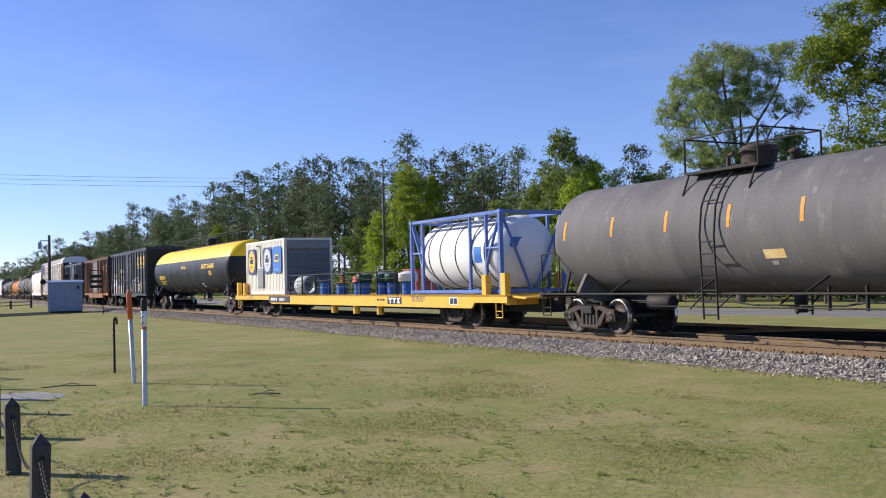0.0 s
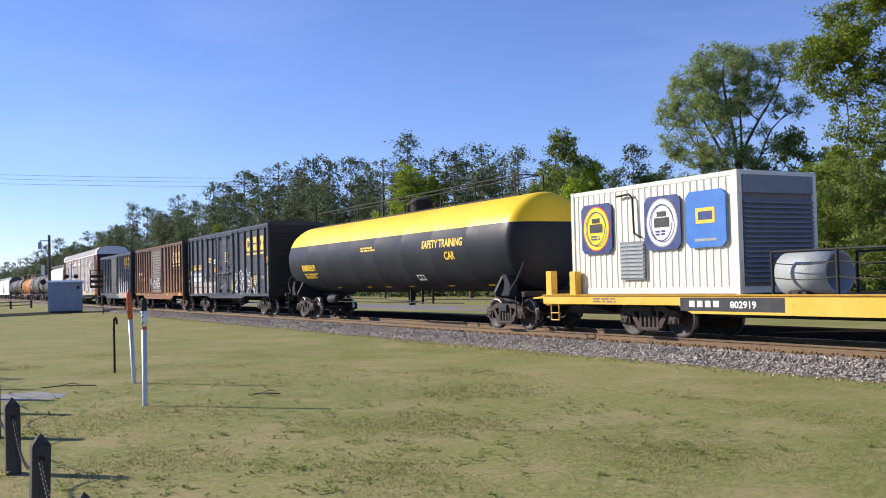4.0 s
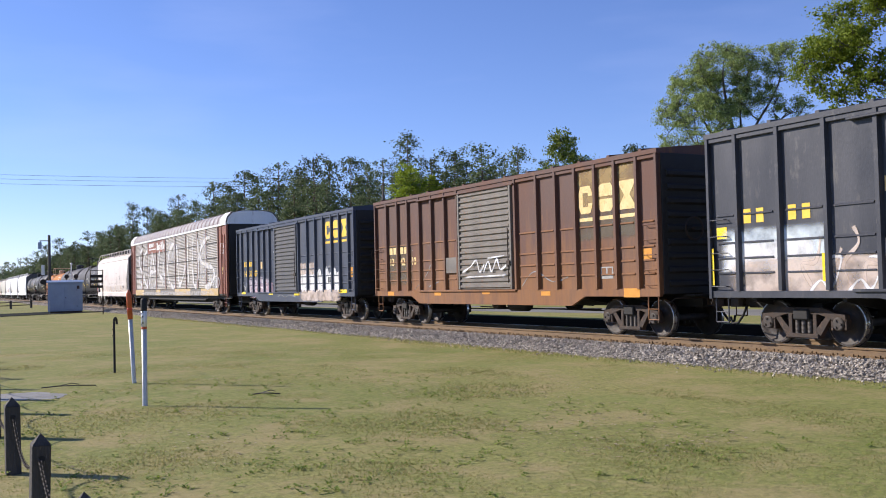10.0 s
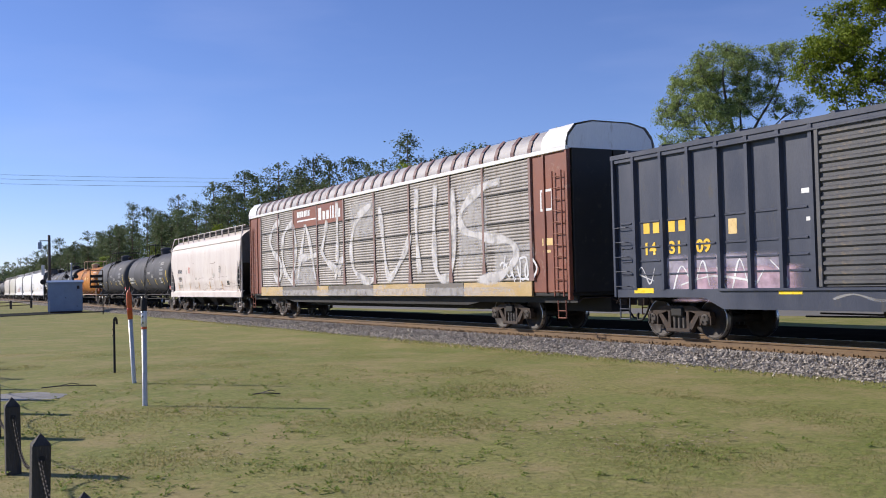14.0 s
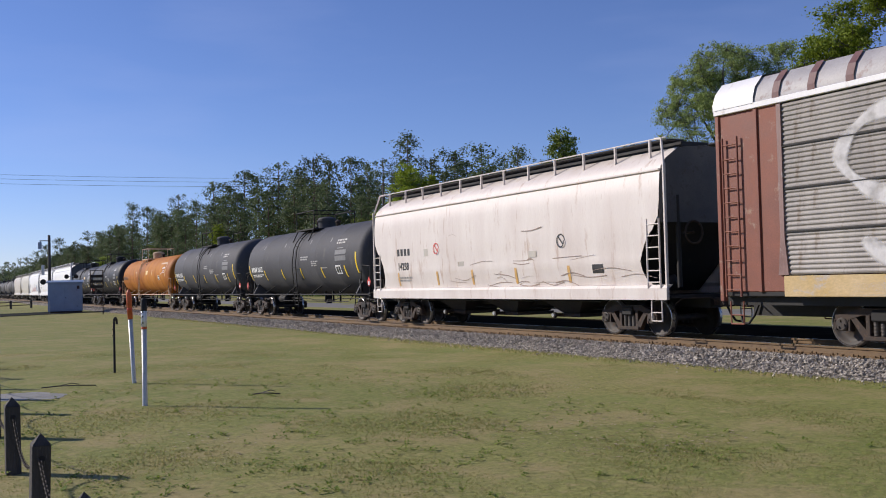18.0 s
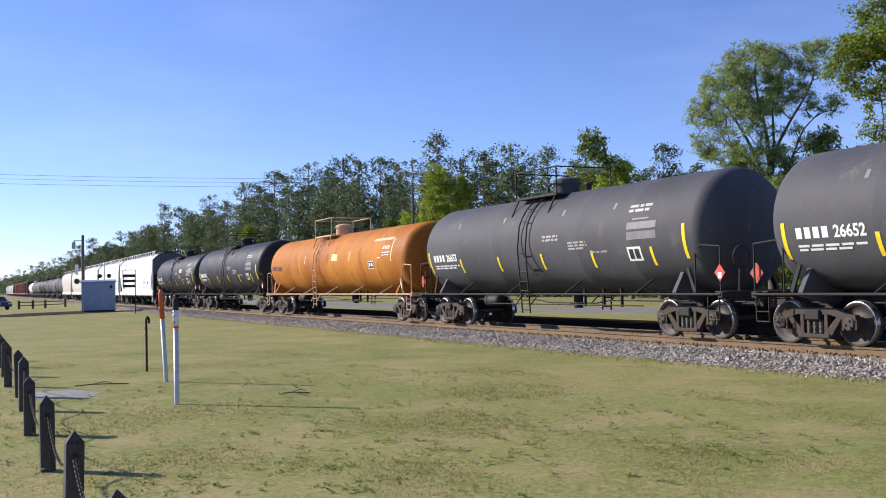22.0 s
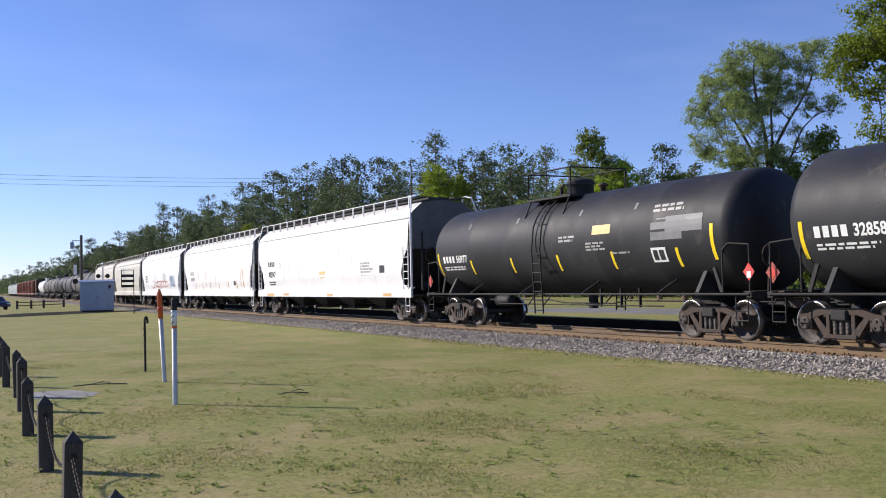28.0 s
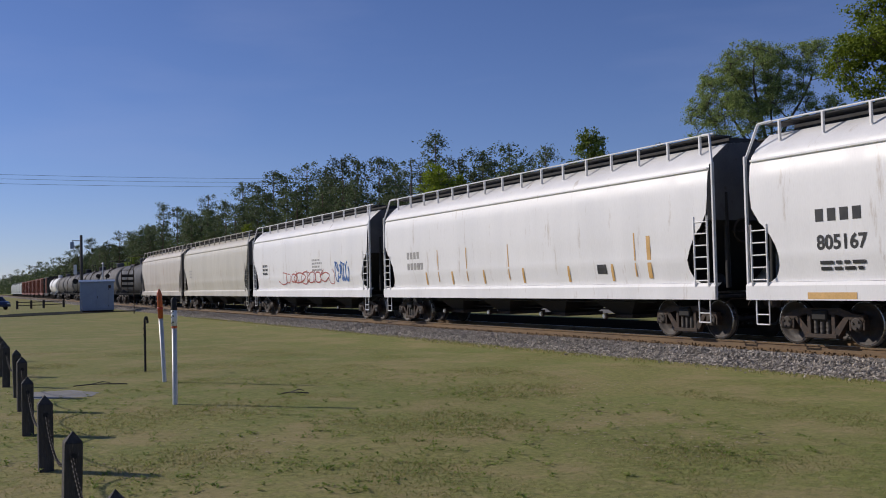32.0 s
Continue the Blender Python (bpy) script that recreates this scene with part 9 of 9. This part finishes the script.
LETTERS = [[(-9.5, 4.5), (-10.5, 4.25), (-11.0, 3.65), (-10.5, 3.05), (-9.6, 2.65), (-9.45, 2.1), (-9.9, 1.7), (-10.6, 2.1)],
           [(-7.7, 4.35), (-8.9, 3.95), (-9.3, 3.1), (-9.0, 2.2), (-8.2, 1.7), (-7.5, 1.6)], [(-7.8, 4.3), (-7.45, 3.4), (-7.6, 2.4), (-8.1, 1.8)],
           [(-6.2, 4.2), (-6.7, 3.0), (-7.3, 1.7)], [(-6.2, 4.2), (-5.6, 3.2), (-5.0, 1.6)], [(-7.2, 2.65), (-6.0, 2.7), (-4.7, 2.75)],
           [(-3.6, 4.2), (-3.9, 3.5), (-4.3, 2.9)], [(-2.5, 4.9), (-2.5, 3.6), (-2.6, 2.3)], [(-4.4, 3.0), (-3.6, 2.4), (-2.4, 2.0)], [(-2.9, 1.7), (-2.3, 2.3), (-1.8, 2.6)], [(-2.9, 2.3), (-2.2, 1.8)],
           [(1.0, 4.5), (-0.5, 4.0), (-1.1, 3.0), (-0.8, 2.0), (0.5, 1.55), (1.3, 1.8)], [(1.6, 4.4), (1.9, 3.0), (2.3, 1.7), (3.4, 2.3), (4.2, 3.2)],
           [(4.7, 4.8), (4.6, 3.2), (4.8, 1.7)], [(6.1, 4.8), (5.9, 3.2), (6.0, 1.9), (6.6, 1.55), (7.2, 2.2), (7.25, 4.6)],
           [(10.2, 4.4), (9.0, 4.3), (7.8, 3.7), (7.9, 3.1), (9.2, 2.8), (10.6, 2.6), (10.9, 2.1), (10.0, 1.6), (8.6, 1.5)]]
spray(LETTERS, 0.44, FA, M_GRS, c, "tall soft white spray-painted letters")
haze(7.45, 9.45, 1.7, 4.85, on_screen(-1.5065), M_GRH, c, 3, "thin white cloud of spray paint")
haze(-1.3, 1.4, 3.2, 4.8, on_screen(-1.5065), M_GRH, c, 4, "thin white cloud of spray paint")
haze(9.6, 11.9, 1.5, 2.6, on_screen(-1.5065), M_GRH, c, 6, "thin white cloud of spray paint")
haze(-8.0, -5.0, 1.45, 2.4, on_screen(-1.5065), M_GRH, c, 7, "thin white cloud of spray paint")
haze(-11.5, 11.5, 1.0, 1.3, on_screen(-1.5235), M_GRH, c, 5, "pale splash marks along the foot")
scrawl(10.0, 11.8, 1.4, 2.2, FA, M_GRW, c, 44, 5, 0.07)
mark("sticker", [(12.15, 12.75, 3.35, 3.95)], on_screen(-1.464), M_MARKW, c)
mark("sticker_core", [(12.22, 12.68, 3.42, 3.88)], on_screen(-1.468), M_RKBRN, c)
mark("sticker", [(12.2, 12.7, 2.4, 2.6), (12.25, 12.6, 2.2, 2.28)], on_screen(-1.464), M_MARKP, c)


def on_hopper(x, z):
    y = np.interp(z, [0, 1.32, 1.69, 2.1, 2.9, 3.5, 3.8], [1.37, 1.37, 1.445, 1.47, 1.50, 1.488, 1.45])
    return (x, -float(y) - 0.012, z)


# 8: the faded white hopper
c = couple(hopper("faded pinkish-white covered hopper with scraped sides and tan reflectors", 16.3, 12.4, M_HPNK, 4.62, 4.07, (0.92, 1.30), 3), -99.15, -82.85)
mark("reporting_mark", [(-6.05 + 0.27 * i, -5.87 + 0.27 * i, 2.42, 2.66) for i in range(4)], on_hopper, M_MARKK, c)
words("14258", -6.05, 1.92, 0.36, on_hopper, M_MARKK, c, 0.95)
small_print(-6.0, 1.62, 1.0, 2, on_hopper, M_MARKG, c, 0.06, 2)
mark("reflector", [(x, x + 0.12, 1.36, 1.85) for x in (-6.1, -3.2, -0.9, 1.6, 4.2)], on_hopper, M_TANR, c)
mark("label_plate", [(5.3, 5.75, 1.6, 1.85)], on_hopper, M_MARKK, c)
for x, z in ((-3.1, 2.58), (4.0, 2.5)):
    ring = [(x + 0.17 * math.cos(a * math.pi / 10), z + 0.17 * math.sin(a * math.pi / 10)) for a in range(21)]
    sh = Shape()
    stroke(sh, ring, 0.035, on_hopper)
    stroke(sh, [(x - 0.1, z + 0.1), (x + 0.1, z - 0.1)], 0.04, on_hopper)
    part("warning_sign", sh, M_RED if x < 0 else M_MARKK, c, "crossed-out ring")
M_SCR = surf("brown_scrape", (0.3, 0.23, 0.19), (0.4, 0.3, 0.25), rough=0.7, scale=6)
sh = Shape()
rnd = random.Random(9)
for _ in range(26):
    x, z, l = rnd.uniform(-2.5, 6.5), rnd.choice((1.5, 1.6, 1.4, 1.7, 1.35, 2.0, 2.9)), rnd.uniform(0.3, 1.6)
    stroke(sh, [(x, z + rnd.uniform(-0.05, 0.05)), (x + l * 0.5, z + rnd.uniform(-0.1, 0.1)), (x + l, z + rnd.uniform(-0.08, 0.08))], rnd.uniform(0.008, 0.028), on_hopper)
part("scrape", sh, M_SCR, c, "long brown scrapes in the paint")
mark("faded_patch", [(-1.7, -1.3, 1.95, 2.1), (2.4, 2.8, 2.1, 2.28), (-4.0, -3.7, 2.35, 2.6)], on_hopper, M_HBGE, c)


def tank_marks(c, r, zc, L, seed, strip_mat=None, big=""):
    """Reflective strips, placards and lettering along a tank's near side."""
    f = on_round(r, zc)
    h = L / 2
    rnd = random.Random(seed)
    mark("reflector", [(-h + 0.62, -h + 0.72, zc - 0.85, zc - 0.05), (h - 0.85, h - 0.74, zc - 0.7, zc + 0.15)] + [(-h + 2.9 + (L - 5) * i / 4, -h + 3.0 + (L - 5) * i / 4, zc - 0.85, zc - 0.35) for i in range(5)], f, strip_mat or M_REFL, c, "yellow reflective strip")
    if big:
        mark("reporting_mark", [(-h + 1.0 + 0.22 * i, -h + 1.15 + 0.22 * i, zc - 0.4, zc - 0.17) for i in range(4)], f, M_MARKW, c)
        words(big, -h + 1.95, zc - 0.4, 0.34, f, M_MARKW, c, 0.9)
    small_print(-h + 1.0, zc - 0.58, 1.9, 2, f, M_MARKW, c, 0.05, seed)
    small_print(0.6, zc + 0.1, 1.0, 2, f, M_MARKG, c, 0.06, seed + 1)
    small_print(h - 2.95, zc + 0.7, 1.2, 2, f, M_MARKG, c, 0.075, seed + 2)
    mark("stencil_panel", [(h - 2.95, h - 1.8, zc + 0.12, zc + 0.3), (h - 2.95, h - 1.8, zc - 0.14, zc + 0.06), (h - 2.75, h - 2.1, zc + 0.36, zc + 0.4)], f, M_MARKD, c, "faded white stencilled panel")
    small_print(h - 4.6, zc - 0.42, 0.9, 1, f, M_MARKG, c, 0.05, seed + 3)
    small_print(1.9, zc - 0.12, 0.95, 3, f, M_MARKG, c, 0.05, seed + 4)
    mark("label_plate", [(h - 3.0, h - 2.45, zc - 0.7, zc - 0.32)], f, M_MARKW, c)
    mark("label_core", [(h - 2.93, h - 2.76, zc - 0.64, zc - 0.38), (h - 2.7, h - 2.52, zc - 0.64, zc - 0.38)], on_round(r, zc, 0.01), M_MARKK, c)
    mark("scuff", [(-h + 2.6 + L * k, -h + 2.7 + L * k, zc + 0.72, zc + 0.92) for k in (0.0, 0.2, 0.42, 0.58)], f, M_MARKD, c, "faint pale scuff")
    poly("hazard_placard", [[(h + 0.32 + d[0] * 0.17, 1.55 + d[1] * 0.2) for d in ((0, -1), (1, 0), (0, 1), (-1, 0))]], on_flat(-1.44), M_RED, c, "red and white hazard diamond")
    poly("hazard_placard", [[(-h - 0.3 + d[0] * 0.2, 1.52 + d[1] * 0.23) for d in ((0, -1), (1, 0), (0, 1), (-1, 0))]], on_flat(-1.3), M_REDD, c, "dull red hazard diamond")
    poly("placard_frame", [[(-h - 0.3 + d[0] * 0.12, 1.52 + d[1] * 0.14) for d in ((0, -1), (1, 0), (0, 1), (-1, 0))]], on_flat(-1.305), M_RED, c)
    mark("placard_core", [(h + 0.26, h + 0.38, 1.42, 1.56)], on_flat(-1.445), M_MARKW, c)


# 9 to 13: tank cars
c = couple(tank_car("clean grey tank car with yellow reflective strips", 15.2, 13.2, 1.5, 2.58, M_TGRY, M_BLACK, 0.0), -115.2, -100.0)
tank_marks(c, 1.5, 2.58, 15.2, 5, None, "26652")
c = couple(tank_car("clean grey tank car with white numbers and yellow strips", 15.0, 12.4, 1.5, 2.58, M_TGRY, M_BLACK, -0.4), -131.8, -116.8)
tank_marks(c, 1.5, 2.58, 15.0, 6, None, "26653")
c = couple(tank_car("rust-streaked orange tank car on a pale worn frame", 18.0, 15.8, 1.4, 2.46, M_TORG, M_TAN, -1.3, dome_mat=M_TAN), -151.2, -133.2)
f = on_round(1.4, 2.46)
mark("white_panel", [(0.75, 1.45, 2.55, 2.85)], f, M_MARKP, c)
mark("label_plate", [(5.1, 5.66, 2.1, 2.42)], f, M_MARKW, c)
mark("label_core", [(5.13, 5.63, 2.13, 2.39)], on_round(1.4, 2.46, 0.009), M_MARKK, c)
mark("label_core", [(5.18, 5.33, 2.2, 2.33), (5.4, 5.58, 2.2, 2.33)], on_round(1.4, 2.46, 0.013), M_MARKW, c)
mark("lettering_bar", [(6.5 + 0.26 * i, 6.65 + 0.26 * i, 2.86, 2.99) for i in range(3)] + [(6.5 + 0.26 * i, 6.7 + 0.26 * i, 2.7, 2.74) for i in range(3)] + [(6.5 + 0.26 * i, 6.7 + 0.26 * i, 2.6, 2.63) for i in range(3)] + [(6.1, 6.35, 2.5, 2.55)], f, M_MARKW, c)
mark("faded_strip", [(5.3, 7.3, 3.25, 3.38)], f, M_TAN, c)
mark("reflector", [(7.4, 7.48, 2.35, 3.3), (-3.0, -2.92, 2.5, 2.9), (2.9, 2.98, 2.5, 2.9)], f, M_MARKP, c)
mark("reporting_mark", [(-8.2 + 0.2 * i, -8.06 + 0.2 * i, 2.28, 2.5) for i in range(4)], f, M_MARKK, c)
words("73245", -7.3, 2.26, 0.3, f, M_MARKK, c, 0.95)
c = couple(tank_car("black tank car with white numbers and yellow strips", 15.6, 13.2, 1.5, 2.58, M_TBLK, M_BLACK, -0.2), -168.2, -152.6)
tank_marks(c, 1.5, 2.58, 15.6, 7, None, "32858")
c = couple(tank_car("black tank car with yellow strips and white stencilled panels", 15.2, 12.44, 1.45, 2.52, M_TBLK, M_BLACK, -0.45), -184.57, -169.37)
tank_marks(c, 1.45, 2.52, 15.2, 8, None, "56977")
f = on_round(1.45, 2.52)
mark("stencil_panel", [(5.2, 6.5, 2.55, 2.95)], f, M_MARKD, c)
mark("yellow_panel", [(2.2, 3.0, 2.65, 2.9)], f, M_MARKP, c)

# 14 to 18: hoppers
c = couple(hopper("clean bright white covered hopper with black numbers", 20.0, 16.8, M_HWHT, 4.6, 4.0, (0.94, 1.34), 4, nsup=17), -206.1, -186.1)
mark("reporting_mark", [(-8.05 + 0.3 * i, -7.85 + 0.3 * i, 2.5, 2.75) for i in range(4)], on_hopper, M_MARKK, c)
words("805167", -8.05, 1.95, 0.4, on_hopper, M_MARKK, c, 1.0)
small_print(-8.0, 1.65, 1.1, 2, on_hopper, M_MARKK, c, 0.07, 2)
mark("yellow_patch", [(-8.3, -7.1, 0.97, 1.1), (-5.5, -4.6, 1.0, 1.1), (7.4, 8.2, 0.98, 1.1), (1.0, 1.7, 0.98, 1.08)], on_flat(-1.506), M_TANR, c)
mark("yellow_lettering", [(-0.1, 0.7, 1.95, 2.1), (0.0, 0.6, 1.8, 1.88)], on_hopper, M_MARKP, c)
small_print(5.0, 2.3, 1.3, 5, on_hopper, M_MARKG, c, 0.07, 3)
mark("label_plate", [(7.0, 7.5, 1.9, 2.2)], on_hopper, M_MARKK, c)
mark("test_plate", [(-6.1, -5.85, 2.4, 2.65)], on_hopper, M_MARKG, c)
mark("test_core", [(-6.07, -5.88, 2.43, 2.62)], lambda x, z: (x, on_hopper(x, z)[1] - 0.004, z), M_HWHT, c)
c = couple(hopper("white covered hopper with tan streaks and reflectors", 18.6, 15.56, M_HWHT, 4.6, 4.0, (0.94, 1.34), 4, nsup=16), -225.65, -207.05)
mark("reporting_mark", [(-7.1 + 0.28 * i, -6.9 + 0.28 * i, 2.35, 2.6) for i in range(4)] + [(-7.1 + 0.28 * i, -6.9 + 0.28 * i, 1.95, 2.2) for i in range(5)], on_hopper, M_MARKG, c)
mark("reflector", [(x, x + 0.1, 1.4, 1.9) for x in (-5.6, -3.6, -1.4, 1.0, 3.4, 5.4)], on_hopper, M_TANR, c)
mark("streak", [(x, x + 0.05, 1.5, 2.6) for x in (-4.6, -2.5, 0.2, 6.4)] + [(6.9, 7.05, 1.45, 2.5)], on_hopper, M_TANR, c)
mark("label_plate", [(4.8, 5.2, 1.6, 1.9)], on_hopper, M_MARKK, c)
c = couple(hopper("white covered hopper with red and blue graffiti low on its side", 17.1, 14.6, M_HWHT, 4.6, 4.0, (0.94, 1.34), 3), -244.2, -227.1)
scrawl(-3.5, 4.5, 1.5, 2.2, on_hopper, M_REDW, c, 51, 9, 0.05)
scrawl(4.6, 6.2, 1.6, 2.5, on_hopper, M_DRUM, c, 52, 5, 0.07)
small_print(1.5, 2.6, 1.4, 4, on_hopper, M_MARKG, c, 0.09, 4)
small_print(-6.6, 2.5, 1.0, 3, on_hopper, M_MARKK, c, 0.12, 5)
c = couple(hopper("cream covered hopper with small dark stencils", 17.5, 14.6, M_HCRM, 4.55, 3.97, (0.94, 1.34), 3, frame_mat=M_HCRM), -262.7, -245.2)
small_print(-6.8, 2.6, 0.9, 3, on_hopper, M_MARKG, c, 0.12, 6)
c = couple(hopper("rust-stained beige covered hopper", 17.5, 14.6, M_HBGE, 4.55, 3.97, (0.94, 1.34), 3, frame_mat=M_HBGE), -281.2, -263.7)

# 19 and on: the far tail of the train
x = -282.0
for i in range(6):
    m = (M_TGRY, M_TGRY2, M_TGRY, M_TBLK, M_TGRY2, M_TGRY2)[i]
    c = couple(tank_car(("dusty grey tank car far down the train", "worn grey tank car far down the train", "dusty grey tank car far down the train", "black tank car far down the train", "worn grey tank car far down the train", "worn grey tank car far down the train")[i], 15.4, 12.8, 1.48, 2.55, m, M_BLACK, 0, near=False), x - 15.4, x)
    x -= 17.0
c = couple(tank_car("white tank car far down the train", 15.4, 12.8, 1.48, 2.55, M_HWHT, M_BLACK, 0, near=False), x - 15.4, x)
x -= 17.2
for i in range(7):
    c = couple(boxcar("dark purple-brown boxcar far down the train" if i == 0 else "red-brown boxcar far down the train", 15.9, 12.4, M_HEND if i == 0 else M_RKBRN, "slide", M_RKBRN, [-6.5, -5, -3.5, 3.5, 5, 6.5], (-1.5, 1.5), 4.5, 1.03, True, near=False), x - 15.9, x)
    x -= 17.4
for i in range(5):
    c = couple(hopper("pale grey covered hopper at the far tail of the train", 17.2, 14.2, M_HGRN, 4.55, 3.85, near=False, bays=3, nsup=8), x - 17.2, x)
    x -= 18.6

lay_ties()
lay_stones()


# ---- what moves ----
def motions():
    times = [i * 0.5 for i in range(65)]
    at = {}
    for car, c in TRAIN:
        rows = []
        for t in times:
            x, y, h = track(c + along(t))
            rows.append((t, pose(x, y, 0, 0, 0, math.degrees(h))))
        walk(car, rows)
        at[car] = c
    for ob, s, y, z, rz in LOAD:
        rows = []
        for t in times:
            px, py, h = track(s + along(t))
            rows.append((t, pose(px - math.sin(h) * y, py + math.cos(h) * y, z, 0, 0, math.degrees(h) + rz)))
        walk(ob, rows)
    # the wheels roll while their car is in view
    for w, car, x in SPIN:
        c = at[car]
        rows, first = [], True
        for i in range(0, 481):
            t = i / 15
            s = c + x + along(t)
            inside = -75 < s < 6
            if i in (0, 480) or inside:
                u = max(-75, min(6, s))
                rows.append((t, pose(x, 0, WHEEL_R, 0, math.degrees(u / WHEEL_R), 0)))
        walk(w, rows)


motions()
